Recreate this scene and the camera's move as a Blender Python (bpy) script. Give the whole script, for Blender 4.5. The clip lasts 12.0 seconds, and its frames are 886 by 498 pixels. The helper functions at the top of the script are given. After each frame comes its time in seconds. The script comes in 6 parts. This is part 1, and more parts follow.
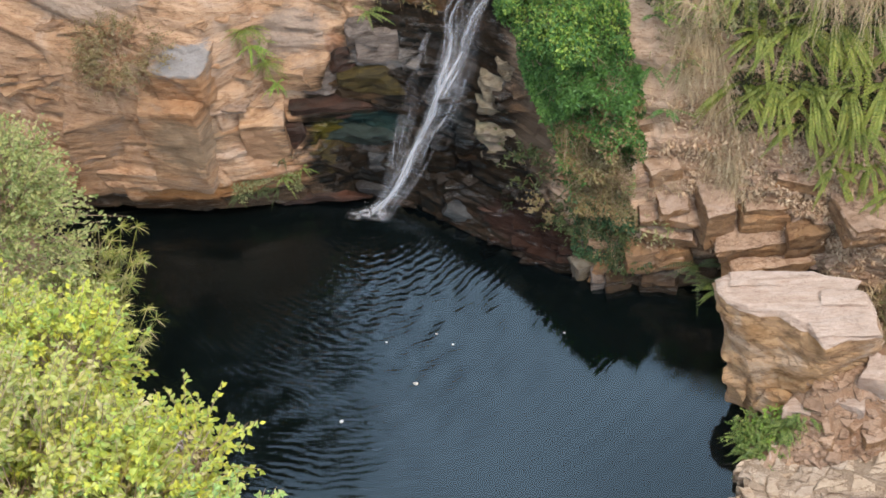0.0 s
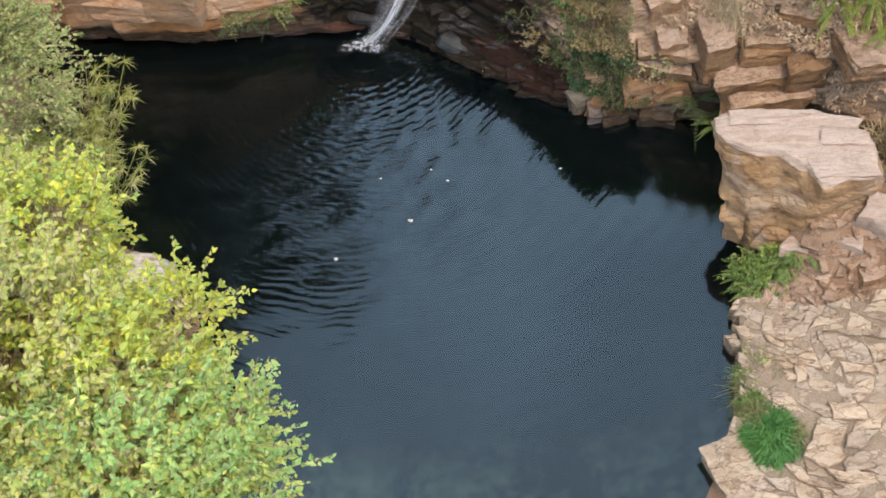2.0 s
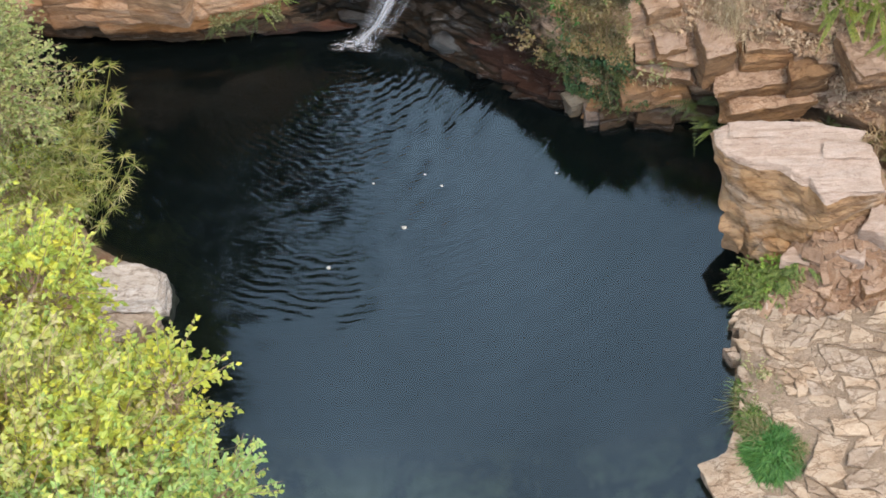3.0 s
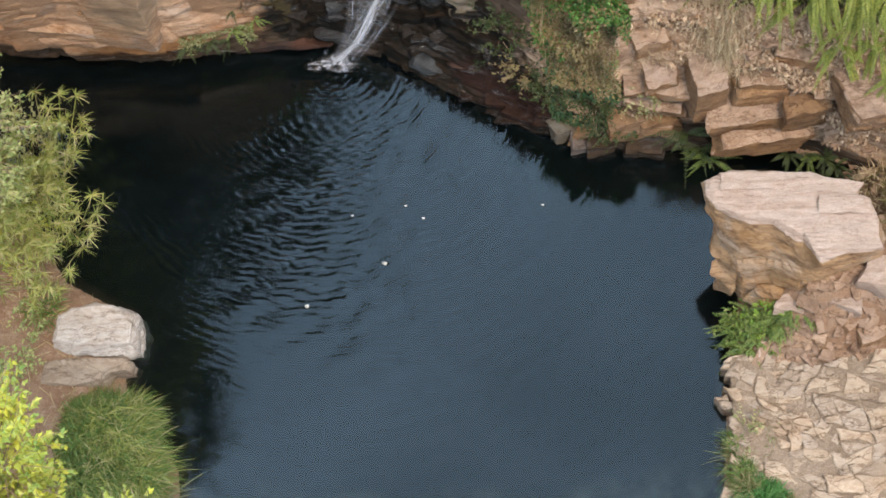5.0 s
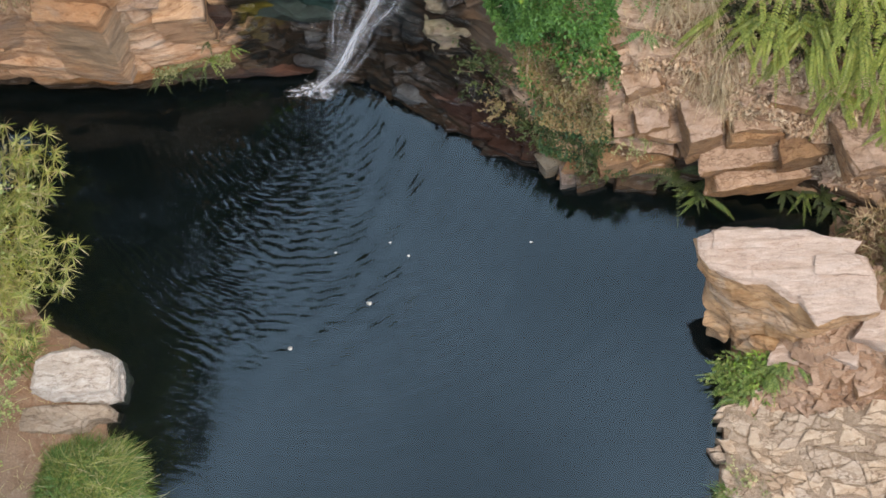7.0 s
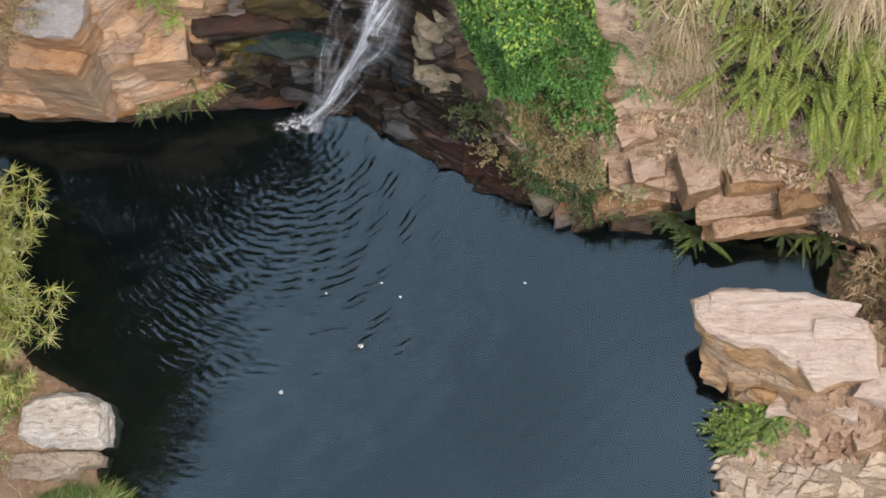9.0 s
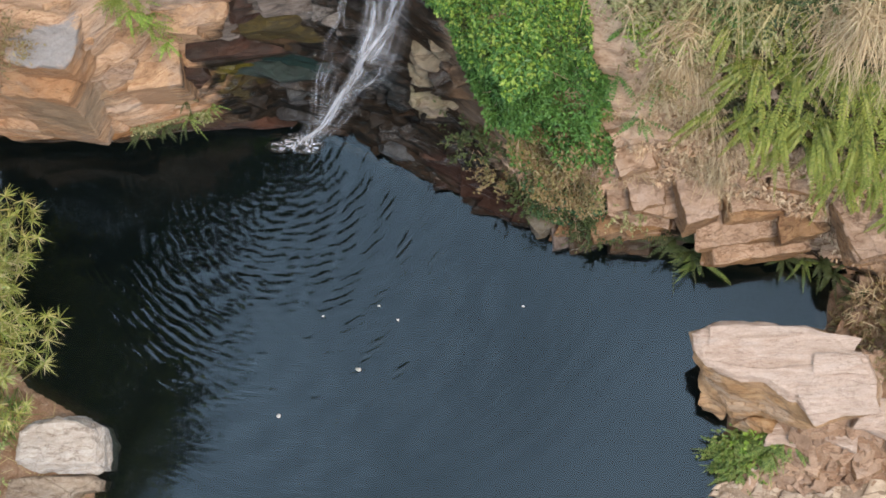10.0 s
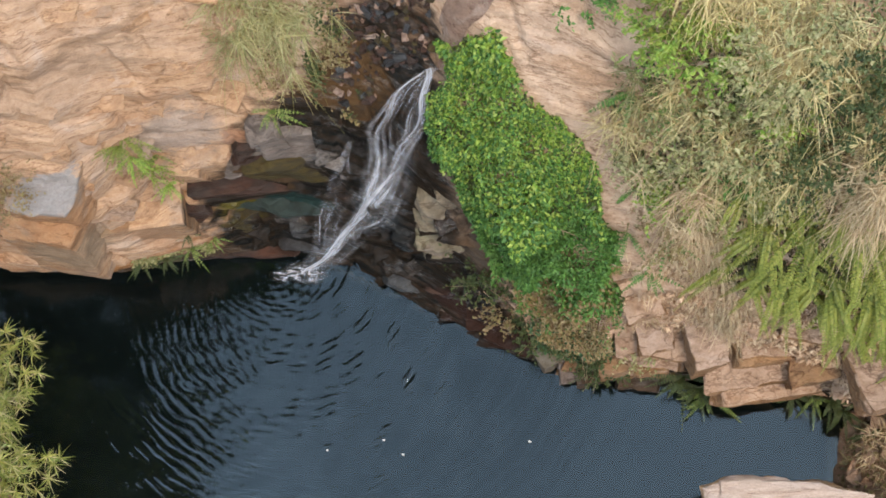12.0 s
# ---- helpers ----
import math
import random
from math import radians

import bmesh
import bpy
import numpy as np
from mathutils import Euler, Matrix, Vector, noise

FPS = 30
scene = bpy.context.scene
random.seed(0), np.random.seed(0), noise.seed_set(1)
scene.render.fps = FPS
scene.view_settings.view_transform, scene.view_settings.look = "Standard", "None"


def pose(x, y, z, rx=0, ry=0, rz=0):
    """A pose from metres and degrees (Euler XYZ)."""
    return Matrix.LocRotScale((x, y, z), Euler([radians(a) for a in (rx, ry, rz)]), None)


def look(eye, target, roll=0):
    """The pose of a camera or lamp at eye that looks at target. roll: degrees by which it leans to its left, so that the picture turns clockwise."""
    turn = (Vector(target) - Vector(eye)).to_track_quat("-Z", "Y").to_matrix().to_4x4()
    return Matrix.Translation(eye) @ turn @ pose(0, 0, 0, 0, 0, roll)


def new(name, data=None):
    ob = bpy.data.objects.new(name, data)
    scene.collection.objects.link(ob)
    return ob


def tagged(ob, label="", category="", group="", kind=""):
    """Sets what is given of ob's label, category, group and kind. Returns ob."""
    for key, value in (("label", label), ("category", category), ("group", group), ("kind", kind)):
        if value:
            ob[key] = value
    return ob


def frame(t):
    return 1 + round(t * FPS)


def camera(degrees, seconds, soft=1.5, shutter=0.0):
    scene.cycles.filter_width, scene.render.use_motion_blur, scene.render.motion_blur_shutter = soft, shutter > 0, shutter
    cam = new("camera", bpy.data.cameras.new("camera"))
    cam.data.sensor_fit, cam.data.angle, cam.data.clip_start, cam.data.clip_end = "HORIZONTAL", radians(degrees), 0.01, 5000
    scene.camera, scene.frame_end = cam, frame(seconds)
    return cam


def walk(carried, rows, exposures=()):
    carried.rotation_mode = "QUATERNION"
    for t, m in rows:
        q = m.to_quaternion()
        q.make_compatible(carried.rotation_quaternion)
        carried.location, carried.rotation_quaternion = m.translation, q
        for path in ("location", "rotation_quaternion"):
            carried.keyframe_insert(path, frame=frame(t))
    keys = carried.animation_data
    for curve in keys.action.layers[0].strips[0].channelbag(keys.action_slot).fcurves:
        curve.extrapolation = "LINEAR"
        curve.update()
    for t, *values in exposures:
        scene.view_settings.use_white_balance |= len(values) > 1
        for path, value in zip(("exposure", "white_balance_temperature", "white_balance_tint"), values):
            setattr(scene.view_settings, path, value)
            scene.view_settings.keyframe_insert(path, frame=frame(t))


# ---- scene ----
cam = camera(31.0, 12.0, soft=1.7)
PATH = [
    (0, (1.058, -6.549, 15.468), (0.835, -5.435, 13.822), -12.5),
    (0.5, (1.062, -6.552, 15.474), (0.836, -5.495, 13.792), -13.1),
    (1, (1.061, -6.533, 15.455), (0.833, -5.534, 13.737), -13.9),
    (1.5, (1.059, -6.392, 15.459), (0.83, -5.449, 13.71), -14.7),
    (2, (1.063, -6.091, 15.471), (0.833, -5.192, 13.699), -15.4),
    (2.5, (1.088, -5.673, 15.498), (0.856, -4.812, 13.707), -16.2),
    (3, (1.126, -5.205, 15.54), (0.892, -4.384, 13.732), -17.2),
    (5, (1.342, -3.398, 15.582), (1.098, -2.721, 13.716), -21.4),
    (5.5, (1.369, -2.971, 15.607), (1.127, -2.329, 13.729), -22.3),
    (6, (1.415, -2.566, 15.603), (1.172, -1.955, 13.714), -23.5),
    (6.5, (1.451, -2.156, 15.602), (1.205, -1.579, 13.703), -24.9),
    (7, (1.475, -1.743, 15.618), (1.228, -1.204, 13.708), -26.5),
    (9, (1.574, -0.258, 15.644), (1.322, 0.156, 13.704), -33.4),
    (9.5, (1.604, 0.114, 15.652), (1.35, 0.497, 13.706), -35.6),
    (10, (1.636, 0.441, 15.67), (1.379, 0.798, 13.719), -37.9),
    (10.5, (1.641, 0.786, 15.694), (1.383, 1.115, 13.739), -40.3),
    (11, (1.643, 1.099, 15.706), (1.385, 1.441, 13.752), -39.2),
    (11.5, (1.607, 1.412, 15.722), (1.354, 1.768, 13.77), -37.7),
    (12, (1.589, 1.722, 15.719), (1.337, 2.086, 13.768), -37.1),
]
walk(cam, [(t, look(eye, target, roll)) for t, eye, target, roll in PATH])

# ---- light ----
SUN_ELEVATION, SUN_AZIMUTH = 67, 132   # azimuth clockwise from +y
scene.view_settings.exposure = 0.69
world = bpy.data.worlds.new("sky")
scene.world = world
world.use_nodes = True
wn = world.node_tree
sky = wn.nodes.new("ShaderNodeTexSky")
sky.sky_type = "NISHITA"
sky.sun_disc = False
sky.sun_elevation = radians(SUN_ELEVATION)
sky.sun_rotation = radians(SUN_AZIMUTH)
sky.dust_density = 3.0
sky.air_density = 1.0
haze = wn.nodes.new("ShaderNodeMix")          # thin bright cloud over the blue
haze.data_type = "RGBA"
haze.inputs[0].default_value = 0.7
haze.inputs[7].default_value = (11.3, 14.2, 17.6, 1)
wn.links.new(sky.outputs[0], haze.inputs[6])
cloud_at = wn.nodes.new("ShaderNodeTexCoord")
cloud = wn.nodes.new("ShaderNodeTexNoise")    # uneven cloud, lighter towards the horizon
cloud.inputs["Scale"].default_value = 3.2
cloud.inputs["Detail"].default_value = 3.0
wn.links.new(cloud_at.outputs["Generated"], cloud.inputs["Vector"])
shade = wn.nodes.new("ShaderNodeMapRange")
for k_, v_ in (("From Min", 0.33), ("From Max", 0.67), ("To Min", 0.55), ("To Max", 1.45)):
    shade.inputs[k_].default_value = v_
wn.links.new(cloud.outputs[0], shade.inputs[0])
height_of = wn.nodes.new("ShaderNodeSeparateXYZ")
wn.links.new(cloud_at.outputs["Generated"], height_of.inputs[0])
rim = wn.nodes.new("ShaderNodeMapRange")
for k_, v_ in (("From Min", 0.99), ("From Max", 0.80), ("To Min", 0.97), ("To Max", 1.65)):
    rim.inputs[k_].default_value = v_
wn.links.new(height_of.outputs[2], rim.inputs[0])
rim_low = wn.nodes.new("ShaderNodeMapRange")
for k_, v_ in (("From Min", 0.72), ("From Max", 0.35), ("To Min", 1.0), ("To Max", 0.5)):
    rim_low.inputs[k_].default_value = v_
wn.links.new(height_of.outputs[2], rim_low.inputs[0])
sunward = wn.nodes.new("ShaderNodeVectorMath")   # the cloud is brighter on the sun's side
sunward.operation = "DOT_PRODUCT"
sunward.inputs[1].default_value = (0.4 * math.sin(radians(SUN_AZIMUTH)), 0.4 * math.cos(radians(SUN_AZIMUTH)), 0)
wn.links.new(cloud_at.outputs["Generated"], sunward.inputs[0])
side_light = wn.nodes.new("ShaderNodeMath")
side_light.operation = "ADD"
side_light.inputs[1].default_value = 1.0
wn.links.new(sunward.outputs["Value"], side_light.inputs[0])
rims = wn.nodes.new("ShaderNodeMath")
rims.operation = "MULTIPLY"
wn.links.new(rim.outputs[0], rims.inputs[0])
wn.links.new(rim_low.outputs[0], rims.inputs[1])
shaped = wn.nodes.new("ShaderNodeMath")
shaped.operation = "MULTIPLY"
wn.links.new(rims.outputs[0], shaped.inputs[0])
wn.links.new(side_light.outputs[0], shaped.inputs[1])
both = wn.nodes.new("ShaderNodeMath")
both.operation = "MULTIPLY"
wn.links.new(shade.outputs[0], both.inputs[0])
wn.links.new(shaped.outputs[0], both.inputs[1])
tint = wn.nodes.new("ShaderNodeVectorMath")
tint.operation = "SCALE"
tint.inputs[0].default_value = (12.3, 15.4, 19.0)
wn.links.new(both.outputs[0], tint.inputs["Scale"])
wn.links.new(tint.outputs[0], haze.inputs[7])
wn.links.new(haze.outputs[2], wn.nodes["Background"].inputs[0])
wn.nodes["Background"].inputs[1].default_value = 0.1
sun = new("sun", bpy.data.lights.new("sun", "SUN"))
sun.data.energy = 2.0
sun.data.angle = radians(15)
sun.data.color = (1.0, 0.83, 0.63)
el, az = radians(SUN_ELEVATION), radians(SUN_AZIMUTH)
sun.matrix_world = look((0, 0, 0), (-math.sin(az) * math.cos(el), -math.cos(az) * math.cos(el), -math.sin(el)))

# ---- small tools ----
rng = np.random.default_rng(7)


def lattice(i, j, k, seed):
    """A random number in 0..1 for each lattice cell."""
    h = (i * 374761393 + j * 668265263 + k * 2147483647 + seed * 974634777) & 0xFFFFFFFF
    h = ((h ^ (h >> 13)) * 1274126177) & 0xFFFFFFFF
    h = ((h ^ (h >> 16)) * 2246822519) & 0xFFFFFFFF
    return ((h ^ (h >> 15)) & 0xFFFFFF) / float(0xFFFFFF)


def vnoise(p, scale, seed=0):
    """Value noise, -1..1, for an (n, 3) array."""
    q = np.asarray(p, float) / scale
    f = np.floor(q)
    c, w = f.astype(np.int64), q - f
    w = w * w * (3 - 2 * w)
    out = 0
    for a in (0, 1):
        for b in (0, 1):
            for d in (0, 1):
                wt = (w[:, 0] if a else 1 - w[:, 0]) * (w[:, 1] if b else 1 - w[:, 1]) * (w[:, 2] if d else 1 - w[:, 2])
                out = out + wt * lattice(c[:, 0] + a, c[:, 1] + b, c[:, 2] + d, seed)
    return out * 2 - 1


def fbm(p, scale, seed=0, octaves=3):
    return sum(vnoise(p, scale / 2 ** o, seed + o) / 2 ** o for o in range(octaves))


def smooth(x, a, b):
    t = np.clip((x - a) / (b - a), 0, 1)
    return t * t * (3 - 2 * t)


def mesh(name, verts, faces, mat, flat=True):
    me = bpy.data.meshes.new(name)
    me.from_pydata([tuple(v) for v in np.asarray(verts, float).tolist()], [], [tuple(f) for f in np.asarray(faces).tolist()] if isinstance(faces, np.ndarray) else faces)
    for m in mat if isinstance(mat, (list, tuple)) else [mat]:
        me.materials.append(m)
    if not flat:
        me.polygons.foreach_set("use_smooth", [True] * len(me.polygons))
    me.update()
    return me


def thing(name, me, label, category, parent=None, group="", kind=""):
    ob = new(name, me)
    if parent is not None:
        ob.parent = parent
        if label:
            tagged(ob, label)
        return ob
    return tagged(ob, label, category, group, kind)


def part(name, me, parent, label=""):
    ob = thing(name, me, label, "", parent)
    if name in ("foliage", "twig", "stem", "dead_foliage", "splash", "stalk", "blade"):
        tagged(ob, kind="stuff")
    return ob


def empty(name, at, label, category, group=""):
    ob = new(name)
    ob.location = at
    return tagged(ob, label, category, group)


def grid_faces(na, nb):
    i = np.arange(na - 1)[:, None] * nb + np.arange(nb - 1)[None]
    i = i.ravel()
    return np.stack([i, i + nb, i + nb + 1, i + 1], 1)


# ---- materials ----
def material(name):
    m = bpy.data.materials.new(name)
    m.use_nodes = True
    nt = m.node_tree
    return m, nt, nt.nodes["Principled BSDF"]


def node(nt, kind, **values):
    n = nt.nodes.new("ShaderNode" + kind)
    for k, v in values.items():
        n.inputs[k].default_value = v
    return n


def ramp(nt, source, stops):
    n = nt.nodes.new("ShaderNodeValToRGB")
    e = n.color_ramp.elements
    while len(e) < len(stops):
        e.new(0.5)
    for el_, (at, col) in zip(e, stops):
        el_.position, el_.color = at, (*col, 1)
    nt.links.new(source, n.inputs[0])
    return n.outputs[0]


def mixed(nt, a, b, fac, how="MIX"):
    n = nt.nodes.new("ShaderNodeMix")
    n.data_type, n.blend_type = "RGBA", how
    for sock, v in ((n.inputs[0], fac), (n.inputs[6], a), (n.inputs[7], b)):
        if isinstance(v, bpy.types.NodeSocket):
            nt.links.new(v, sock)
        elif isinstance(v, tuple):
            sock.default_value = (*v, 1)
        else:
            sock.default_value = v
    return n.outputs[2]


def calc(nt, how, a, b=0.0, c=0.0):
    n = nt.nodes.new("ShaderNodeMath")
    n.operation = how
    for sock, v in zip(n.inputs, (a, b, c)):
        if isinstance(v, bpy.types.NodeSocket):
            nt.links.new(v, sock)
        else:
            sock.default_value = v
    return n.outputs[0]


def span(nt, v, a, b):
    n = node(nt, "MapRange", **{"From Min": a, "From Max": b})
    n.interpolation_type = "SMOOTHSTEP"
    nt.links.new(v, n.inputs[0])
    return n.outputs[0]


def leaning(nt, sx, sy, sz, lean, back=0.3):
    """Stretched places whose layers sink by lean metres for each metre of x and by back for each metre of y."""
    g = nt.nodes.new("ShaderNodeNewGeometry")
    sp = nt.nodes.new("ShaderNodeSeparateXYZ")
    nt.links.new(g.outputs["Position"], sp.inputs[0])
    cb = nt.nodes.new("ShaderNodeCombineXYZ")
    nt.links.new(calc(nt, "MULTIPLY", sp.outputs[0], sx), cb.inputs[0])
    nt.links.new(calc(nt, "MULTIPLY", sp.outputs[1], sy), cb.inputs[1])
    nt.links.new(calc(nt, "MULTIPLY", calc(nt, "MULTIPLY_ADD", sp.outputs[1], back, calc(nt, "MULTIPLY_ADD", sp.outputs[0], lean, sp.outputs[2])), sz), cb.inputs[2])
    return cb.outputs[0]


def place(nt, sx=1, sy=1, sz=1):
    g = nt.nodes.new("ShaderNodeNewGeometry")
    mp = node(nt, "Mapping", Scale=(sx, sy, sz))
    nt.links.new(g.outputs["Position"], mp.inputs[0])
    return mp.outputs[0]


def noise_at(nt, vec, scale, detail=5, rough=0.6, distort=0.0):
    n = node(nt, "TexNoise", Scale=scale, Detail=detail, Roughness=rough, Distortion=distort)
    nt.links.new(vec, n.inputs["Vector"])
    return n.outputs[0]


def bump(nt, bsdf, height, strength, distance):
    n = node(nt, "Bump", Strength=strength, Distance=distance)
    nt.links.new(height, n.inputs["Height"])
    nt.links.new(n.outputs[0], bsdf.inputs["Normal"])


def deeper(c, f=(0.64, 0.555, 0.49)):
    f = f if isinstance(f, tuple) else (f, f, f)
    return tuple(q * k for q, k in zip(c, f))


def rock_material(name, light, mid, stain, grey, stain_amount=0.5, wet=False, rand=False, stretch=(1.0, 1.0, 6.0), cracks=0.0, blotch=0.7, patches=(), lean=0.0, dull=0.88):
    """Layered, iron-stained rock. wet: dark, shiny and mossy where the water runs and along the waterline.
    patches: (centre, radii, colour, amount) of stains and mosses with a place of their own."""
    light, mid, stain, grey = [deeper(c) for c in (light, mid, stain, grey)]
    m, nt, b = material(name)
    pos = place(nt)
    layered = leaning(nt, *stretch, lean)
    broad = noise_at(nt, pos, 0.8, 5, 0.6, 0.5)
    layers = noise_at(nt, layered, 1.3, 8, 0.62, 0.06)
    fine = noise_at(nt, leaning(nt, *[q ** 0.62 for q in stretch], lean), 5.5, 9, 0.72, 0.12)
    seam = noise_at(nt, leaning(nt, stretch[0] * 0.7, stretch[1] * 0.7, stretch[2] * 1.6, lean), 2.2, 5, 0.6, 0.08)
    grain = noise_at(nt, pos, 60.0, 5, 0.72)
    col = ramp(nt, layers, [(0.26, mid), (0.40, light), (0.47, tuple(0.7 * a + 0.3 * c for a, c in zip(mid, grey))), (0.53, tuple(c * 1.04 for c in light)), (0.60, mid), (0.70, light), (0.82, grey)])
    col = mixed(nt, col, stain, calc(nt, "MULTIPLY", span(nt, broad, 0.50, 0.72), stain_amount))
    patch = noise_at(nt, place(nt, stretch[0], stretch[1], stretch[2] ** 0.5), 1.5, 6, 0.62, 0.9)
    col = mixed(nt, col, grey, calc(nt, "MULTIPLY", span(nt, patch, 0.50, 0.66), 0.85))
    dark = ramp(nt, fine, [(0.28, (0.36, 0.31, 0.27)), (0.42, (0.86, 0.83, 0.80)), (0.55, (1, 1, 1)), (0.75, (1.13, 1.12, 1.1))])
    col = mixed(nt, col, dark, blotch, "MULTIPLY")
    col = mixed(nt, col, (0.42, 0.34, 0.28), calc(nt, "MULTIPLY", span(nt, calc(nt, "ABSOLUTE", calc(nt, "SUBTRACT", seam, 0.5)), 0.022, 0.0), 0.75 * blotch), "MULTIPLY")
    speck = ramp(nt, grain, [(0.3, (0.72, 0.7, 0.68)), (0.6, (1.08, 1.07, 1.05))])
    col = mixed(nt, col, speck, 0.6, "MULTIPLY")
    line = 1.0
    if cracks:
        crack = nt.nodes.new("ShaderNodeTexVoronoi")
        crack.feature = "DISTANCE_TO_EDGE"
        crack.inputs["Scale"].default_value = 2.1
        wv = nt.nodes.new("ShaderNodeVectorMath")
        wv.operation = "ADD"
        nz = node(nt, "TexNoise", Scale=3.5, Detail=4.0)
        nt.links.new(pos, nz.inputs["Vector"])
        sc = nt.nodes.new("ShaderNodeVectorMath")
        sc.operation = "SCALE"
        sc.inputs["Scale"].default_value = 0.55
        nt.links.new(nz.outputs["Color"], sc.inputs[0])
        nt.links.new(place(nt, *[q ** 0.6 for q in stretch]), wv.inputs[0])
        nt.links.new(sc.outputs[0], wv.inputs[1])
        nt.links.new(wv.outputs[0], crack.inputs["Vector"])
        line = calc(nt, "MULTIPLY_ADD", span(nt, crack.outputs["Distance"], 0.0, 0.02), cracks, 1.0 - cracks)
        col = mixed(nt, mixed(nt, col, (0.35, 0.3, 0.26), 1.0, "MULTIPLY"), col, line)
    if rand:
        info = nt.nodes.new("ShaderNodeObjectInfo")
        tone = ramp(nt, info.outputs["Random"], [(0.0, (0.74, 0.70, 0.66)), (0.35, (0.92, 0.92, 0.93)), (0.7, (1, 0.97, 0.92)), (1.0, (1.14, 1.1, 1.04))])
        col = mixed(nt, col, tone, 1.0, "MULTIPLY")
    rough = dull
    b.inputs["Specular IOR Level"].default_value = 0.3

    def blot(place_, radii):
        g = nt.nodes.new("ShaderNodeVectorMath")
        g.operation = "SUBTRACT"
        nt.links.new(pos, g.inputs[0])
        g.inputs[1].default_value = place_
        g2 = nt.nodes.new("ShaderNodeVectorMath")
        g2.operation = "DIVIDE"
        nt.links.new(g.outputs[0], g2.inputs[0])
        g2.inputs[1].default_value = radii
        g3 = nt.nodes.new("ShaderNodeVectorMath")
        g3.operation = "LENGTH"
        nt.links.new(g2.outputs[0], g3.inputs[0])
        ragged = calc(nt, "MULTIPLY", calc(nt, "SUBTRACT", fine, 0.5), 1.8)
        return span(nt, calc(nt, "SUBTRACT", 1.0, calc(nt, "ADD", g3.outputs["Value"], ragged)), -0.2, 0.2)

    for centre, radii, colour, amount in patches:
        if not wet or amount > 0:
            tint = mixed(nt, colour, dark, 0.7, "MULTIPLY")
            col = mixed(nt, col, mixed(nt, tint, speck, 0.6, "MULTIPLY"), calc(nt, "MULTIPLY", blot(centre, radii), abs(amount)))
    if wet:
        sep = nt.nodes.new("ShaderNodeSeparateXYZ")
        nt.links.new(pos, sep.inputs[0])
        x, z = sep.outputs[0], sep.outputs[2]
        ledgy = noise_at(nt, place(nt, 1.0, 1.0, 4.0), 1.9, 6, 0.62, 0.4)
        wob = calc(nt, "MULTIPLY", calc(nt, "SUBTRACT", ledgy, 0.5), 1.25)
        xw = calc(nt, "ADD", x, wob)
        # the run of the water leans to +x as it climbs
        left = calc(nt, "SUBTRACT", xw, calc(nt, "MULTIPLY_ADD", calc(nt, "MAXIMUM", calc(nt, "SUBTRACT", z, 1.35), 0.0), 0.95, -2.65))
        right = calc(nt, "SUBTRACT", calc(nt, "MAXIMUM", calc(nt, "MULTIPLY_ADD", z, 0.06, -0.12), calc(nt, "MULTIPLY_ADD", z, -0.62, 0.85)), calc(nt, "MULTIPLY_ADD", wob, 0.4, x))
        run = calc(nt, "MULTIPLY", calc(nt, "MULTIPLY", span(nt, left, -0.16, 0.16), span(nt, right, -0.16, 0.12)), span(nt, calc(nt, "ADD", z, wob), 3.75, 3.35))
        low = calc(nt, "MULTIPLY", span(nt, calc(nt, "SUBTRACT", 0.46, calc(nt, "ADD", z, calc(nt, "MULTIPLY", wob, 0.22))), -0.05, 0.12), 0.88)
        wetness = calc(nt, "MAXIMUM", run, low)
        algae = ramp(nt, noise_at(nt, layered, 1.9, 9, 0.72, 0.4), [(0.28, (0.002, 0.002, 0.002)), (0.38, (0.006, 0.004, 0.003)), (0.44, (0.0043, 0.0056, 0.0050)), (0.49, (0.0211, 0.0124, 0.0062)), (0.53, (0.008, 0.007, 0.005)), (0.59, (0.0310, 0.0167, 0.0087)), (0.64, (0.0087, 0.0093, 0.0062)), (0.74, (0.0527, 0.0422, 0.0360))])
        geo = nt.nodes.new("ShaderNodeNewGeometry")
        up = nt.nodes.new("ShaderNodeSeparateXYZ")
        nt.links.new(geo.outputs["Normal"], up.inputs[0])
        # ledge tops are painted paler grey, as if lit from above
        silt_or_toplight = calc(nt, "MULTIPLY", span(nt, up.outputs[2], 0.55, 0.9), span(nt, fine, 0.42, 0.62))
        algae = mixed(nt, algae, (0.036, 0.031, 0.029), calc(nt, "MULTIPLY", silt_or_toplight, 0.6))
        for centre, radii, colour, amount in patches:
            if amount < 0:
                algae = mixed(nt, algae, colour, calc(nt, "MULTIPLY", blot(centre, radii), -amount))
        algae = mixed(nt, algae, dark, 0.8, "MULTIPLY")
        algae = mixed(nt, algae, speck, 0.7, "MULTIPLY")
        col = mixed(nt, col, algae, wetness)
        film_ = span(nt, noise_at(nt, layered, 2.4, 6, 0.66), 0.54, 0.62)
        rr = calc(nt, "MULTIPLY_ADD", calc(nt, "MULTIPLY", wetness, calc(nt, "MULTIPLY_ADD", film_, 0.42, 0.25)), -1.0, 0.88)
        nt.links.new(rr, b.inputs["Roughness"])
        nt.links.new(calc(nt, "ADD", calc(nt, "MULTIPLY_ADD", wetness, -0.2, 0.3), calc(nt, "MULTIPLY", calc(nt, "MULTIPLY", film_, wetness), 0.6)), b.inputs["Specular IOR Level"])
    else:
        b.inputs["Roughness"].default_value = rough
    nt.links.new(col, b.inputs["Base Color"])
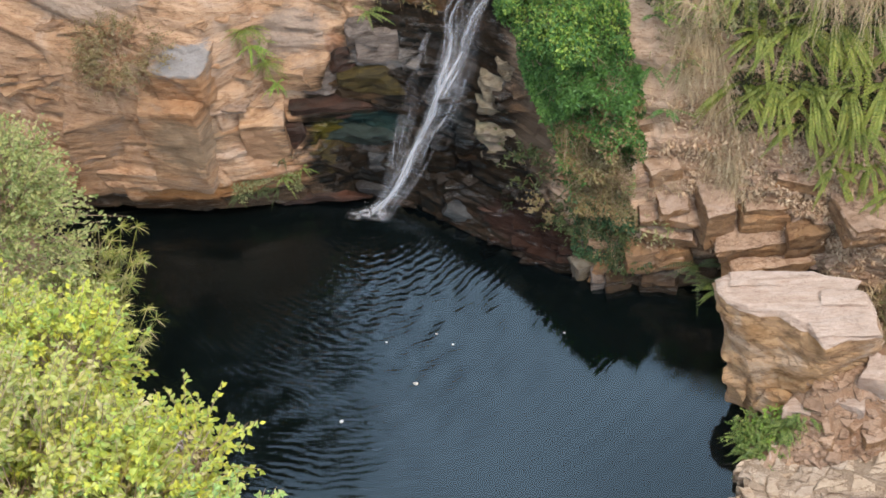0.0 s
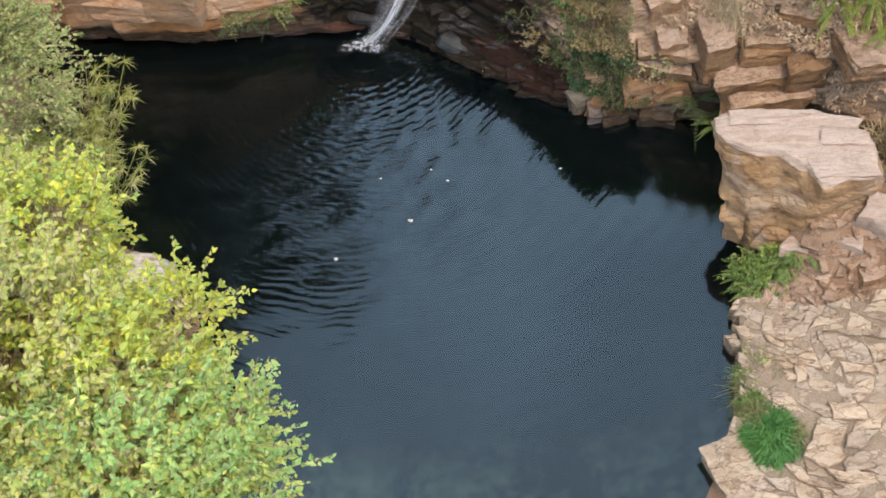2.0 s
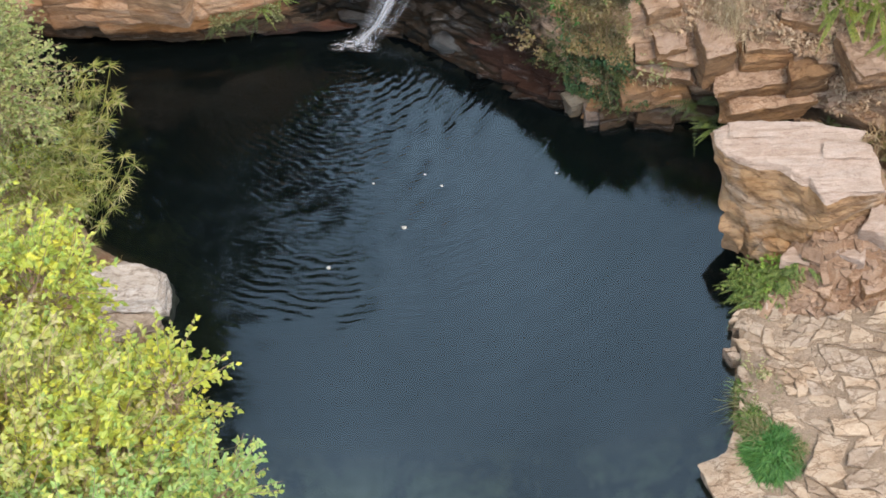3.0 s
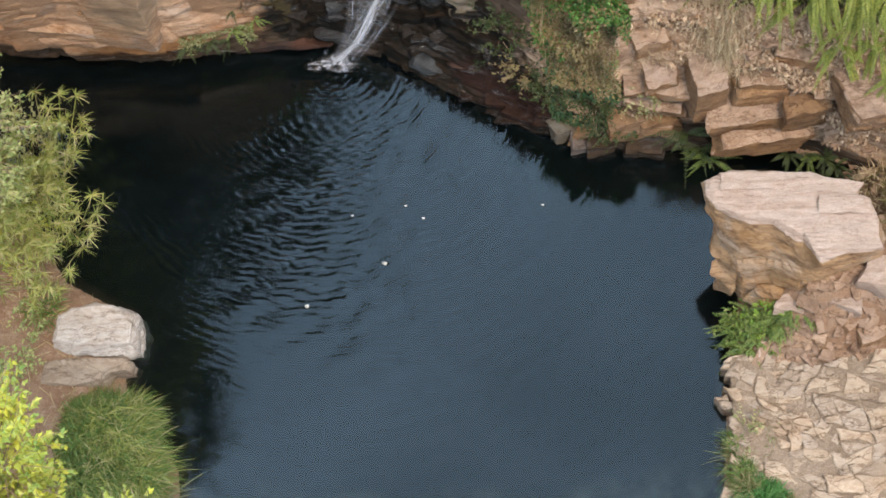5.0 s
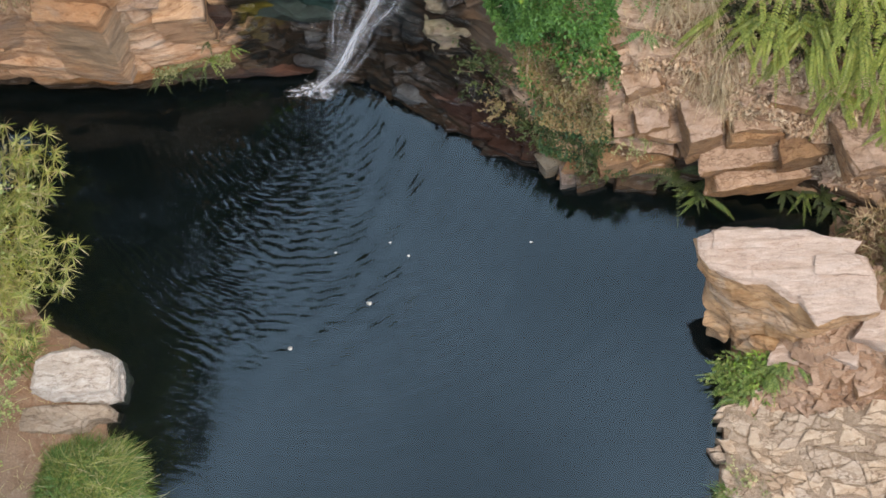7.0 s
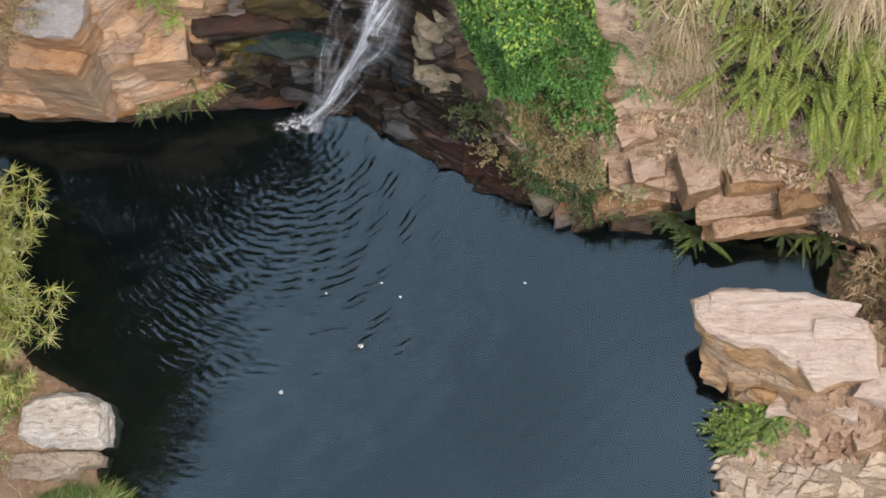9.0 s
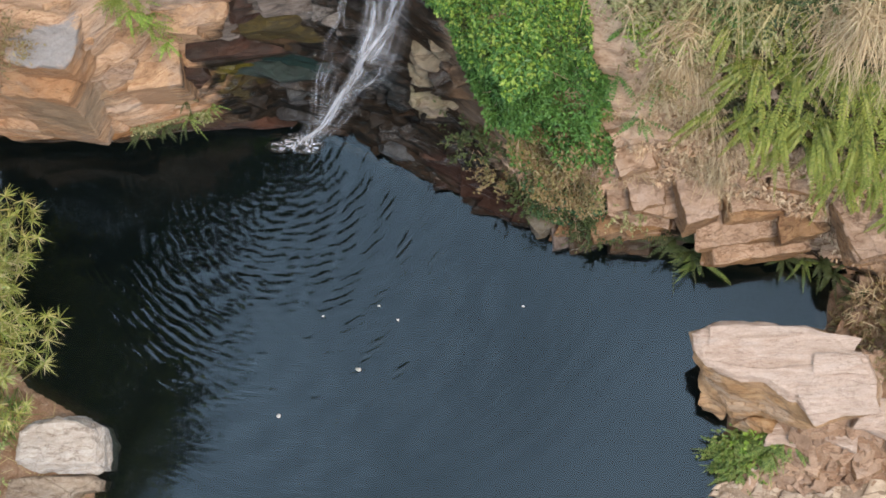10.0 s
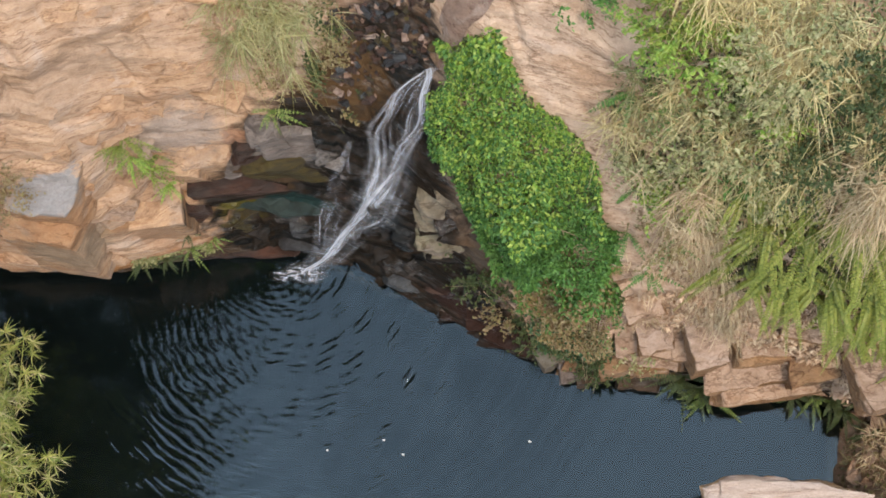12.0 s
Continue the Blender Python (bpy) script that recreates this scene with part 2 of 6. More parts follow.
    height = calc(nt, "ADD", calc(nt, "MULTIPLY_ADD", line, 0.35, calc(nt, "MULTIPLY", layers, 1.3)), calc(nt, "MULTIPLY_ADD", fine, 0.9, calc(nt, "MULTIPLY", grain, 0.14)))
    bump(nt, b, height, 0.9, 0.06)
    return m


def soil_material(name, dry, damp, litter):
    dry, damp, litter = [deeper(c) for c in (dry, damp, litter)]
    m, nt, b = material(name)
    pos = place(nt)
    a, f, g = noise_at(nt, pos, 1.2, 5), noise_at(nt, pos, 12, 7, 0.7), noise_at(nt, pos, 60, 4, 0.7)
    col = ramp(nt, a, [(0.35, damp), (0.6, dry)])
    col = mixed(nt, col, litter, calc(nt, "MULTIPLY", span(nt, f, 0.5, 0.68), 0.8))
    col = mixed(nt, col, ramp(nt, g, [(0.3, (0.55, 0.5, 0.45)), (0.65, (1.1, 1.08, 1.05))]), 0.8, "MULTIPLY")
    sep = nt.nodes.new("ShaderNodeSeparateXYZ")
    nt.links.new(pos, sep.inputs[0])
    silt_or_toplight = ramp(nt, noise_at(nt, pos, 1.1, 4, 0.6), [(0.42, (0.020, 0.024, 0.019)), (0.56, (0.34, 0.33, 0.20)), (0.66, (0.52, 0.50, 0.33))])
    bed = mixed(nt, (0.012, 0.014, 0.011), silt_or_toplight, span(nt, sep.outputs[1], 0.1, -0.9))   # pale silt lies in the shallows alone
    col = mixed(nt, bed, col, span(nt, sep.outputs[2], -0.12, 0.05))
    nt.links.new(col, b.inputs["Base Color"])
    b.inputs["Roughness"].default_value = 0.95
    bump(nt, b, calc(nt, "ADD", f, calc(nt, "MULTIPLY", g, 0.4)), 1.0, 0.05)
    return m


def leaf_material(name, colours, gloss=0.45, through_light=0.35, tone=0.66):
    """Leaves whose tone varies from leaf to leaf."""
    m, nt, b = material(name)
    g = nt.nodes.new("ShaderNodeNewGeometry")
    stops = [(i / max(1, len(colours) - 1), deeper(c, tone)) for i, c in enumerate(colours)]
    col = ramp(nt, g.outputs["Random Per Island"], stops)
    patch = ramp(nt, noise_at(nt, place(nt), 2.2, 4), [(0.3, (0.7, 0.75, 0.7)), (0.7, (1.2, 1.15, 1.0))])
    col = mixed(nt, col, patch, 0.8, "MULTIPLY")
    nt.links.new(col, b.inputs["Base Color"])
    b.inputs["Roughness"].default_value = gloss
    b.inputs["Specular IOR Level"].default_value = 0.35
    tr = nt.nodes.new("ShaderNodeBsdfTranslucent")
    nt.links.new(col, tr.inputs[0])
    mx = nt.nodes.new("ShaderNodeMixShader")
    mx.inputs[0].default_value = through_light
    nt.links.new(b.outputs[0], mx.inputs[1])
    nt.links.new(tr.outputs[0], mx.inputs[2])
    nt.links.new(mx.outputs[0], nt.nodes["Material Output"].inputs[0])
    return m


def plain_material(name, colour, rough=0.8):
    m, nt, b = material(name)
    t = ramp(nt, noise_at(nt, place(nt), 25, 5), [(0.3, tuple(c * 0.6 for c in colour)), (0.7, tuple(min(1, c * 1.2) for c in colour))])
    nt.links.new(t, b.inputs["Base Color"])
    b.inputs["Roughness"].default_value = rough
    return m


PLUNGE = (-1.86, 4.52)   # where the fall meets the pool


def water_material():
    m, nt, b = material("pool_water")
    nt.nodes.remove(b)
    pos = place(nt)
    d = nt.nodes.new("ShaderNodeVectorMath")
    d.operation = "DISTANCE"
    nt.links.new(pos, d.inputs[0])
    d.inputs[1].default_value = (*PLUNGE, 0)
    dist = d.outputs["Value"]
    warp = calc(nt, "MULTIPLY", noise_at(nt, pos, 1.6, 2), 0.22)

    def ringed(dx, dy, k):
        """Rings that run out from a point near the plunge."""
        q = nt.nodes.new("ShaderNodeVectorMath")
        q.operation = "DISTANCE"
        nt.links.new(pos, q.inputs[0])
        q.inputs[1].default_value = (PLUNGE[0] + dx, PLUNGE[1] + dy, 0)
        return calc(nt, "SINE", calc(nt, "MULTIPLY", calc(nt, "ADD", q.outputs["Value"], warp), k))

    rings = calc(nt, "ADD", ringed(0, 0, 70.0), calc(nt, "ADD", calc(nt, "MULTIPLY", ringed(-0.30, 0.12, 88.0), 0.6), calc(nt, "MULTIPLY", ringed(0.6, -0.2, 62.0), 0.6)))
    chop = noise_at(nt, place(nt, 1.0, 1.8, 1.0), 11.0, 2, 0.5, 0.3)
    d2 = nt.nodes.new("ShaderNodeVectorMath")
    d2.operation = "DISTANCE"
    nt.links.new(pos, d2.inputs[0])
    d2.inputs[1].default_value = (-1.9, 2.85, 0)
    fade = calc(nt, "POWER", 2.718, calc(nt, "MULTIPLY", calc(nt, "POWER", calc(nt, "DIVIDE", d2.outputs["Value"], 1.95), 3.0), -1.0))   # the swell runs out from the fall and dies away
    patchy = calc(nt, "MULTIPLY_ADD", span(nt, noise_at(nt, pos, 1.7, 2), 0.36, 0.62), 0.7, 0.3)
    near = calc(nt, "MULTIPLY", calc(nt, "MULTIPLY", fade, patchy), calc(nt, "MULTIPLY_ADD", span(nt, dist, 0.4, 1.4), 0.75, 0.25))   # low and confused right at the plunge
    far = calc(nt, "POWER", 2.718, calc(nt, "MULTIPLY", calc(nt, "POWER", calc(nt, "DIVIDE", dist, 4.6), 2.0), -1.0))
    swell = calc(nt, "MULTIPLY", ringed(0.1, 0.1, 26.0), calc(nt, "MULTIPLY", far, 0.06))
    h = calc(nt, "ADD", calc(nt, "ADD", calc(nt, "MULTIPLY", rings, calc(nt, "MULTIPLY", near, 0.22)), swell), calc(nt, "MULTIPLY", chop, calc(nt, "MULTIPLY_ADD", near, 0.36, 0.012)))
    bm = node(nt, "Bump", Strength=1.0, Distance=0.0085)
    nt.links.new(h, bm.inputs["Height"])
    fr = node(nt, "Fresnel", IOR=1.55)
    gl = node(nt, "BsdfGlossy", Roughness=0.05, Color=(0.80, 0.93, 1.0, 1))
    nt.links.new(bm.outputs[0], fr.inputs["Normal"])
    nt.links.new(bm.outputs[0], gl.inputs["Normal"])
    clear = nt.nodes.new("ShaderNodeBsdfTransparent")
    clear.inputs[0].default_value = (0.52, 0.64, 0.62, 1)
    silt_or_toplight = nt.nodes.new("ShaderNodeBsdfDiffuse")
    silt_or_toplight.inputs[0].default_value = (0.001, 0.002, 0.003, 1)
    body = nt.nodes.new("ShaderNodeMixShader")
    body.inputs[0].default_value = 0.45
    nt.links.new(clear.outputs[0], body.inputs[1])
    nt.links.new(silt_or_toplight.outputs[0], body.inputs[2])
    mx = nt.nodes.new("ShaderNodeMixShader")
    nt.links.new(fr.outputs[0], mx.inputs[0])
    nt.links.new(body.outputs[0], mx.inputs[1])
    nt.links.new(gl.outputs[0], mx.inputs[2])
    nt.links.new(mx.outputs[0], nt.nodes["Material Output"].inputs[0])
    return m


def foam_material(name, across, along, low, high, most, core):
    """White water: fine streaks along the flow with clear gaps, densest in the middle."""
    m, nt, b = material(name)
    uv = nt.nodes.new("ShaderNodeUVMap")
    sep = nt.nodes.new("ShaderNodeSeparateXYZ")
    nt.links.new(uv.outputs[0], sep.inputs[0])
    mp = node(nt, "Mapping", Scale=(across, along, 1.0))
    nt.links.new(uv.outputs[0], mp.inputs[0])
    streak = noise_at(nt, mp.outputs[0], 1.0, 3, 0.55, 0.12)
    mp2 = node(nt, "Mapping", Scale=(across * 0.3, along * 0.8, 1.0), Location=(3.1, 1.7, 0))
    nt.links.new(uv.outputs[0], mp2.inputs[0])
    gaps = noise_at(nt, mp2.outputs[0], 1.0, 4, 0.6, 0.3)
    side = calc(nt, "ABSOLUTE", calc(nt, "MULTIPLY_ADD", sep.outputs[0], 2.0, -1.0))
    body = calc(nt, "POWER", 2.718, calc(nt, "MULTIPLY", calc(nt, "POWER", calc(nt, "DIVIDE", side, core), 2.0), -1.0))
    edge = span(nt, side, 1.0, 0.6)
    a = calc(nt, "MULTIPLY", calc(nt, "MULTIPLY_ADD", body, 1.0, calc(nt, "MULTIPLY", edge, 0.35)), calc(nt, "MULTIPLY", span(nt, streak, low, high), span(nt, gaps, 0.3, 0.6)))
    b.inputs["Base Color"].default_value = (0.57, 0.555, 0.575, 1)
    b.inputs["Roughness"].default_value = 0.5
    lim = calc(nt, "MINIMUM", calc(nt, "MULTIPLY", calc(nt, "MULTIPLY", a, edge), most), 0.9)
    nt.links.new(lim, b.inputs["Alpha"])
    return m


STAINS = [((-0.5, 5.85, 3.35), (0.5, 0.4, 0.25), (0.20, 0.10, 0.045), 0.7), ((-1.83, 4.94, 1.08), (0.48, 0.4, 0.2), (0.012, 0.030, 0.027), -0.85), ((-2.27, 4.76, 1.0), (0.26, 0.4, 0.24), (0.085, 0.068, 0.009), -0.95), ((-1.45, 5.32, 1.95), (0.55, 0.4, 0.17), (0.19, 0.165, 0.15), -0.85), ((-1.95, 5.15, 1.55), (0.5, 0.4, 0.16), (0.075, 0.045, 0.024), -0.75),
          ((0.2, 4.0, 0.35), (0.7, 0.6, 0.35), (0.035, 0.016, 0.011), -0.8), ((-1.1, 5.6, 2.9), (0.6, 0.6, 0.4), (0.085, 0.045, 0.018), -0.85), ((-0.75, 4.9, 1.4), (0.35, 0.5, 0.3), (0.012, 0.016, 0.018), -0.7),
          ((-2.03, 5.25, 2.1), (0.11, 0.4, 0.16), (0.20, 0.085, 0.045), 0.6), ((-3.06, 4.9, 1.1), (0.24, 0.4, 0.45), (0.33, 0.19, 0.11), 0.8), ((-3.9, 4.6, 0.5), (0.7, 0.5, 0.22), (0.32, 0.135, 0.04), 0.8), ((-2.9, 4.6, 0.55), (0.6, 0.5, 0.2), (0.24, 0.11, 0.045), 0.6),
          ((-3.62, 4.85, 2.56), (0.36, 0.35, 0.10), (0.245, 0.23, 0.225), 0.9), ((-3.8, 4.6, 1.5), (0.4, 0.3, 0.45), (0.25, 0.19, 0.13), 0.6), ((-2.5, 5.3, 2.3), (0.4, 0.4, 0.3), (0.24, 0.20, 0.175), 0.6), ((-4.6, 5.4, 3.2), (0.7, 0.5, 0.3), (0.27, 0.22, 0.185), 0.6), ((-3.2, 5.6, 3.3), (0.9, 0.5, 0.2), (0.34, 0.225, 0.15), 0.6), ((0.12, 4.35, 1.5), (0.34, 0.6, 0.9), (0.055, 0.036, 0.022), 0.85), ((2.95, 3.2, 1.35), (0.45, 0.5, 0.4), (0.17, 0.095, 0.055), 0.75), ((1.75, 3.6, 1.6), (0.5, 0.5, 0.25), (0.24, 0.15, 0.09), 0.6), ((3.4, 3.3, 2.0), (0.5, 0.5, 0.25), (0.14, 0.08, 0.05), 0.7), ((-2.9, 5.8, 3.5), (1.6, 0.4, 0.06), (0.16, 0.095, 0.055), 0.45)]
ROCK_CLIFF = rock_material("layered_cliff_rock", (0.68, 0.505, 0.36), (0.54, 0.365, 0.24), (0.52, 0.275, 0.125), (0.68, 0.565, 0.48), 0.6, wet=True, stretch=(1.0, 1.0, 3.4), patches=STAINS, lean=0.22, blotch=0.9)
ROCK_BLOCK = rock_material("cliff_block_rock", (0.64, 0.47, 0.325), (0.51, 0.335, 0.21), (0.52, 0.26, 0.10), (0.49, 0.41, 0.355), 0.6, wet=True, rand=True, patches=STAINS, blotch=0.9)
ROCK_SLOPE = rock_material("pinkish_slope_rock", (0.74, 0.59, 0.46), (0.58, 0.43, 0.32), (0.44, 0.28, 0.16), (0.66, 0.54, 0.45), 0.5, wet=True, stretch=(1.0, 1.0, 3.0), blotch=0.85, patches=STAINS)
ROCK_PALE = rock_material("pale_pink_rock", (0.68, 0.58, 0.52), (0.56, 0.45, 0.385), (0.44, 0.33, 0.25), (0.67, 0.59, 0.545), 0.2, stretch=(0.8, 5.0, 5.0), blotch=0.42, cracks=0.22)
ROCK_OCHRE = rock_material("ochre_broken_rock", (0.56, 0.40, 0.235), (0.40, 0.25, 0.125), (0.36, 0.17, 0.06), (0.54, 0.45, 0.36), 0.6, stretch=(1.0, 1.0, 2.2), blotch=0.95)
ROCK_SLAB = rock_material("tan_slab_rock", (0.62, 0.49, 0.40), (0.49, 0.36, 0.27), (0.38, 0.23, 0.12), (0.56, 0.46, 0.395), 0.45, rand=True, stretch=(1.2, 1.8, 2.4), cracks=0.4, blotch=0.9)
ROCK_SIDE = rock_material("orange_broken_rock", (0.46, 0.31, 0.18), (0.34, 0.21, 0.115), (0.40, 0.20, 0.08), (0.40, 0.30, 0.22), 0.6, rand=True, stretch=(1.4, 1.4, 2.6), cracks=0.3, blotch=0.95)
ROCK_WHITE = rock_material("whitish_rock", (0.78, 0.77, 0.76), (0.62, 0.59, 0.56), (0.5, 0.44, 0.36), (0.72, 0.72, 0.72), 0.35, blotch=0.85, stretch=(1.0, 2.5, 4.0), cracks=0.35)
ROCK_SHELF = rock_material("cracked_shelf_rock", (0.64, 0.575, 0.49), (0.52, 0.435, 0.35), (0.42, 0.30, 0.20), (0.60, 0.55, 0.485), 0.45, rand=True, stretch=(1.0, 2.0, 2.0), cracks=0.5, blotch=0.9)
ROCK_RUBBLE = rock_material("brown_rubble_rock", (0.54, 0.42, 0.34), (0.38, 0.27, 0.195), (0.30, 0.19, 0.11), (0.46, 0.38, 0.33), 0.5, rand=True, stretch=(1.0, 1.0, 2.0), blotch=0.9)
ROCK_GREEN = rock_material("grey_green_rock", (0.31, 0.285, 0.225), (0.20, 0.19, 0.145), (0.19, 0.23, 0.11), (0.28, 0.25, 0.22), 0.55, stretch=(1.0, 1.0, 4.0), blotch=0.95)
ROCK_DARK = rock_material("submerged_rock", (0.20, 0.17, 0.12), (0.13, 0.11, 0.08), (0.1, 0.08, 0.04), (0.2, 0.2, 0.18), 0.3)
WET_BLACK = rock_material("wet_blue_black_rock", (0.055, 0.06, 0.07), (0.022, 0.025, 0.03), (0.05, 0.03, 0.02), (0.12, 0.14, 0.16), 0.3, blotch=0.9, dull=0.42)
WET_TEAL = rock_material("wet_teal_rock", (0.036, 0.066, 0.062), (0.014, 0.03, 0.028), (0.04, 0.035, 0.02), (0.06, 0.085, 0.085), 0.3, blotch=0.9, dull=0.45)
WET_OLIVE = rock_material("olive_mossy_rock", (0.10, 0.08, 0.018), (0.04, 0.033, 0.01), (0.07, 0.03, 0.012), (0.06, 0.05, 0.028), 0.4, blotch=0.9, dull=0.6)
WET_RED = rock_material("wet_reddish_rock", (0.085, 0.046, 0.033), (0.03, 0.017, 0.012), (0.15, 0.052, 0.022), (0.07, 0.058, 0.052), 0.6, blotch=0.95, dull=0.5)
LEDGE_GREY = rock_material("grey_ledge_rock", (0.25, 0.225, 0.215), (0.11, 0.098, 0.094), (0.17, 0.08, 0.045), (0.34, 0.315, 0.305), 0.4, blotch=0.95, dull=0.7)
SOIL = soil_material("dry_soil", (0.60, 0.44, 0.32), (0.40, 0.25, 0.16), (0.64, 0.52, 0.40))
JOINT_SOIL = soil_material("joint_soil", (0.47, 0.39, 0.31), (0.31, 0.245, 0.18), (0.52, 0.45, 0.36))
WATER = water_material()
FOAM = foam_material("white_water", 5.5, 1.0, 0.22, 0.74, 0.74, 0.6)
VEIL = foam_material("thin_white_water", 9.0, 1.2, 0.38, 0.80, 0.40, 0.8)
SPRAY = foam_material("white_spray", 5.0, 3.2, 0.38, 0.8, 0.7, 0.7)
LEAF_YELLOW = leaf_material("yellow_green_leaves", [(0.28, 0.34, 0.06), (0.46, 0.48, 0.08), (0.62, 0.58, 0.09), (0.32, 0.42, 0.10), (0.52, 0.50, 0.12), (0.24, 0.36, 0.10)], tone=0.98)
LEAF_MIXED = leaf_material("mixed_yellow_and_dry_leaves", [(0.28, 0.32, 0.08), (0.48, 0.47, 0.12), (0.50, 0.42, 0.24), (0.36, 0.42, 0.10), (0.58, 0.54, 0.16), (0.24, 0.32, 0.10)], tone=0.94)
LEAF_BLUISH = leaf_material("pale_bluish_leaves", [(0.20, 0.32, 0.10), (0.28, 0.42, 0.14), (0.36, 0.48, 0.17), (0.50, 0.52, 0.12), (0.24, 0.38, 0.15)], tone=0.94)
LEAF_GREY = leaf_material("grey_green_leaves", [(0.18, 0.23, 0.08), (0.29, 0.33, 0.12), (0.46, 0.45, 0.20), (0.22, 0.29, 0.09)], tone=1.0)
LEAF_OLIVE = leaf_material("olive_leaves", [(0.19, 0.20, 0.08), (0.30, 0.29, 0.14), (0.46, 0.41, 0.23), (0.18, 0.20, 0.065)], tone=0.92)
LEAF_VINE = leaf_material("bright_green_vine_leaves", [(0.045, 0.11, 0.022), (0.09, 0.20, 0.04), (0.17, 0.33, 0.08), (0.06, 0.15, 0.045), (0.20, 0.36, 0.10)], tone=0.74)
STRAW_GREEN = leaf_material("half_dry_hanging_grass", [(0.30, 0.28, 0.10), (0.46, 0.40, 0.18), (0.58, 0.50, 0.28), (0.2, 0.24, 0.08)], 0.7, 0.25, 0.66)
LEAF_HERB = leaf_material("green_herb_leaves", [(0.08, 0.13, 0.03), (0.15, 0.22, 0.05), (0.25, 0.32, 0.08), (0.11, 0.17, 0.04), (0.34, 0.36, 0.12)], tone=0.8)
LEAF_TEAL = leaf_material("bluish_green_leaves", [(0.05, 0.11, 0.05), (0.09, 0.18, 0.08), (0.13, 0.24, 0.11), (0.10, 0.15, 0.06)], tone=0.6)
# dark tone that stands for the shade between fern fronds
LEAF_SHADE = leaf_material("fern_shade_leaves", [(0.05, 0.06, 0.02), (0.09, 0.09, 0.03), (0.12, 0.08, 0.04), (0.05, 0.08, 0.02)], 0.8, 0.2, 0.5)
LEAF_LIME = leaf_material("lime_green_leaves", [(0.16, 0.28, 0.04), (0.27, 0.40, 0.07), (0.40, 0.48, 0.11), (0.13, 0.22, 0.05)], tone=0.84)
STRAW_PINK = leaf_material("pinkish_dry_grass", [(0.36, 0.25, 0.15), (0.52, 0.38, 0.24), (0.62, 0.48, 0.32), (0.28, 0.19, 0.11)], 0.75, 0.25, 0.9)
LEAF_FERN = leaf_material("fern_leaves", [(0.13, 0.17, 0.03), (0.25, 0.30, 0.05), (0.42, 0.42, 0.10), (0.17, 0.22, 0.04)], tone=0.68)
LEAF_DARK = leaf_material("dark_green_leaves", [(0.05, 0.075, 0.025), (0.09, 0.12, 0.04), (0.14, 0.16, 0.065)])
LEAF_BROWN = leaf_material("brown_dead_leaves", [(0.16, 0.10, 0.05), (0.30, 0.21, 0.12), (0.22, 0.18, 0.07), (0.36, 0.28, 0.17)], 0.8, 0.2, 0.8)
LITTER = leaf_material("pinkish_brown_litter", [(0.34, 0.22, 0.15), (0.50, 0.36, 0.26), (0.26, 0.15, 0.09), (0.60, 0.45, 0.33)], 0.8, 0.15, 1.1)
GRASS = leaf_material("green_grass_blades", [(0.08, 0.15, 0.03), (0.13, 0.22, 0.05), (0.20, 0.27, 0.07), (0.34, 0.33, 0.12)], tone=0.82)
GRASS_BRIGHT = leaf_material("bright_grass_blades", [(0.05, 0.15, 0.035), (0.085, 0.22, 0.055), (0.15, 0.31, 0.08)], tone=0.85)
STRAW = leaf_material("dry_straw_blades", [(0.38, 0.28, 0.13), (0.52, 0.41, 0.21), (0.62, 0.51, 0.28), (0.32, 0.23, 0.10)], 0.7, 0.25, 0.95)
MIXED_GRASS = leaf_material("half_dry_grass", [(0.16, 0.2, 0.06), (0.3, 0.28, 0.12), (0.44, 0.36, 0.2), (0.12, 0.17, 0.05)], 0.6, 0.25)
SEDGE = leaf_material("sedge_leaves", [(0.16, 0.21, 0.05), (0.30, 0.33, 0.08), (0.44, 0.42, 0.13), (0.5, 0.40, 0.24)], tone=0.86)
BARK = plain_material("grey_bark", (0.22, 0.17, 0.12))
TWIG = plain_material("brown_twigs", (0.28, 0.19, 0.12))
WET = rock_material("stream_bed_rock", (0.40, 0.30, 0.25), (0.25, 0.17, 0.135), (0.2, 0.12, 0.08), (0.46, 0.40, 0.37), 0.5, stretch=(2.5, 2.5, 2.5), blotch=1.0)
PETAL = plain_material("pale_petal", (0.40, 0.37, 0.31), 0.6)

# ---- ground: one sheet with the pool's basin ----
POOL = [(-6.2, 4.9), (-3.9, 4.75), (-2.0, 4.85), (-1.4, 4.5), (-0.5, 4.05), (0.4, 3.6), (1.1, 3.35), (2.1, 3.15), (3.35, 2.8),
        (3.25, 2.2), (2.35, 1.75), (2.15, 0.9), (2.05, 0.1), (2.0, -0.5), (1.6, -1.3), (0.9, -3.5), (-1.8, -4.6), (-3.2, -2.0), (-3.4, 0.0), (-4.0, 0.9), (-4.05, 1.7), (-4.75, 2.1), (-5.6, 3.4)]


def shore(p):
    """Distance from the pool's edge, positive inside, for an (n, 2) array."""
    a = np.array(POOL)
    b = np.roll(a, -1, 0)
    best, inside = np.full(len(p), 1e9), np.zeros(len(p), bool)
    for (ax, ay), (bx, by) in zip(a, b):
        ex, ey = bx - ax, by - ay
        t = np.clip(((p[:, 0] - ax) * ex + (p[:, 1] - ay) * ey) / (ex * ex + ey * ey), 0, 1)
        best = np.minimum(best, np.hypot(p[:, 0] - ax - t * ex, p[:, 1] - ay - t * ey))
        inside ^= ((ay > p[:, 1]) != (by > p[:, 1])) & (p[:, 0] < ex * (p[:, 1] - ay) / (ey if ey else 1e-9) + ax)
    return np.where(inside, best, -best)


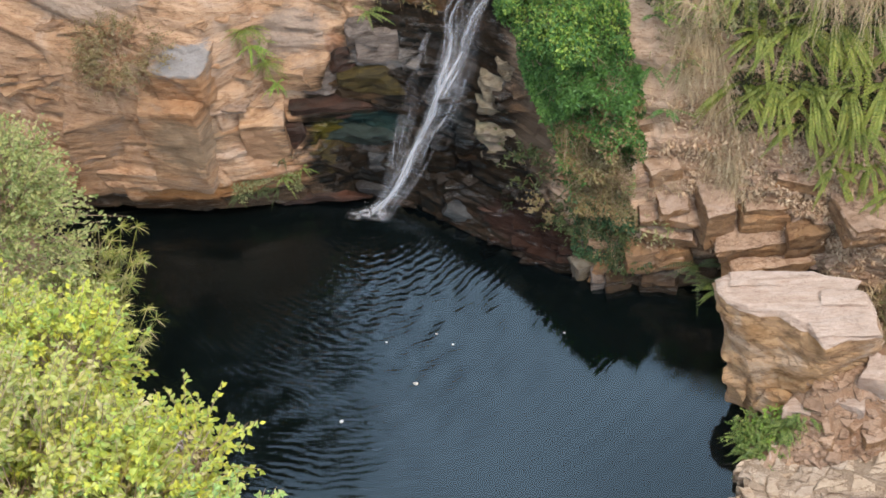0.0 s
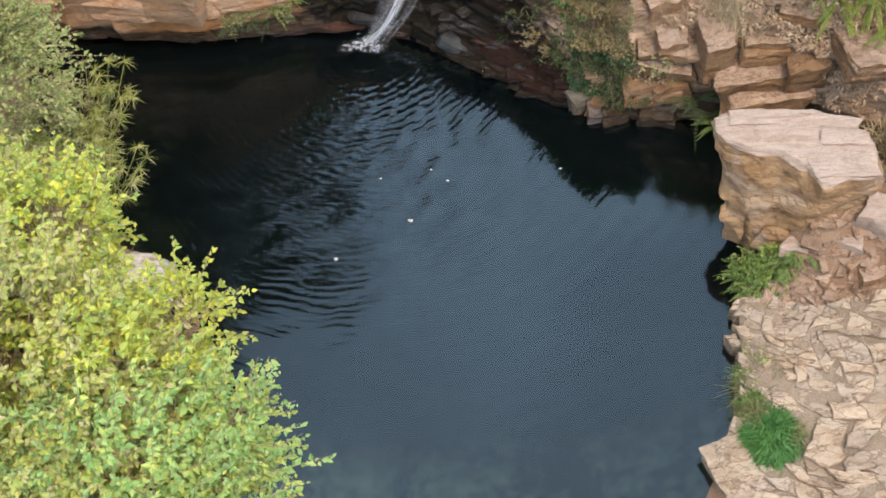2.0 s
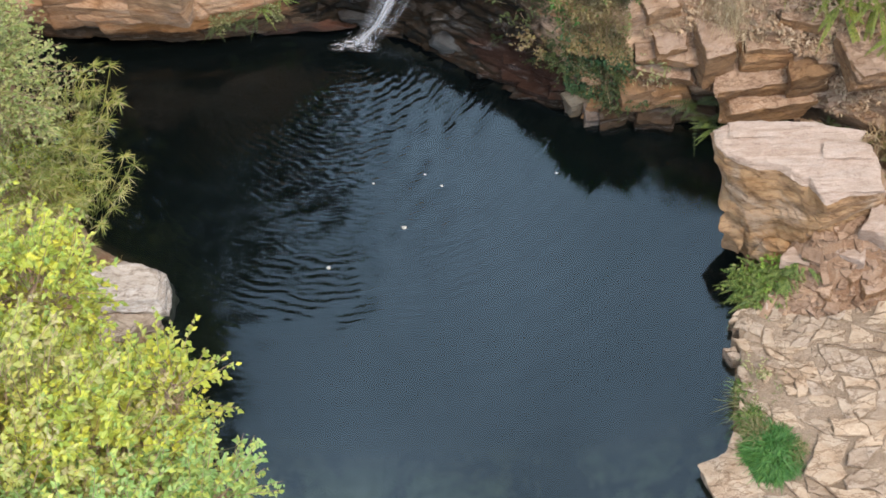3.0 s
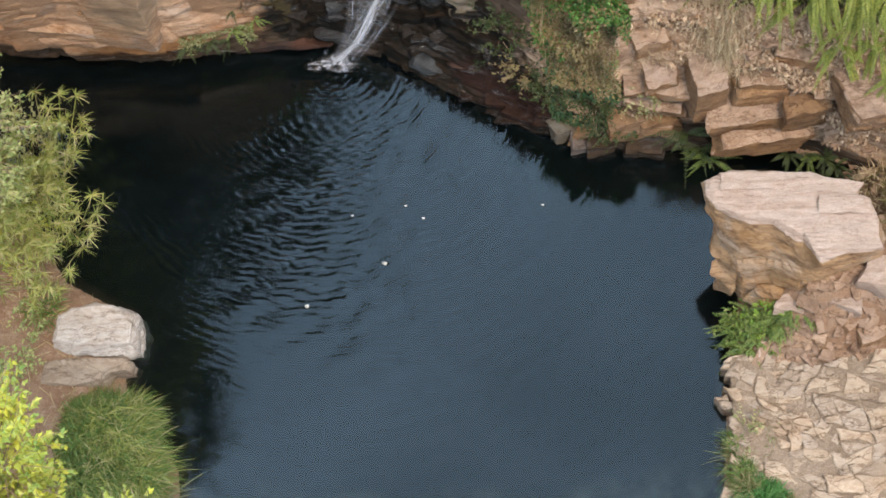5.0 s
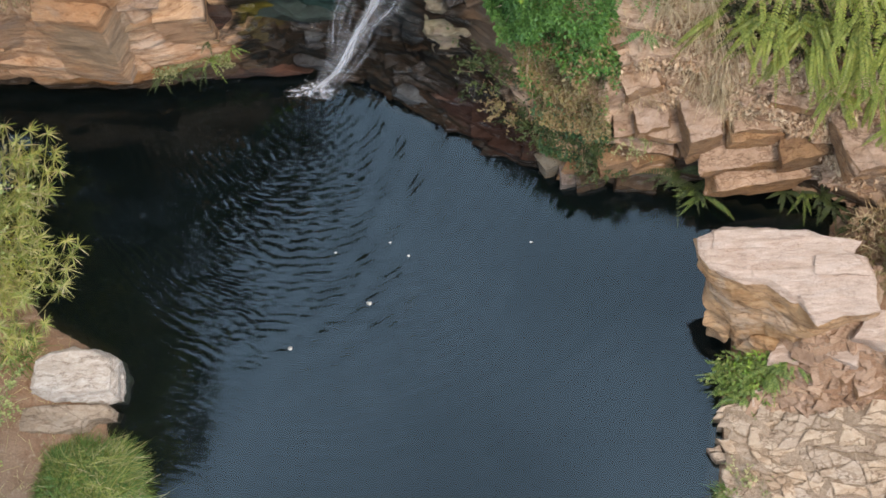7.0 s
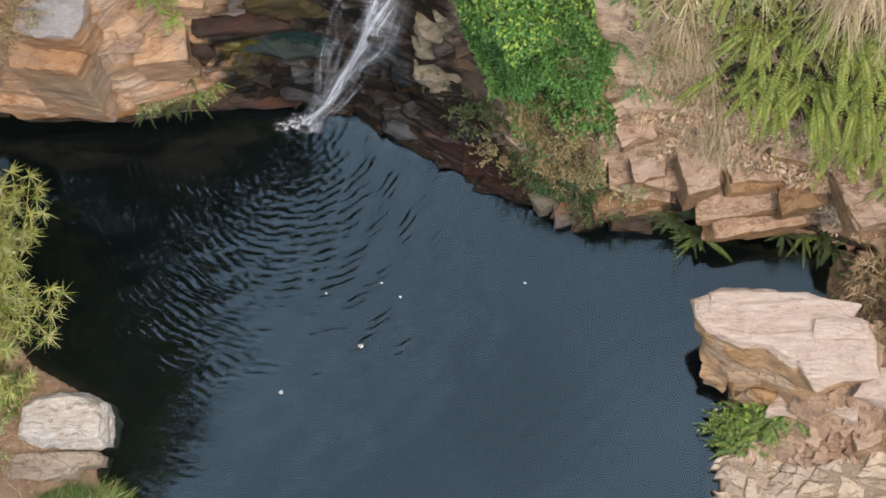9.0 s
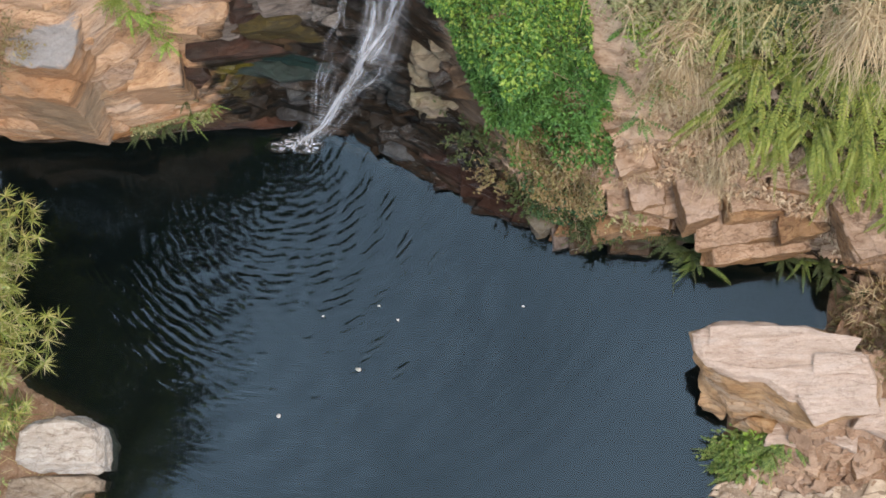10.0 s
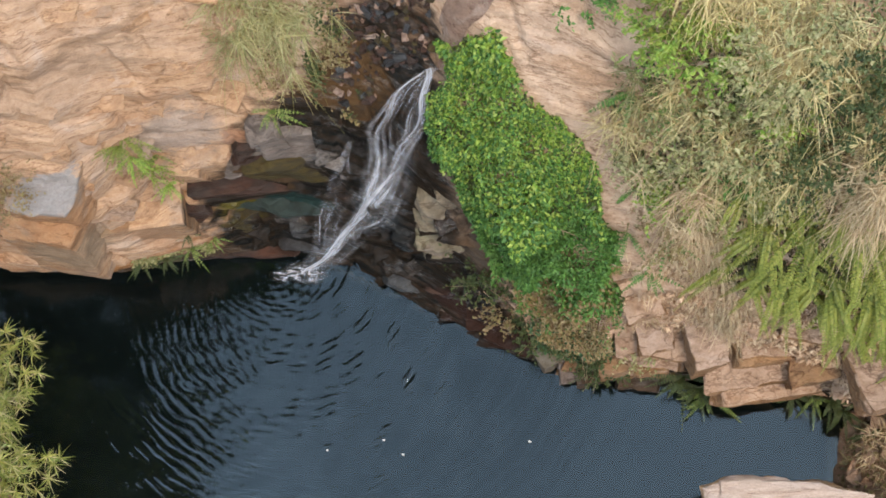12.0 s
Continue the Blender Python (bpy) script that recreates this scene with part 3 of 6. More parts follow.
def ground_height(x, y):
    d = shore(np.stack([x, y], 1))
    out = np.maximum(-d, 0)
    p = np.stack([x, y, 0 * x], 1)
    bed = -np.minimum(1.82, 0.75 * d) - 0.02
    bed = np.maximum(bed, -1.9 + 1.15 * smooth(-y, -1.2, 0.5) * smooth(x, -2.4, -1.0) + 0.12 * fbm(p, 1.3, 5))
    left = -0.02 + 0.10 * smooth(out, 0.0, 0.14) + 0.24 * out + 0.5 * np.maximum(out - 1.2, 0)
    right = -0.02 + 0.07 * smooth(out, 0.0, 0.1) + 0.15 * smooth(out, 0.08, 0.25) + 0.05 * smooth(y, 0.7, 0.95) + 0.06 * smooth(x, 2.3, 3.4) + 0.75 * smooth(y, 0.75, 1.6) * smooth(x, 2.35, 3.1) * (1 - smooth(y, 1.9, 2.2) * (1 - smooth(out, 0.0, 1.1))) + 0.5 * np.maximum(x - 3.6, 0)
    back = -0.3 + 2.0 * np.maximum(out - 0.35, 0)
    back = np.minimum(back, 2.7 + 0.28 * np.maximum(y - 6.2, 0) + 0.2 * np.maximum(x - 2, 0))
    w_back = smooth(y, 2.4, 3.2) * smooth(x, -5.6, -4.6)
    lr = smooth(x, -3.0, 1.0)
    side = left * (1 - lr) + right * lr
    bank = side * (1 - w_back) + back * w_back
    bank = np.minimum(bank, 9 + 0.02 * np.hypot(x, y))
    h = np.where(d > 0, bed, bank)
    return h + 0.05 * fbm(p, 0.5, 3) * smooth(np.abs(d), 0.0, 0.3) * (np.hypot(x, y) < 14)


def axis_steps(a, b, fine, far):
    core = np.arange(a, b, fine)
    lo, hi, lows, highs = a, b, [], []
    step = fine
    while hi < far:
        step *= 1.35
        lo, hi = lo - step, hi + step
        lows.append(lo), highs.append(hi)
    return np.r_[lows[::-1], core, highs]


gx, gy = axis_steps(-6.2, 4.6, 0.06, 900), axis_steps(-3.2, 6.5, 0.06, 900)
X, Y = [a.ravel() for a in np.meshgrid(gx, gy, indexing="ij")]
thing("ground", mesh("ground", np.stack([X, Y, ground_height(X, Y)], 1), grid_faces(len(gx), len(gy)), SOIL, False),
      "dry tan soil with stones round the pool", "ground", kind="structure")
wx, wy = np.linspace(-8, 4.2, 60), np.linspace(-6.5, 5.6, 60)
X, Y = [a.ravel() for a in np.meshgrid(wx, wy, indexing="ij")]
thing("water", mesh("water", np.stack([X, Y, 0 * X], 1), grid_faces(60, 60), WATER, False),
      "dark blue still pool water with ripples below the fall", "water", kind="structure")


# ---- the rock walls: sections of (y, z) at given x, from below the water up to the top ----
def strata(p, seed, dip=0.06, thick=0.2, width=0.7):
    """Stepped offsets, 0..1, of broken layers: each layer and each block in it stands out by its own amount. Also the joints."""
    zz = p[:, 2] + dip * p[:, 0] + 0.05 * vnoise(p, 1.4, seed) + 0.015 * vnoise(p, 0.12, seed + 4)
    k = np.floor(zz / thick * 1.0 + 0.5 * np.sin(zz * 3.1 + seed))
    kk = k.astype(np.int64)
    wide = width * (0.6 + 1.1 * lattice(kk, kk * 0, kk * 0, seed + 11))
    u = (p[:, 0] + 0.35 * p[:, 1] + 0.12 * vnoise(p, 0.5, seed + 2)) / wide + lattice(kk, kk * 0 + 3, kk * 0, seed + 12) * 7
    b = np.floor(u).astype(np.int64)
    off = 0.55 * lattice(kk, kk * 0 + 1, kk * 0, seed) + 0.45 * lattice(kk, b, kk * 0 + 2, seed)
    joint = np.minimum(u - b, 1 - (u - b)) * wide
    return off, joint


def wall(name, sections, nx, nz, seed, label, mat, amp=0.2, width=0.7, thick=0.2, sink=0.0):
    xs = np.array([s[0] for s in sections])
    ctrl = np.array([s[1] for s in sections], float)
    x = np.linspace(xs[0], xs[-1], nx)
    # ease between sections
    c = np.empty((nx, ctrl.shape[1], 2))
    for j in range(ctrl.shape[1]):
        for q in (0, 1):
            c[:, j, q] = np.interp(x, xs, ctrl[:, j, q])
    v = np.linspace(0, ctrl.shape[1] - 1, nz)
    j = np.minimum(v.astype(int), ctrl.shape[1] - 2)
    f = (v - j)[None, :, None]
    yz = c[:, j] * (1 - f) + c[:, j + 1] * f
    P = np.concatenate([np.repeat(x[:, None, None], nz, 1), yz], 2).reshape(-1, 3)
    Q = P.copy()
    Q[:, 2] += sink * smooth(P[:, 2], 1.7, 2.8) * (P[:, 0] + 3)
    off, joint = strata(Q, seed, thick=thick, width=width)
    big = fbm(P, 1.1, seed + 20)
    off2, _ = strata(Q, seed + 50, 0.03, 0.075, 0.6)
    off3, _ = strata(Q, seed + 70, 0.05, 0.035, 0.35)
    d = amp * (off - 0.45) + 0.06 * (off2 - 0.5) + 0.025 * (off3 - 0.5) + 0.04 * big + 0.02 * fbm(P, 0.22, seed + 30) - 0.03 * (joint < 0.022)
    d = np.pad(d.reshape(nx, nz), 1, mode="edge")     # worn edges
    d = (d[:-2] + 2 * d[1:-1] + d[2:]) / 4
    d = ((d[:, :-2] + 2 * d[:, 1:-1] + d[:, 2:]) / 4).ravel()
    free = np.repeat(smooth(v, 0.0, 0.7)[None], nx, 0).ravel()
    P = P + np.stack([0.15 * d, -0.95 * d, 0.3 * d], 1) * free[:, None]
    thing(name, mesh(name, P, grid_faces(nx, nz), mat), label, "rock wall", kind="structure")
    return P.reshape(nx, nz, 3)


LEFT = [
    (-9.0, [(5.7, -0.6), (5.3, 0.2), (5.3, 1.2), (5.5, 2.6), (6.0, 3.8), (7, 5.2), (9.6, 6.3)]),
    (-5.5, [(5.3, -0.6), (4.78, 0.16), (4.75, 1.1), (5.0, 2.4), (5.5, 3.5), (6.6, 5), (9.2, 6.1)]),
    (-4.0, [(5.1, -0.6), (4.60, 0.15), (4.58, 1.1), (4.85, 2.4), (5.35, 3.3), (6.5, 4.7), (9.1, 5.8)]),
    (-3.4, [(5.1, -0.6), (4.62, 0.15), (4.62, 1.0), (4.9, 2.3), (5.4, 3.3), (6.5, 4.6), (9.1, 5.7)]),
    (-2.9, [(5.0, -0.6), (4.68, 0.12), (4.72, 0.6), (5.18, 1.5), (5.4, 2.6), (6.5, 4.3), (9.1, 5.4)]),
    (-2.0, [(5.1, -0.6), (4.78, 0.08), (4.92, 0.52), (5.2, 1.4), (5.35, 2.2), (6.4, 3.6), (9.0, 4.7)]),
    (-1.2, [(4.8, -0.6), (4.5, 0.0), (4.72, 0.8), (5.1, 1.5), (5.3, 2.1), (6.3, 3.4), (8.9, 4.5)]),
]
RIGHT = [
    (-1.3, [(4.85, -0.6), (4.55, 0.0), (4.8, 0.8), (5.1, 1.5), (5.35, 2.2), (6.3, 3.4), (8.9, 4.6)]),
    (-0.7, [(4.5, -0.6), (4.15, 0.0), (4.45, 0.7), (4.65, 1.5), (5.3, 2.5), (6.2, 3.4), (8.8, 4.6)]),
    (-0.1, [(4.2, -0.6), (3.85, 0.0), (4.2, 0.9), (4.55, 2.0), (4.75, 2.7), (6.1, 3.6), (8.7, 4.8)]),
    (0.5, [(3.9, -0.6), (3.55, 0.0), (3.7, 0.7), (3.95, 1.8), (4.4, 2.9), (5.7, 4), (8.3, 5.2)]),
    (1.2, [(3.6, -0.6), (3.3, 0.0), (3.42, 0.6), (3.65, 1.5), (4.3, 2.8), (5.4, 4.1), (8.0, 5.3)]),
    (1.8, [(3.6, -0.6), (3.32, 0.0), (3.45, 0.8), (3.75, 1.5), (4.1, 2.8), (5.2, 4.4), (7.8, 5.6)]),
    (2.4, [(3.5, -0.6), (3.25, 0.2), (3.45, 1.0), (3.6, 1.7), (4.0, 2.9), (5, 4.7), (7.6, 5.9)]),
    (3.2, [(3.3, -0.6), (2.95, 0.2), (3.25, 1.1), (3.5, 1.8), (3.9, 3.0), (4.9, 5), (7.5, 6.2)]),
    (4.4, [(2.6, -0.6), (2.5, 0.5), (2.8, 1.3), (3.2, 2.1), (3.8, 3.2), (4.8, 5.2), (7.4, 6.4)]),
    (7.0, [(1.5, -0.6), (1.8, 0.8), (2.4, 1.8), (3.0, 2.6), (3.8, 3.6), (4.9, 5.4), (7.5, 6.6)]),
]
CLIFF = wall("wall_left", LEFT, 470, 330, 1, "tan and orange layered rock cliff above the pool", ROCK_CLIFF, 0.13, 1.0, 0.34, 0.4)
SLOPE = wall("wall_right", RIGHT, 430, 300, 2, "steep broken rock slope beside the waterfall", ROCK_SLOPE, 0.2, 0.75, 0.2)


# ---- rocks ----
def rock(name, size, seed, mat, cuts=7, planes=9, rough=0.04, layered=0.0, flat_top=0.0):
    """An angular boulder inside a box of that size, its base at z = 0: a block cut by planes and worn."""
    r = np.random.default_rng(seed)
    bm = bmesh.new()
    bmesh.ops.create_cube(bm, size=2.0)
    bmesh.ops.subdivide_edges(bm, edges=bm.edges[:], cuts=cuts, use_grid_fill=True)
    v = np.array([w.co[:] for w in bm.verts])
    v /= (np.abs(v) ** 14).sum(1)[:, None] ** (1 / 14)
    for _ in range(planes):
        n = r.normal(size=3)
        n[2] *= 0.6 if n[2] < 0 else 0.8
        n /= np.linalg.norm(n)
        far = r.uniform(0.62, 0.95)
        over = np.maximum(v @ n - far, 0)
        v -= over[:, None] * n
    if flat_top:
        v[:, 2] = np.minimum(v[:, 2], 1 - flat_top + 0.06 * v[:, 0])
    v = v * np.array(size) / 2
    if layered:
        off, _ = strata(v + seed * 3.7, seed, 0.1, layered, 0.5)
        side = np.abs(v[:, :2] / (np.array(size[:2]) / 2)).max(1)
        v[:, :2] *= (1 + 0.12 * (off - 0.5) * smooth(side, 0.4, 0.9))[:, None]
    v += rough * np.stack([fbm(v + seed, 0.35 * max(size), seed + a) for a in (0, 7, 13)], 1)
    v[:, 2] += size[2] / 2
    for w, co in zip(bm.verts, v):
        w.co = co
    me = bpy.data.meshes.new(name)
    bm.to_mesh(me)
    bm.free()
    me.materials.append(mat)
    return me


def cut_rock(name, levels, mats, seed, nu=170, step=0.03, rough=0.02, ledge=0.04, tilt=(0.0, 0.0), top_at=0.55):
    """A rock from plan outlines at several heights, base first: broken layers down its sides, thin ledges across its top."""
    zs = np.array([l[0] for l in levels])
    loops = []
    for _, outline in levels:
        a = np.array(outline, float)
        loop = np.vstack([a, a[:1]])
        k = np.linspace(0, len(a), nu, endpoint=False)
        loops.append(np.stack([np.interp(k, np.arange(len(a) + 1), loop[:, q]) for q in (0, 1)], 1))
    loops = np.array(loops)
    rows = []
    for z in np.arange(zs[0], zs[-1] + 1e-6, step):
        i = min(int(np.searchsorted(zs, z, "right")) - 1, len(zs) - 2)
        f = (z - zs[i]) / (zs[i + 1] - zs[i])
        rows.append(np.c_[loops[i] * (1 - f) + loops[i + 1] * f, np.full(nu, z)])
    side = len(rows)
    last = rows[-1][:, :2]
    mid = last.mean(0)
    for f in np.linspace(0.985, 0.02, 46):
        rows.append(np.c_[(last - mid) * f + mid, np.full(nu, zs[-1] + 0.02 * smooth(1 - f, 0.0, 0.1))])
    P = np.concatenate(rows)
    is_side = np.repeat(np.arange(len(rows)) < side - 1, nu)
    out = P[:, :2] - mid
    out /= np.linalg.norm(out, axis=1)[:, None] + 1e-6
    Q = P + [0, 0, 0]
    Q[:, 2] -= 0.35 * P[:, 0]
    off, joint = strata(Q + seed, seed, 0.0, 0.17, 0.7)
    fine, _ = strata(Q + seed, seed + 9, 0.0, 0.045, 0.5)
    d = (0.07 * (off - 0.5) + 0.022 * (fine - 0.5) + 0.03 * fbm(P, 0.16, seed + 17)) * is_side + rough * fbm(P, 0.3, seed)
    P[:, :2] += out * d[:, None]
    g = P[:, 1] + 0.10 * P[:, 0] + 0.05 * vnoise(P, 0.5, seed)
    line = np.floor(g / 0.13).astype(np.int64)
    blk = np.floor((P[:, 0] + 0.5 * lattice(line, line * 0, line * 0, seed)) / 0.55).astype(np.int64)
    lift = ledge * (lattice(line, blk, line * 0, seed) - 0.5) + 0.012 * vnoise(P, 0.07, seed + 4)
    P[:, 2] += np.where(is_side, 0, lift) + ((P[:, :2] - mid) @ np.array(tilt)) * smooth(P[:, 2], zs[0], zs[-1]) + rough * 0.5 * fbm(P, 0.2, seed + 5)
    n = len(rows)
    u = np.arange(nu)
    faces = [(r_ * nu + q, r_ * nu + (q + 1) % nu, (r_ + 1) * nu + (q + 1) % nu, (r_ + 1) * nu + q) for r_ in range(n - 1) for q in u]
    faces.append(tuple(int((n - 1) * nu + q) for q in u))
    me = mesh(name, P, faces, mats)
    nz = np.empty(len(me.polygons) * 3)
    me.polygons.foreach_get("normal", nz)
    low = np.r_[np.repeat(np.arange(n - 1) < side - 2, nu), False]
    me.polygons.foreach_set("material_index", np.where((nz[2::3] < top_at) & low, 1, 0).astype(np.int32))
    return me


B_TOP = [(1.95, 2.13), (2.17, 2.19), (2.40, 2.21), (2.60, 2.15), (2.92, 2.16), (3.14, 2.06), (3.24, 1.94), (3.40, 1.88), (3.47, 1.66), (3.46, 1.43), (2.92, 1.34), (2.80, 1.54), (2.56, 1.69), (2.24, 1.75), (2.04, 1.84), (1.96, 2.0)]
B_RIM = [(1.97, 2.14), (2.17, 2.2), (2.40, 2.22), (2.60, 2.16), (2.92, 2.17), (3.14, 2.07), (3.25, 1.95), (3.42, 1.88), (3.50, 1.66), (3.49, 1.42), (2.93, 1.32), (2.80, 1.50), (2.56, 1.66), (2.25, 1.73), (2.06, 1.83), (1.98, 2.0)]
B_MID = [(2.04, 2.08), (2.2, 2.16), (2.40, 2.18), (2.60, 2.14), (2.92, 2.14), (3.14, 2.06), (3.28, 1.95), (3.45, 1.86), (3.55, 1.66), (3.46, 1.5), (2.93, 1.35), (2.80, 1.39), (2.56, 1.53), (2.27, 1.60), (2.10, 1.76), (2.05, 1.93)]
B_LOW = [(2.09, 2.02), (2.24, 2.12), (2.42, 2.15), (2.62, 2.12), (2.92, 2.12), (3.14, 2.06), (3.30, 1.95), (3.5, 1.86), (3.6, 1.66), (3.42, 1.55), (2.95, 1.42), (2.83, 1.37), (2.56, 1.46), (2.29, 1.49), (2.09, 1.66), (2.07, 1.86)]
B_FOOT = [(2.22, 2.0), (2.3, 2.08), (2.45, 2.12), (2.64, 2.1), (2.92, 2.1), (3.14, 2.06), (3.30, 1.95), (3.5, 1.86), (3.6, 1.66), (3.42, 1.58), (2.98, 1.48), (2.83, 1.46), (2.58, 1.5), (2.36, 1.5), (2.24, 1.7), (2.2, 1.86)]
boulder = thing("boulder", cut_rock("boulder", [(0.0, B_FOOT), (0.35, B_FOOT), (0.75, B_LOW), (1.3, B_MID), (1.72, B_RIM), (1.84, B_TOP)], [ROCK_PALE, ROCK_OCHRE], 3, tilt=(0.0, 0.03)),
    "big pale pink boulder with an ochre broken face over the water", "boulder")

def block(name, size, seed, mats, rough=0.012, cuts=4, skew=0.07):
    """A squared block with skewed corners and worn edges: its top pale, its sides freshly broken."""
    r = np.random.default_rng(seed)
    bm = bmesh.new()
    bmesh.ops.create_cube(bm, size=1.0)
    for w in bm.verts:
        w.co += Vector(r.normal(0, skew, 3))
    bmesh.ops.bevel(bm, geom=bm.edges[:], offset=0.018, offset_type="OFFSET", segments=1, profile=0.5, affect="EDGES")
    bmesh.ops.subdivide_edges(bm, edges=[e for e in bm.edges if e.calc_length() > 0.3], cuts=cuts, use_grid_fill=True)
    bmesh.ops.triangulate(bm, faces=[f for f in bm.faces if len(f.verts) > 4])
    v = np.array([w.co[:] for w in bm.verts]) * np.array(size)
    v += rough * np.stack([fbm(v + seed, 0.18, seed + a) for a in (0, 7, 13)], 1)
    lay = lattice(np.floor(v[:, 2] / 0.055 + 0.25 * np.sin(9 * v[:, 0])).astype(np.int64), np.full(len(v), seed), np.zeros(len(v), np.int64), 3)
    v[:, :2] *= (1 + (0.016 if cuts > 10 else 0.09) * (lay - 0.5))[:, None]
    v[:, 2] += size[2] / 2
    for w, co in zip(bm.verts, v):
        w.co = co
    bm.normal_update()
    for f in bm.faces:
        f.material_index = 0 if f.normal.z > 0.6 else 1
    me = bpy.data.meshes.new(name)
    bm.to_mesh(me)
    bm.free()
    for m in mats:
        me.materials.append(m)
    return me


for n, (x, y, z, sx, sy, sz, turn) in enumerate([(3.17, 1.80, 1.82, 0.44, 0.17, 0.075, -3), (3.2, 1.98, 1.81, 0.3, 0.14, 0.05, -8), (3.15, 1.52, 1.80, 0.62, 0.24, 0.06, -2), (2.45, 2.1, 1.84, 0.75, 0.16, 0.045, -2)]):
    ob = part("slab", block("slab", (sx, sy, sz), 30 + n, [ROCK_PALE, ROCK_PALE], 0.015, 7), boulder)
    ob.matrix_local = pose(x, y, z, 1, 1, turn)

SLABS = [  # x, y, z of the base's middle; size; turn; material
    (2.06, 3.38, 0.86, 0.34, 0.44, 0.60, 12, ROCK_SLAB), (2.55, 3.36, 1.0, 0.46, 0.36, 0.24, 4, ROCK_SIDE), (2.62, 3.42, 1.22, 0.5, 0.34, 0.14, -6, ROCK_SLAB), (2.98, 3.22, 0.72, 0.44, 0.4, 0.42, 10, ROCK_SIDE), (1.70, 3.46, 1.02, 0.42, 0.36, 0.11, -6, ROCK_SLAB), (1.62, 3.5, 1.2, 0.34, 0.34, 0.09, 9, ROCK_SLAB), (1.4, 3.5, 0.98, 0.3, 0.3, 0.14, 4, ROCK_SLAB), (2.48, 3.17, 0.76, 0.72, 0.34, 0.24, 2, ROCK_SLAB),
    (2.57, 3.08, 0.46, 0.9, 0.40, 0.28, 5, ROCK_SLAB), (1.58, 3.45, 0.7, 0.5, 0.42, 0.24, -12, ROCK_SLAB), (1.25, 3.38, 0.30, 0.4, 0.36, 0.36, 14, ROCK_SIDE),
    (1.6, 3.36, 0.3, 0.45, 0.3, 0.32, 4, ROCK_SIDE), (1.5, 3.75, 1.45, 0.34, 0.34, 0.22, 20, ROCK_SLAB), (2.95, 3.5, 1.5, 0.42, 0.35, 0.2, -15, ROCK_SLAB),
    (3.55, 2.98, 1.3, 0.5, 0.5, 0.3, 12, ROCK_SLAB), (0.85, 3.45, 0.02, 0.26, 0.3, 0.24, -20, ROCK_SIDE), (3.25, 1.45, 0.5, 0.3, 0.26, 0.3, 25, ROCK_SIDE), (0.45, 3.62, -0.1, 0.34, 0.3, 0.3, -18, ROCK_BLOCK), (0.98, 3.36, -0.12, 0.3, 0.26, 0.34, 12, ROCK_BLOCK), (1.42, 3.27, -0.12, 0.36, 0.24, 0.36, -6, ROCK_BLOCK), (0.2, 3.75, -0.1, 0.36, 0.3, 0.26, -30, ROCK_BLOCK),
    (2.75, 1.32, 0.45, 0.26, 0.2, 0.22, -15, ROCK_PALE), (3.3, 1.12, 0.45, 0.26, 0.2, 0.16, 40, ROCK_SLAB), (3.62, 1.40, 0.62, 0.62, 0.34, 0.5, -12, ROCK_PALE), (3.25, 1.27, 0.45, 0.3, 0.2, 0.36, -20, ROCK_PALE),
    (2.55, 0.95, 0.22, 0.2, 0.15, 0.12, 5, ROCK_PALE), (3.0, 1.02, 0.36, 0.26, 0.2, 0.14, -30, ROCK_SLAB), (3.5, 0.95, 0.42, 0.26, 0.2, 0.13, 15, ROCK_SLAB),
    (2.75, 1.12, 0.3, 0.2, 0.16, 0.13, 55, ROCK_SLAB), (2.0, -0.95, -0.1, 0.42, 0.65, 0.34, 24, ROCK_SHELF), (1.44, 3.42, 0.40, 0.66, 0.42, 0.18, -4, ROCK_SLAB), (-0.42, 4.08, -0.1, 0.3, 0.2, 0.16, -22, LEDGE_GREY), (0.42, 3.66, -0.1, 0.2, 0.22, 0.26, 20, LEDGE_GREY), (0.60, 3.52, -0.1, 0.22, 0.2, 0.3, -14, LEDGE_GREY), (0.80, 3.36, -0.1, 0.26, 0.22, 0.28, 8, LEDGE_GREY), (0.62, 3.72, 0.3, 0.16, 0.16, 0.14, 33, LEDGE_GREY),
    (0.58, 3.5, 0.02, 0.2, 0.24, 0.22, 30, ROCK_DARK), (2.25, 3.95, 1.8, 0.34, 0.3, 0.2, -8, ROCK_SLAB), (1.25, 3.95, 1.95, 0.3, 0.26, 0.18, 12, ROCK_SLAB),
]
for n, (x, y, z, sx, sy, sz, turn, mat) in enumerate(SLABS):
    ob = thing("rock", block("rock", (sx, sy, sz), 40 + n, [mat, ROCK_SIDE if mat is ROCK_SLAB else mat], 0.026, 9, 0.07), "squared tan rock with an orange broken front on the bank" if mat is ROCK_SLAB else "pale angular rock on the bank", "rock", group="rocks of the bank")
    ob.matrix_world = pose(x, y + (0.05 if mat is ROCK_SLAB or mat is ROCK_SIDE else 0.0), z, 0, 3, turn)

for n, (x, y, z, sx, sy, sz) in enumerate([(2.18, 1.66, 0.3, 0.34, 0.34, 0.62), (2.5, 1.46, 0.25, 0.42, 0.3, 0.5)]):
    ob = thing("rock", rock("rock", (sx, sy, sz), 140 + n, ROCK_OCHRE, 9, 10, 0.04, 0.12), "ochre angular rock wedged under the boulder", "rock", group="rocks of the bank")
    ob.location = (x, y, z)

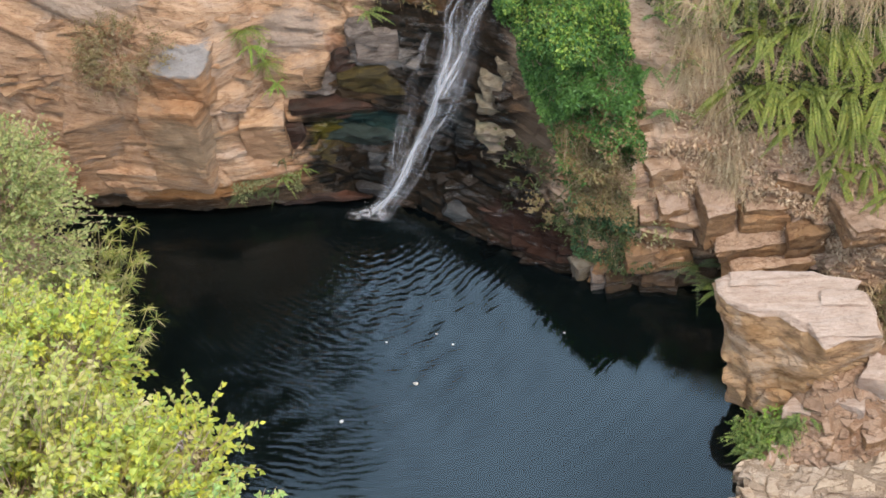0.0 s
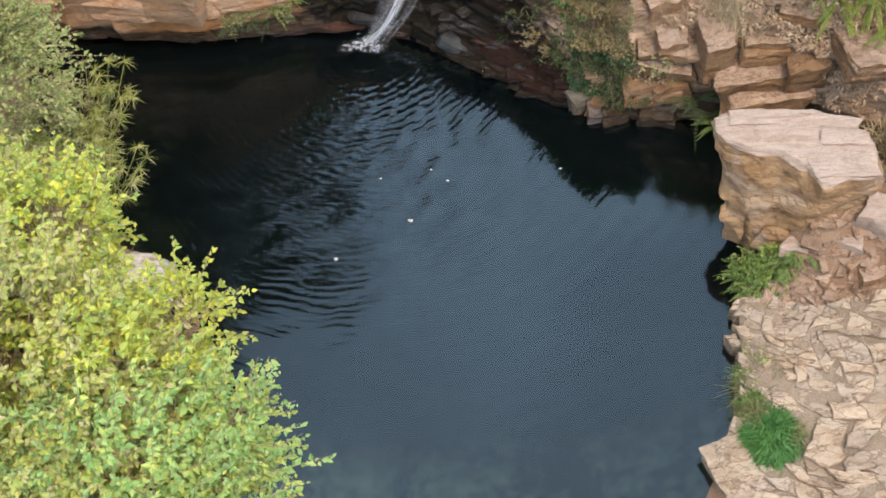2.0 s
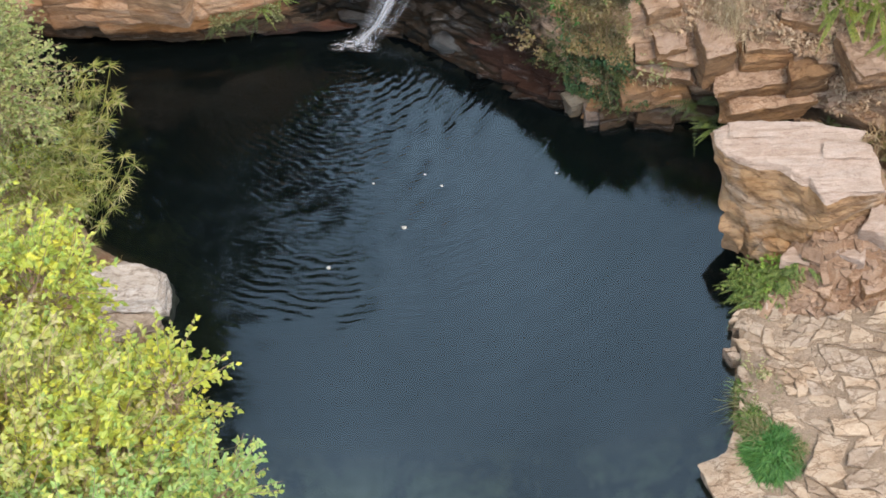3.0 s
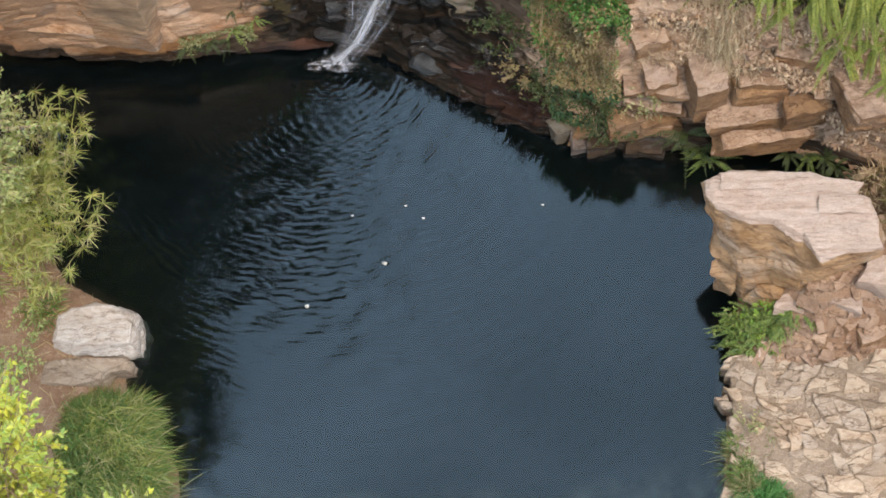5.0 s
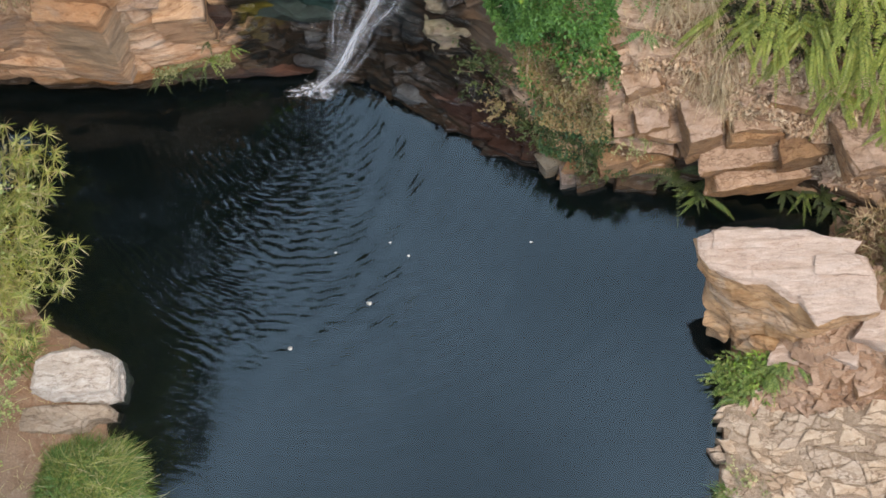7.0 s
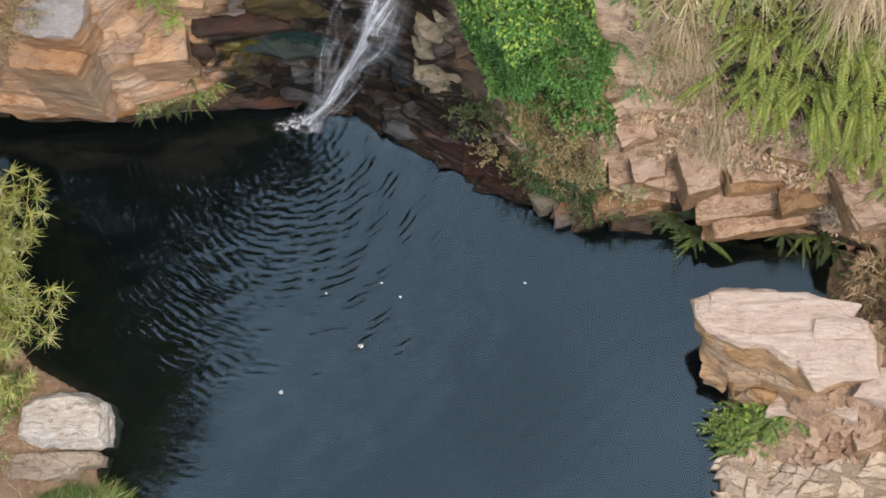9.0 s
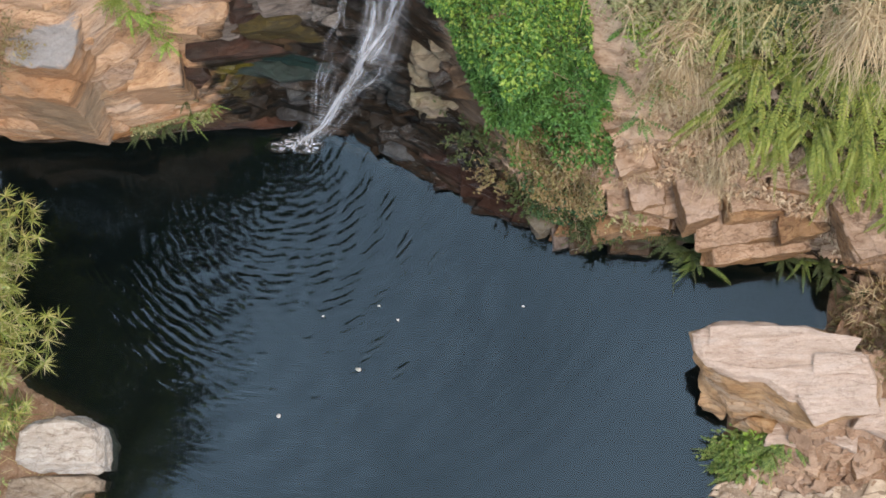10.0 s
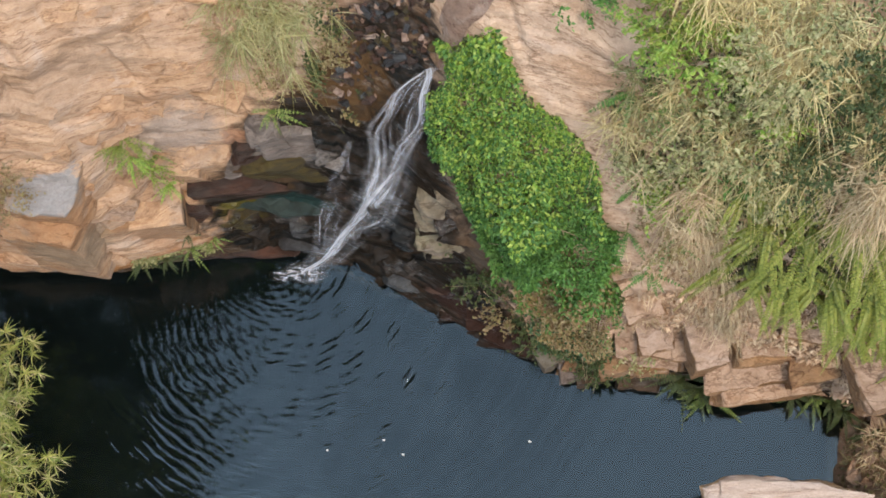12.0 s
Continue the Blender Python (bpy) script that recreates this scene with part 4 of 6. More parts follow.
W_LOW = [(-3.88, 1.22), (-3.86, 1.46), (-3.91, 1.62), (-4.08, 1.71), (-4.3, 1.73), (-4.56, 1.70), (-4.72, 1.62), (-4.76, 1.28), (-4.5, 1.20), (-4.2, 1.18)]
W_TOP = [(-3.91, 1.27), (-3.89, 1.46), (-3.94, 1.60), (-4.10, 1.68), (-4.3, 1.70), (-4.55, 1.67), (-4.69, 1.60), (-4.73, 1.32), (-4.5, 1.27), (-4.2, 1.26)]
white = thing("white_rock", cut_rock("white_rock", [(-0.3, W_LOW), (0.24, W_LOW), (0.36, W_TOP)], [ROCK_WHITE, ROCK_WHITE], 9, 120, 0.03, 0.012, 0.022), "whitish flat-topped rock at the water's edge", "rock")
S_TOP = [(-3.9, 1.1), (-3.98, 1.15), (-4.3, 1.16), (-4.6, 1.16), (-4.85, 1.14), (-4.88, 0.9), (-4.5, 0.86), (-4.2, 0.9), (-4.1, 0.98), (-3.92, 1.0)]
step_rock = thing("flat_rock", cut_rock("flat_rock", [(-0.3, S_TOP), (0.2, S_TOP), (0.26, [(x * 0.97 - 0.13, y * 0.97 + 0.03) for x, y in S_TOP])], [ROCK_SHELF, ROCK_SHELF], 12, 90, 0.03, 0.012, 0.03), "low tan rock slab beside the white rock", "rock")

# big squared blocks standing out of the cliff
for n, (x, y, z, sx, sy, sz, turn) in enumerate([(-3.88, 4.82, 0.60, 0.72, 0.70, 1.55, -14), (-3.68, 4.95, 1.95, 0.62, 0.56, 0.58, -8), (-4.15, 4.89, 0.20, 1.05, 0.66, 0.56, -5), (-4.85, 4.92, 0.5, 0.9, 0.6, 1.5, 6), (-3.02, 4.98, 0.55, 0.5, 0.46, 1.0, 6), (-2.62, 5.32, 1.62, 0.5, 0.4, 0.36, -6)]):
    ob = thing("rock_block", block("rock_block", (sx, sy, sz), 70 + n, [ROCK_BLOCK, ROCK_BLOCK], 0.022, 12), "tall squared block of tan rock jutting from the cliff", "rock", group="blocks of the cliff")
    ob.matrix_world = pose(x, y, z, 0, 2, turn)
BLOCKS = [(-2.35, 5.4, 1.55, 0.5, 0.5, 0.45, 6), (-1.6, 5.5, 1.72, 0.9, 0.5, 0.28, -4), (-2.2, 5.22, 1.12, 1.1, 0.45, 0.2, 3),
          (-1.9, 5.1, 0.45, 0.8, 0.5, 0.3, 4), (-0.95, 4.85, 0.6, 0.5, 0.5, 0.35, -20), (-0.5, 4.7, 1.0, 0.5, 0.6, 0.5, -30), (-0.75, 4.42, -0.1, 0.9, 0.5, 0.28, -24), (-0.1, 4.08, -0.1, 0.8, 0.5, 0.3, -28)]
for n, (x, y, z, sx, sy, sz, turn) in enumerate(BLOCKS):
    ob = thing("rock_block", rock("rock_block", (sx, sy, sz), 80 + n, ROCK_BLOCK, 8, 3, 0.02, 0.12, 0.08), "squared block of orange and grey rock standing out of the cliff", "rock", group="blocks of the cliff")
    ob.matrix_world = pose(x, y, z, 0, 0, turn)

LEDGES = [  # x, y, z of the base's middle; size; turn; material; label
    (-1.42, 5.42, 1.88, 0.66, 0.44, 0.34, -4, LEDGE_GREY, "grey flat ledge beside the fall"), (-1.72, 5.46, 2.05, 0.34, 0.4, 0.3, 8, LEDGE_GREY, "grey flat ledge beside the fall"), (-2.22, 5.38, 1.45, 0.52, 0.4, 0.46, -3, LEDGE_GREY, "grey-brown block beside the fall"), (-2.02, 5.42, 1.78, 0.26, 0.36, 0.26, 14, WET_RED, "reddish block beside the fall"),
    (-1.62, 5.32, 1.46, 0.84, 0.42, 0.32, -2, WET_OLIVE, "dark olive layer of wet rock"), (-2.05, 5.25, 1.08, 1.2, 0.4, 0.32, 2, WET_RED, "dark reddish layer of wet rock"), (-1.92, 5.10, 0.64, 0.86, 0.42, 0.36, -3, WET_TEAL, "teal stained slab of wet rock"),
    (-1.66, 4.98, 0.36, 0.42, 0.36, 0.36, 6, WET_BLACK, "black block of wet rock"), (-2.36, 5.02, 0.36, 0.44, 0.42, 0.42, 4, WET_OLIVE, "yellow-olive mossy block of wet rock"), (-2.70, 5.08, 0.46, 0.28, 0.36, 0.74, -3, WET_RED, "dark reddish block of wet rock"), (-2.5, 4.88, -0.08, 1.1, 0.42, 0.26, -2, WET_RED, "low brown ledge along the waterline"), (-1.75, 4.86, -0.08, 0.6, 0.36, 0.3, -8, WET_BLACK, "low black ledge along the waterline"),
    (-0.54, 5.0, 1.08, 0.44, 0.5, 0.8, -14, WET_BLACK, "blue-black slab of wet rock beside the fall"), (-0.86, 4.82, 0.62, 0.46, 0.42, 0.54, -20, WET_BLACK, "blue-black slab of wet rock beside the fall"), (-0.44, 4.68, 0.86, 0.3, 0.4, 0.3, -22, WET_TEAL, "teal stained slab of wet rock"),
    (-0.78, 4.42, 0.1, 0.6, 0.36, 0.22, -26, WET_BLACK, "low black ledge along the waterline"), (-0.36, 4.28, 0.22, 0.5, 0.36, 0.22, -30, WET_RED, "dark reddish layer of wet rock"), (-0.3, 4.16, -0.05, 0.56, 0.34, 0.2, -28, WET_BLACK, "low black ledge along the waterline"), (0.1, 3.96, -0.05, 0.5, 0.34, 0.3, -32, WET_RED, "low brown ledge along the waterline"),
    (-0.30, 4.56, 0.92, 0.36, 0.44, 0.34, 8, ROCK_GREEN, "grey-green block of a layered pillar"), (-0.27, 4.58, 1.24, 0.42, 0.44, 0.36, -2, ROCK_GREEN, "grey-green block of a layered pillar"), (0.02, 4.6, 1.3, 0.26, 0.4, 0.44, 6, ROCK_GREEN, "grey-green block of a layered pillar"), (-0.20, 4.68, 1.58, 0.46, 0.44, 0.28, 4, ROCK_GREEN, "grey-green block of a layered pillar"), (0.05, 4.68, 1.72, 0.3, 0.42, 0.4, -6, ROCK_GREEN, "grey-green block of a layered pillar"), (-0.14, 4.76, 1.85, 0.44, 0.42, 0.3, -3, ROCK_GREEN, "grey-green block of a layered pillar"), (0.02, 4.84, 2.13, 0.4, 0.42, 0.32, 8, ROCK_GREEN, "grey-green block of a layered pillar"),
]
for n, (x, y, z, sx, sy, sz, turn, mat, lab) in enumerate(LEDGES):
    ob = thing("rock_ledge", rock("rock_ledge", (sx * 1.06, sy * 1.06, sz * 1.06), 170 + n, mat, 16, 4, 0.035, 0.075, 0.05), lab, "rock", group="ledges beside the fall")
    ob.matrix_world = pose(x, y, z, 0, 2, turn)


def stud(surface, wall_ob, n, seed, keep, mats, lo=0.1, hi=0.34, thin=(0.35, 1.0)):
    """Broken blocks of the layers, half sunk in a rock wall."""
    r = np.random.default_rng(seed)
    kinds = [block("stone", (1.0, 0.8, 0.5), seed + q, mats, 0.07) for q in range(14)]
    nx, nz, _ = surface.shape
    made = 0
    while made < n:
        p = surface[r.integers(2, nx - 2), r.integers(2, nz - 2)]
        if not keep(p):
            continue
        w = r.uniform(lo, hi)
        ob = part("stone", kinds[made % 14], wall_ob)
        ob.matrix_local = pose(p[0], p[1] + 0.16 * w, p[2] - 0.22 * w, r.normal(0, 5), r.normal(2, 5), r.normal(0, 16)) @ Matrix.Diagonal((w * r.uniform(0.9, 2.2), w, w * r.uniform(*thin), 1))
        made += 1


WALLS = {ob.name: ob for ob in scene.objects if ob.name.startswith("wall_")}
stud(SLOPE, WALLS["wall_right"], 190, 700, lambda p: 1.25 < p[0] < 4.2 and 0.15 < p[2] < 2.5, [ROCK_SLAB, ROCK_SLAB], 0.05, 0.2, (0.2, 0.6))
stud(SLOPE, WALLS["wall_right"], 90, 720, lambda p: -1.2 < p[0] < 0.9 and -0.1 < p[2] < 2.2, [ROCK_BLOCK, ROCK_BLOCK], 0.08, 0.26, (0.25, 0.8))
stud(CLIFF, WALLS["wall_left"], 120, 740, lambda p: -5.8 < p[0] < -1.6 and 1.2 < p[2] < 5.0, [ROCK_BLOCK, ROCK_BLOCK], 0.07, 0.3, (0.12, 0.5))
stud(CLIFF, WALLS["wall_left"], 16, 760, lambda p: -2.7 < p[0] < -1.3 and 0.05 < p[2] < 3.4, [ROCK_BLOCK, ROCK_BLOCK], 0.14, 0.4)


# ---- foliage ----
def leaves(pos, axis, up, length, width, fold=0.25):
    """Folded diamond leaves: arrays of places, directions, upward sides and sizes. Returns vertices and triangles."""
    n = len(pos)
    axis = axis / (np.linalg.norm(axis, axis=1)[:, None] + 1e-9)
    side = np.cross(axis, up)
    side /= np.linalg.norm(side, axis=1)[:, None] + 1e-9
    nor = np.cross(side, axis)
    L, Wd = np.asarray(length)[:, None], np.asarray(width)[:, None]
    a = pos
    b = pos + axis * L * 0.45 + side * Wd * 0.5 + nor * Wd * fold
    c = pos + axis * L - nor * L * 0.12
    d = pos + axis * L * 0.45 - side * Wd * 0.5 + nor * Wd * fold
    v = np.stack([a, b, c, d], 1).reshape(-1, 3)
    k = np.arange(n)[:, None] * 4
    f = np.concatenate([k + [0, 1, 2], k + [0, 2, 3]])
    return v, f


def joined(groups):
    vs, fs, at = [], [], 0
    for v, f in groups:
        vs.append(v), fs.append(np.asarray(f) + at)
        at += len(v)
    return np.concatenate(vs), np.concatenate(fs)


def unit(n, r):
    v = r.normal(size=(n, 3))
    return v / np.linalg.norm(v, axis=1)[:, None]


def crown_points(r, centre, radii, n, seed, hollow=0.55, lumps=0.35, lump_size=0.7):
    """Places in the uneven outer shell of a crown, in lumps with gaps, and the way out."""
    u = unit(n * 3, r)
    q = u * np.array(radii)
    reach = 1 + lumps * fbm(q + seed * 5.3, lump_size, seed)
    depth = r.uniform(hollow, 1, n * 3) ** 0.6
    p = q * (reach * depth)[:, None]
    gap = fbm(p + seed, lump_size * 0.55, seed + 3)
    keep = np.nonzero(gap + r.uniform(-0.5, 0.5, n * 3) > -0.15)[0][:n]
    return p[keep] + np.array(centre), u[keep]


def sprigs(r, centre, radii, n, seed, stem=0.3, per=9, leaf=0.07, wide=0.6, lumps=0.35, hollow=0.5, lump_size=0.7):
    """Leafy twigs in a crown: each twig bears pairs of leaves along its length."""
    p, u = crown_points(r, centre, radii, n, seed, hollow, lumps, lump_size)
    n = len(p)
    way = u + 0.6 * unit(n, r) + [0, 0, 0.45]
    way /= np.linalg.norm(way, axis=1)[:, None]
    long = stem * r.uniform(0.5, 1.4, n)
    f = np.tile(np.linspace(0.12, 1, per), n)
    i = np.repeat(np.arange(n), per)
    base = p[i] + way[i] * (long[i] * f)[:, None] + [0, 0, -0.12] * (f * f * long[i])[:, None]
    ax = way[i] * 0.5 + unit(n * per, r)
    ax[:, 2] = ax[:, 2] * 0.5 - 0.1
    up = np.tile([0, -0.15, 1.0], (n * per, 1)) + 0.4 * unit(n * per, r)
    L = leaf * r.uniform(0.55, 1.35, n * per) * (1.1 - 0.4 * f)
    stems_a, stems_b = p, p + way * long[:, None]
    return leaves(base, ax, up, L, L * wide), (stems_a, stems_b)


def sticks(a, b, ra, rb, sides=3):
    """Tapered sticks from a to b."""
    n = len(a)
    d = b - a
    d = d / (np.linalg.norm(d, axis=1)[:, None] + 1e-9)
    s = np.cross(d, [0.31, 0.2, 0.93])
    s /= np.linalg.norm(s, axis=1)[:, None] + 1e-9
    t = np.cross(d, s)
    ra, rb = np.broadcast_to(ra, n)[:, None], np.broadcast_to(rb, n)[:, None]
    rows = []
    for k in range(sides):
        w = math.cos(2 * math.pi * k / sides) * s + math.sin(2 * math.pi * k / sides) * t
        rows += [a + w * ra, b + w * rb]
    v = np.stack(rows, 1).reshape(-1, 3)
    k = np.arange(n)[:, None] * sides * 2
    f = np.concatenate([k + [2 * j, (2 * j + 2) % (2 * sides), (2 * j + 3) % (2 * sides), 2 * j + 1] for j in range(sides)])
    return v, f


def blades(r, base, way, length, width, droop=0.5, seg=4):
    """Bent, tapering grass blades."""
    n = len(base)
    way = way / np.linalg.norm(way, axis=1)[:, None]
    side = np.cross(way, unit(n, r))
    side /= np.linalg.norm(side, axis=1)[:, None] + 1e-9
    L, Wd = np.broadcast_to(length, n)[:, None], np.broadcast_to(width, n)[:, None]
    dr = droop * r.uniform(0.4, 1.5, n)[:, None]
    flat = way * [1, 1, 0]
    rows = []
    for k in range(seg + 1):
        f = k / seg
        c = base + way * L * f + (flat * 0.35 - np.array([0, 0, 1.0])) * L * dr * f * f
        w = Wd * (1 - f) ** 0.7 * 0.5 + 0.0008
        rows += [c - side * w, c + side * w]
    v = np.stack(rows, 1).reshape(-1, 3)
    m = 2 * (seg + 1)
    k = np.arange(n)[:, None] * m
    f = np.concatenate([k + [2 * j, 2 * j + 1, 2 * j + 3, 2 * j + 2] for j in range(seg)])
    return v, f


def trunk(points, radii, sides=10, seed=0):
    """A bent tapering trunk or limb along points."""
    rows = []
    for (p, rad) in zip(points, radii):
        for k in range(sides):
            a = 2 * math.pi * k / sides
            rr = rad * (1 + 0.12 * math.sin(3 * a + seed))
            rows.append((p[0] + rr * math.cos(a), p[1] + rr * math.sin(a), p[2]))
    f = []
    for j in range(len(points) - 1):
        for k in range(sides):
            f.append((j * sides + k, j * sides + (k + 1) % sides, (j + 1) * sides + (k + 1) % sides, (j + 1) * sides + k))
    f.append(tuple(range(sides))[::-1])
    f.append(tuple((len(points) - 1) * sides + k for k in range(sides)))
    return np.array(rows), f


def tree(name, root, lobes, leaf_mat, label, seed, leaf=0.07, stem=0.3, wide=0.6, rad=0.14, per=9, twig=0.004):
    """Trunk, limbs to each lobe, twigs and leaves. lobes: centre, radii, number of twigs."""
    r = np.random.default_rng(seed)
    ob = empty(name, root, label, "tree")
    root = np.array(root, float)
    tops = [np.array(lobe[0], float) for lobe in lobes]
    fork = root + (np.mean(tops, 0) - root) * 0.5 + [0.1, 0, 0]
    pts = [root + (fork - root) * f + 0.12 * np.array([math.sin(5 * f + seed), math.cos(4 * f), 0]) * f for f in np.linspace(0, 1, 7)]
    v, f = trunk(pts, np.linspace(rad, rad * 0.65, 7))
    part("trunk", mesh("trunk", v - root, f, BARK, False), ob)
    for c in tops:
        pts = [fork + (c - fork) * q + 0.1 * np.array([math.sin(6 * q), math.cos(5 * q), 0]) * q * (1 - q) * 4 for q in np.linspace(0, 1, 7)]
        v, f = trunk(pts, np.linspace(rad * 0.55, rad * 0.12, 7), 7)
        part("limb", mesh("limb", v - root, f, BARK, False), ob)
    crowns, gs = {}, []
    for k, lobe in enumerate(lobes):
        g, (a, b) = sprigs(r, lobe[0], lobe[1], lobe[2], seed + k, stem, per, leaf, wide)
        crowns.setdefault(lobe[3].name if len(lobe) > 3 else leaf_mat.name, []).append(g)
        gs.append(sticks(a - (b - a) * 0.4, b, twig, twig * 0.4))
    for leaf_name, gl in crowns.items():
        v, f = joined(gl)
        part("crown", mesh("crown", v - root, f, bpy.data.materials[leaf_name]), ob)
    v, f = joined(gs)
    part("twig", mesh("twig", v - root, f, TWIG), ob)
    return ob


tree("yellow_green_tree", (-4.6, -3.2, 1.0), [((-2.75, -3.0, 6.75), (1.15, 1.05, 1.15), 1500, LEAF_MIXED), ((-1.95, -3.5, 6.75), (0.72, 0.85, 0.95), 900, LEAF_BLUISH), ((-2.95, -2.05, 6.3), (0.75, 0.5, 0.75), 620, LEAF_YELLOW), ((-3.3, -1.45, 6.5), (0.62, 0.5, 0.65), 420, LEAF_MIXED), ((-3.55, -0.95, 6.3), (0.5, 0.42, 0.5), 280, LEAF_YELLOW), ((-2.62, -1.38, 6.7), (0.34, 0.28, 0.35), 190, LEAF_YELLOW), ((-2.0, -2.45, 6.65), (0.50, 0.48, 0.75), 520, LEAF_YELLOW),
      ((-1.9, -4.6, 6.6), (1.0, 0.8, 0.95), 600, LEAF_BLUISH), ((-1.72, -2.02, 6.6), (0.15, 0.2, 0.3), 70, LEAF_YELLOW), ((-3.6, -2.6, 6.7), (0.9, 1.1, 1.0), 600, LEAF_MIXED), ((-3.2, -4.1, 6.7), (1.1, 0.9, 1.0), 500, LEAF_MIXED), ((-1.45, -2.85, 6.7), (0.22, 0.35, 0.4), 130, LEAF_BLUISH)],
     LEAF_YELLOW, "broad tree with sunlit yellow-green leaves beside the pool", 21, 0.055, 0.30, 0.62, 0.14, 20, 0.004)
tree("grey_green_tree", (-5.9, 2.6, 1.2), [((-5.15, 2.3, 3.3), (0.9, 0.8, 0.95), 900), ((-5.6, 3.1, 2.9), (0.9, 0.7, 0.8), 600), ((-5.75, 2.9, 4.4), (0.6, 0.6, 0.6), 260), ((-5.45, 1.6, 4.7), (0.6, 0.6, 0.75), 380)],
     LEAF_GREY, "shrubby tree with grey-green leaves on the bank", 33, 0.06, 0.28, 0.6, 0.1)


tree("tall_tree", (-6.9, 2.9, 1.6), [((-6.1, 2.7, 7.2), (0.95, 1.3, 1.5), 420), ((-6.4, 3.9, 7.6), (1.0, 1.0, 1.5), 360), ((-6.9, 1.8, 7.0), (1.0, 1.0, 1.4), 300)],
     LEAF_DARK, "tall dark green tree on the bank, mirrored in the pool", 35, 0.11, 0.4, 0.6, 0.16)
tree("tall_tree", (-5.6, 7.0, 4.6), [((-4.9, 6.4, 8.0), (0.9, 0.9, 1.6), 330), ((-4.3, 6.5, 9.0), (0.6, 0.7, 1.2), 220), ((-5.7, 6.2, 8.4), (1.0, 0.9, 1.6), 340)],
     LEAF_DARK, "tall dark green tree above the cliff, mirrored in the pool", 36, 0.11, 0.4, 0.6, 0.14)


tree("tall_tree", (-8.3, 6.6, 4.6), [((-6.6, 7.2, 7.4), (0.9, 0.8, 1.3), 380), ((-5.9, 6.3, 5.6), (0.7, 0.6, 0.9), 300), ((-7.1, 5.6, 7.6), (1.1, 1.1, 1.7), 400), ((-8.0, 5.2, 7.8), (1.1, 1.1, 1.7), 340), ((-7.6, 4.3, 7.0), (1.0, 1.0, 1.4), 320), ((-6.5, 5.4, 7.0), (0.9, 0.9, 1.3), 320)],
     LEAF_DARK, "tall dark green tree behind the bank, mirrored in the pool", 37, 0.11, 0.4, 0.6, 0.15)


tree("tall_tree", (-6.2, 10.2, 5.6), [((-5.8, 8.5, 8.7), (1.3, 1.2, 1.9), 420), ((-4.7, 8.4, 9.4), (0.9, 0.9, 1.4), 260), ((-7.0, 8.3, 8.5), (1.2, 1.1, 1.8), 360)],
     LEAF_DARK, "tall dark green tree above the cliff, mirrored in the pool", 38, 0.11, 0.4, 0.6, 0.15)


def grass_clump(name, at, radius, height, n, mat, label, seed, droop=0.6, width=0.012, lean=(0, 0, 0), spread=0.8, category="grass", dome=0.0):
    r = np.random.default_rng(seed)
    a, q = r.uniform(0, 2 * math.pi, n), radius * np.sqrt(r.uniform(0, 1, n))
    base = np.stack([q * np.cos(a), q * np.sin(a), dome * (1 - (q / radius) ** 2)], 1)
    base[:, 2] += 0.22 * dome * fbm(base + seed, 0.3, seed)
    way = np.stack([np.cos(a) * q / radius * spread, np.sin(a) * q / radius * spread, np.ones(n)], 1) + 0.55 * r.normal(size=(n, 3)) + np.array(lean)
    v, f = blades(r, base, way, height * r.uniform(0.5, 1.15, n), width * r.uniform(0.6, 1.4, n), droop)
    ob = thing(name, mesh(name, v, f, mat), label, category, kind="stuff")
    ob.location = at
    return ob


def on_ground(x, y, dz=0.0):
    return (x, y, float(ground_height(np.array([x]), np.array([y]))[0]) + dz)


for j, (x, y, rad, dome) in enumerate([(-4.12, 0.42, 0.34, 0.34), (-3.92, 0.2, 0.32, 0.3), (-4.32, 0.22, 0.32, 0.3), (-4.05, 0.0, 0.36, 0.32), (-4.36, 0.5, 0.22, 0.2), (-3.88, 0.5, 0.2, 0.18), (-3.76, -0.12, 0.26, 0.22), (-4.3, -0.15, 0.34, 0.24)]):
    grass_clump("grass_clump", on_ground(x, y, -0.02), rad, 0.2, 1500, GRASS, "dense tuft of soft green grass on the bank", 510 + j, 1.4, 0.009, dome=dome)
    grass_clump("grass_clump", on_ground(x, y, 0.0), rad, 0.24, 420, SEDGE, "yellowish grass blades over the green tufts", 530 + j, 1.3, 0.007, dome=dome)
grass_clump("grass_clump", on_ground(2.42, -0.6, 0.0), 0.3, 0.16, 4200, GRASS_BRIGHT, "bright green grass tuft between shelf rocks", 52, 1.0, 0.009, dome=0.2)
grass_clump("grass_clump", on_ground(-4.95, 1.75, -0.02), 0.2, 0.25, 300, GRASS, "small green grass tuft on the bank", 53, 0.6)
grass_clump("grass_clump", on_ground(2.35, -0.1, -0.02), 0.22, 0.28, 300, MIXED_GRASS, "half-dry grass tuft at the shelf's edge", 54, 0.6)
grass_clump("grass_clump", on_ground(-3.95, -0.5, -0.02), 0.5, 0.5, 700, MIXED_GRASS, "half-dry grass on the bank", 55, 0.7)


for j, (x, y) in enumerate([(2.22, -0.25), (2.28, -0.42), (2.2, 0.05), (2.6, -0.62)]):
    grass_clump("grass_clump", on_ground(x, y, 0.05), 0.13, 0.14, 350, MIXED_GRASS if j % 2 else GRASS, "small grass tuft in the shelf's edge", 90 + j, 1.0, 0.007, dome=0.12)


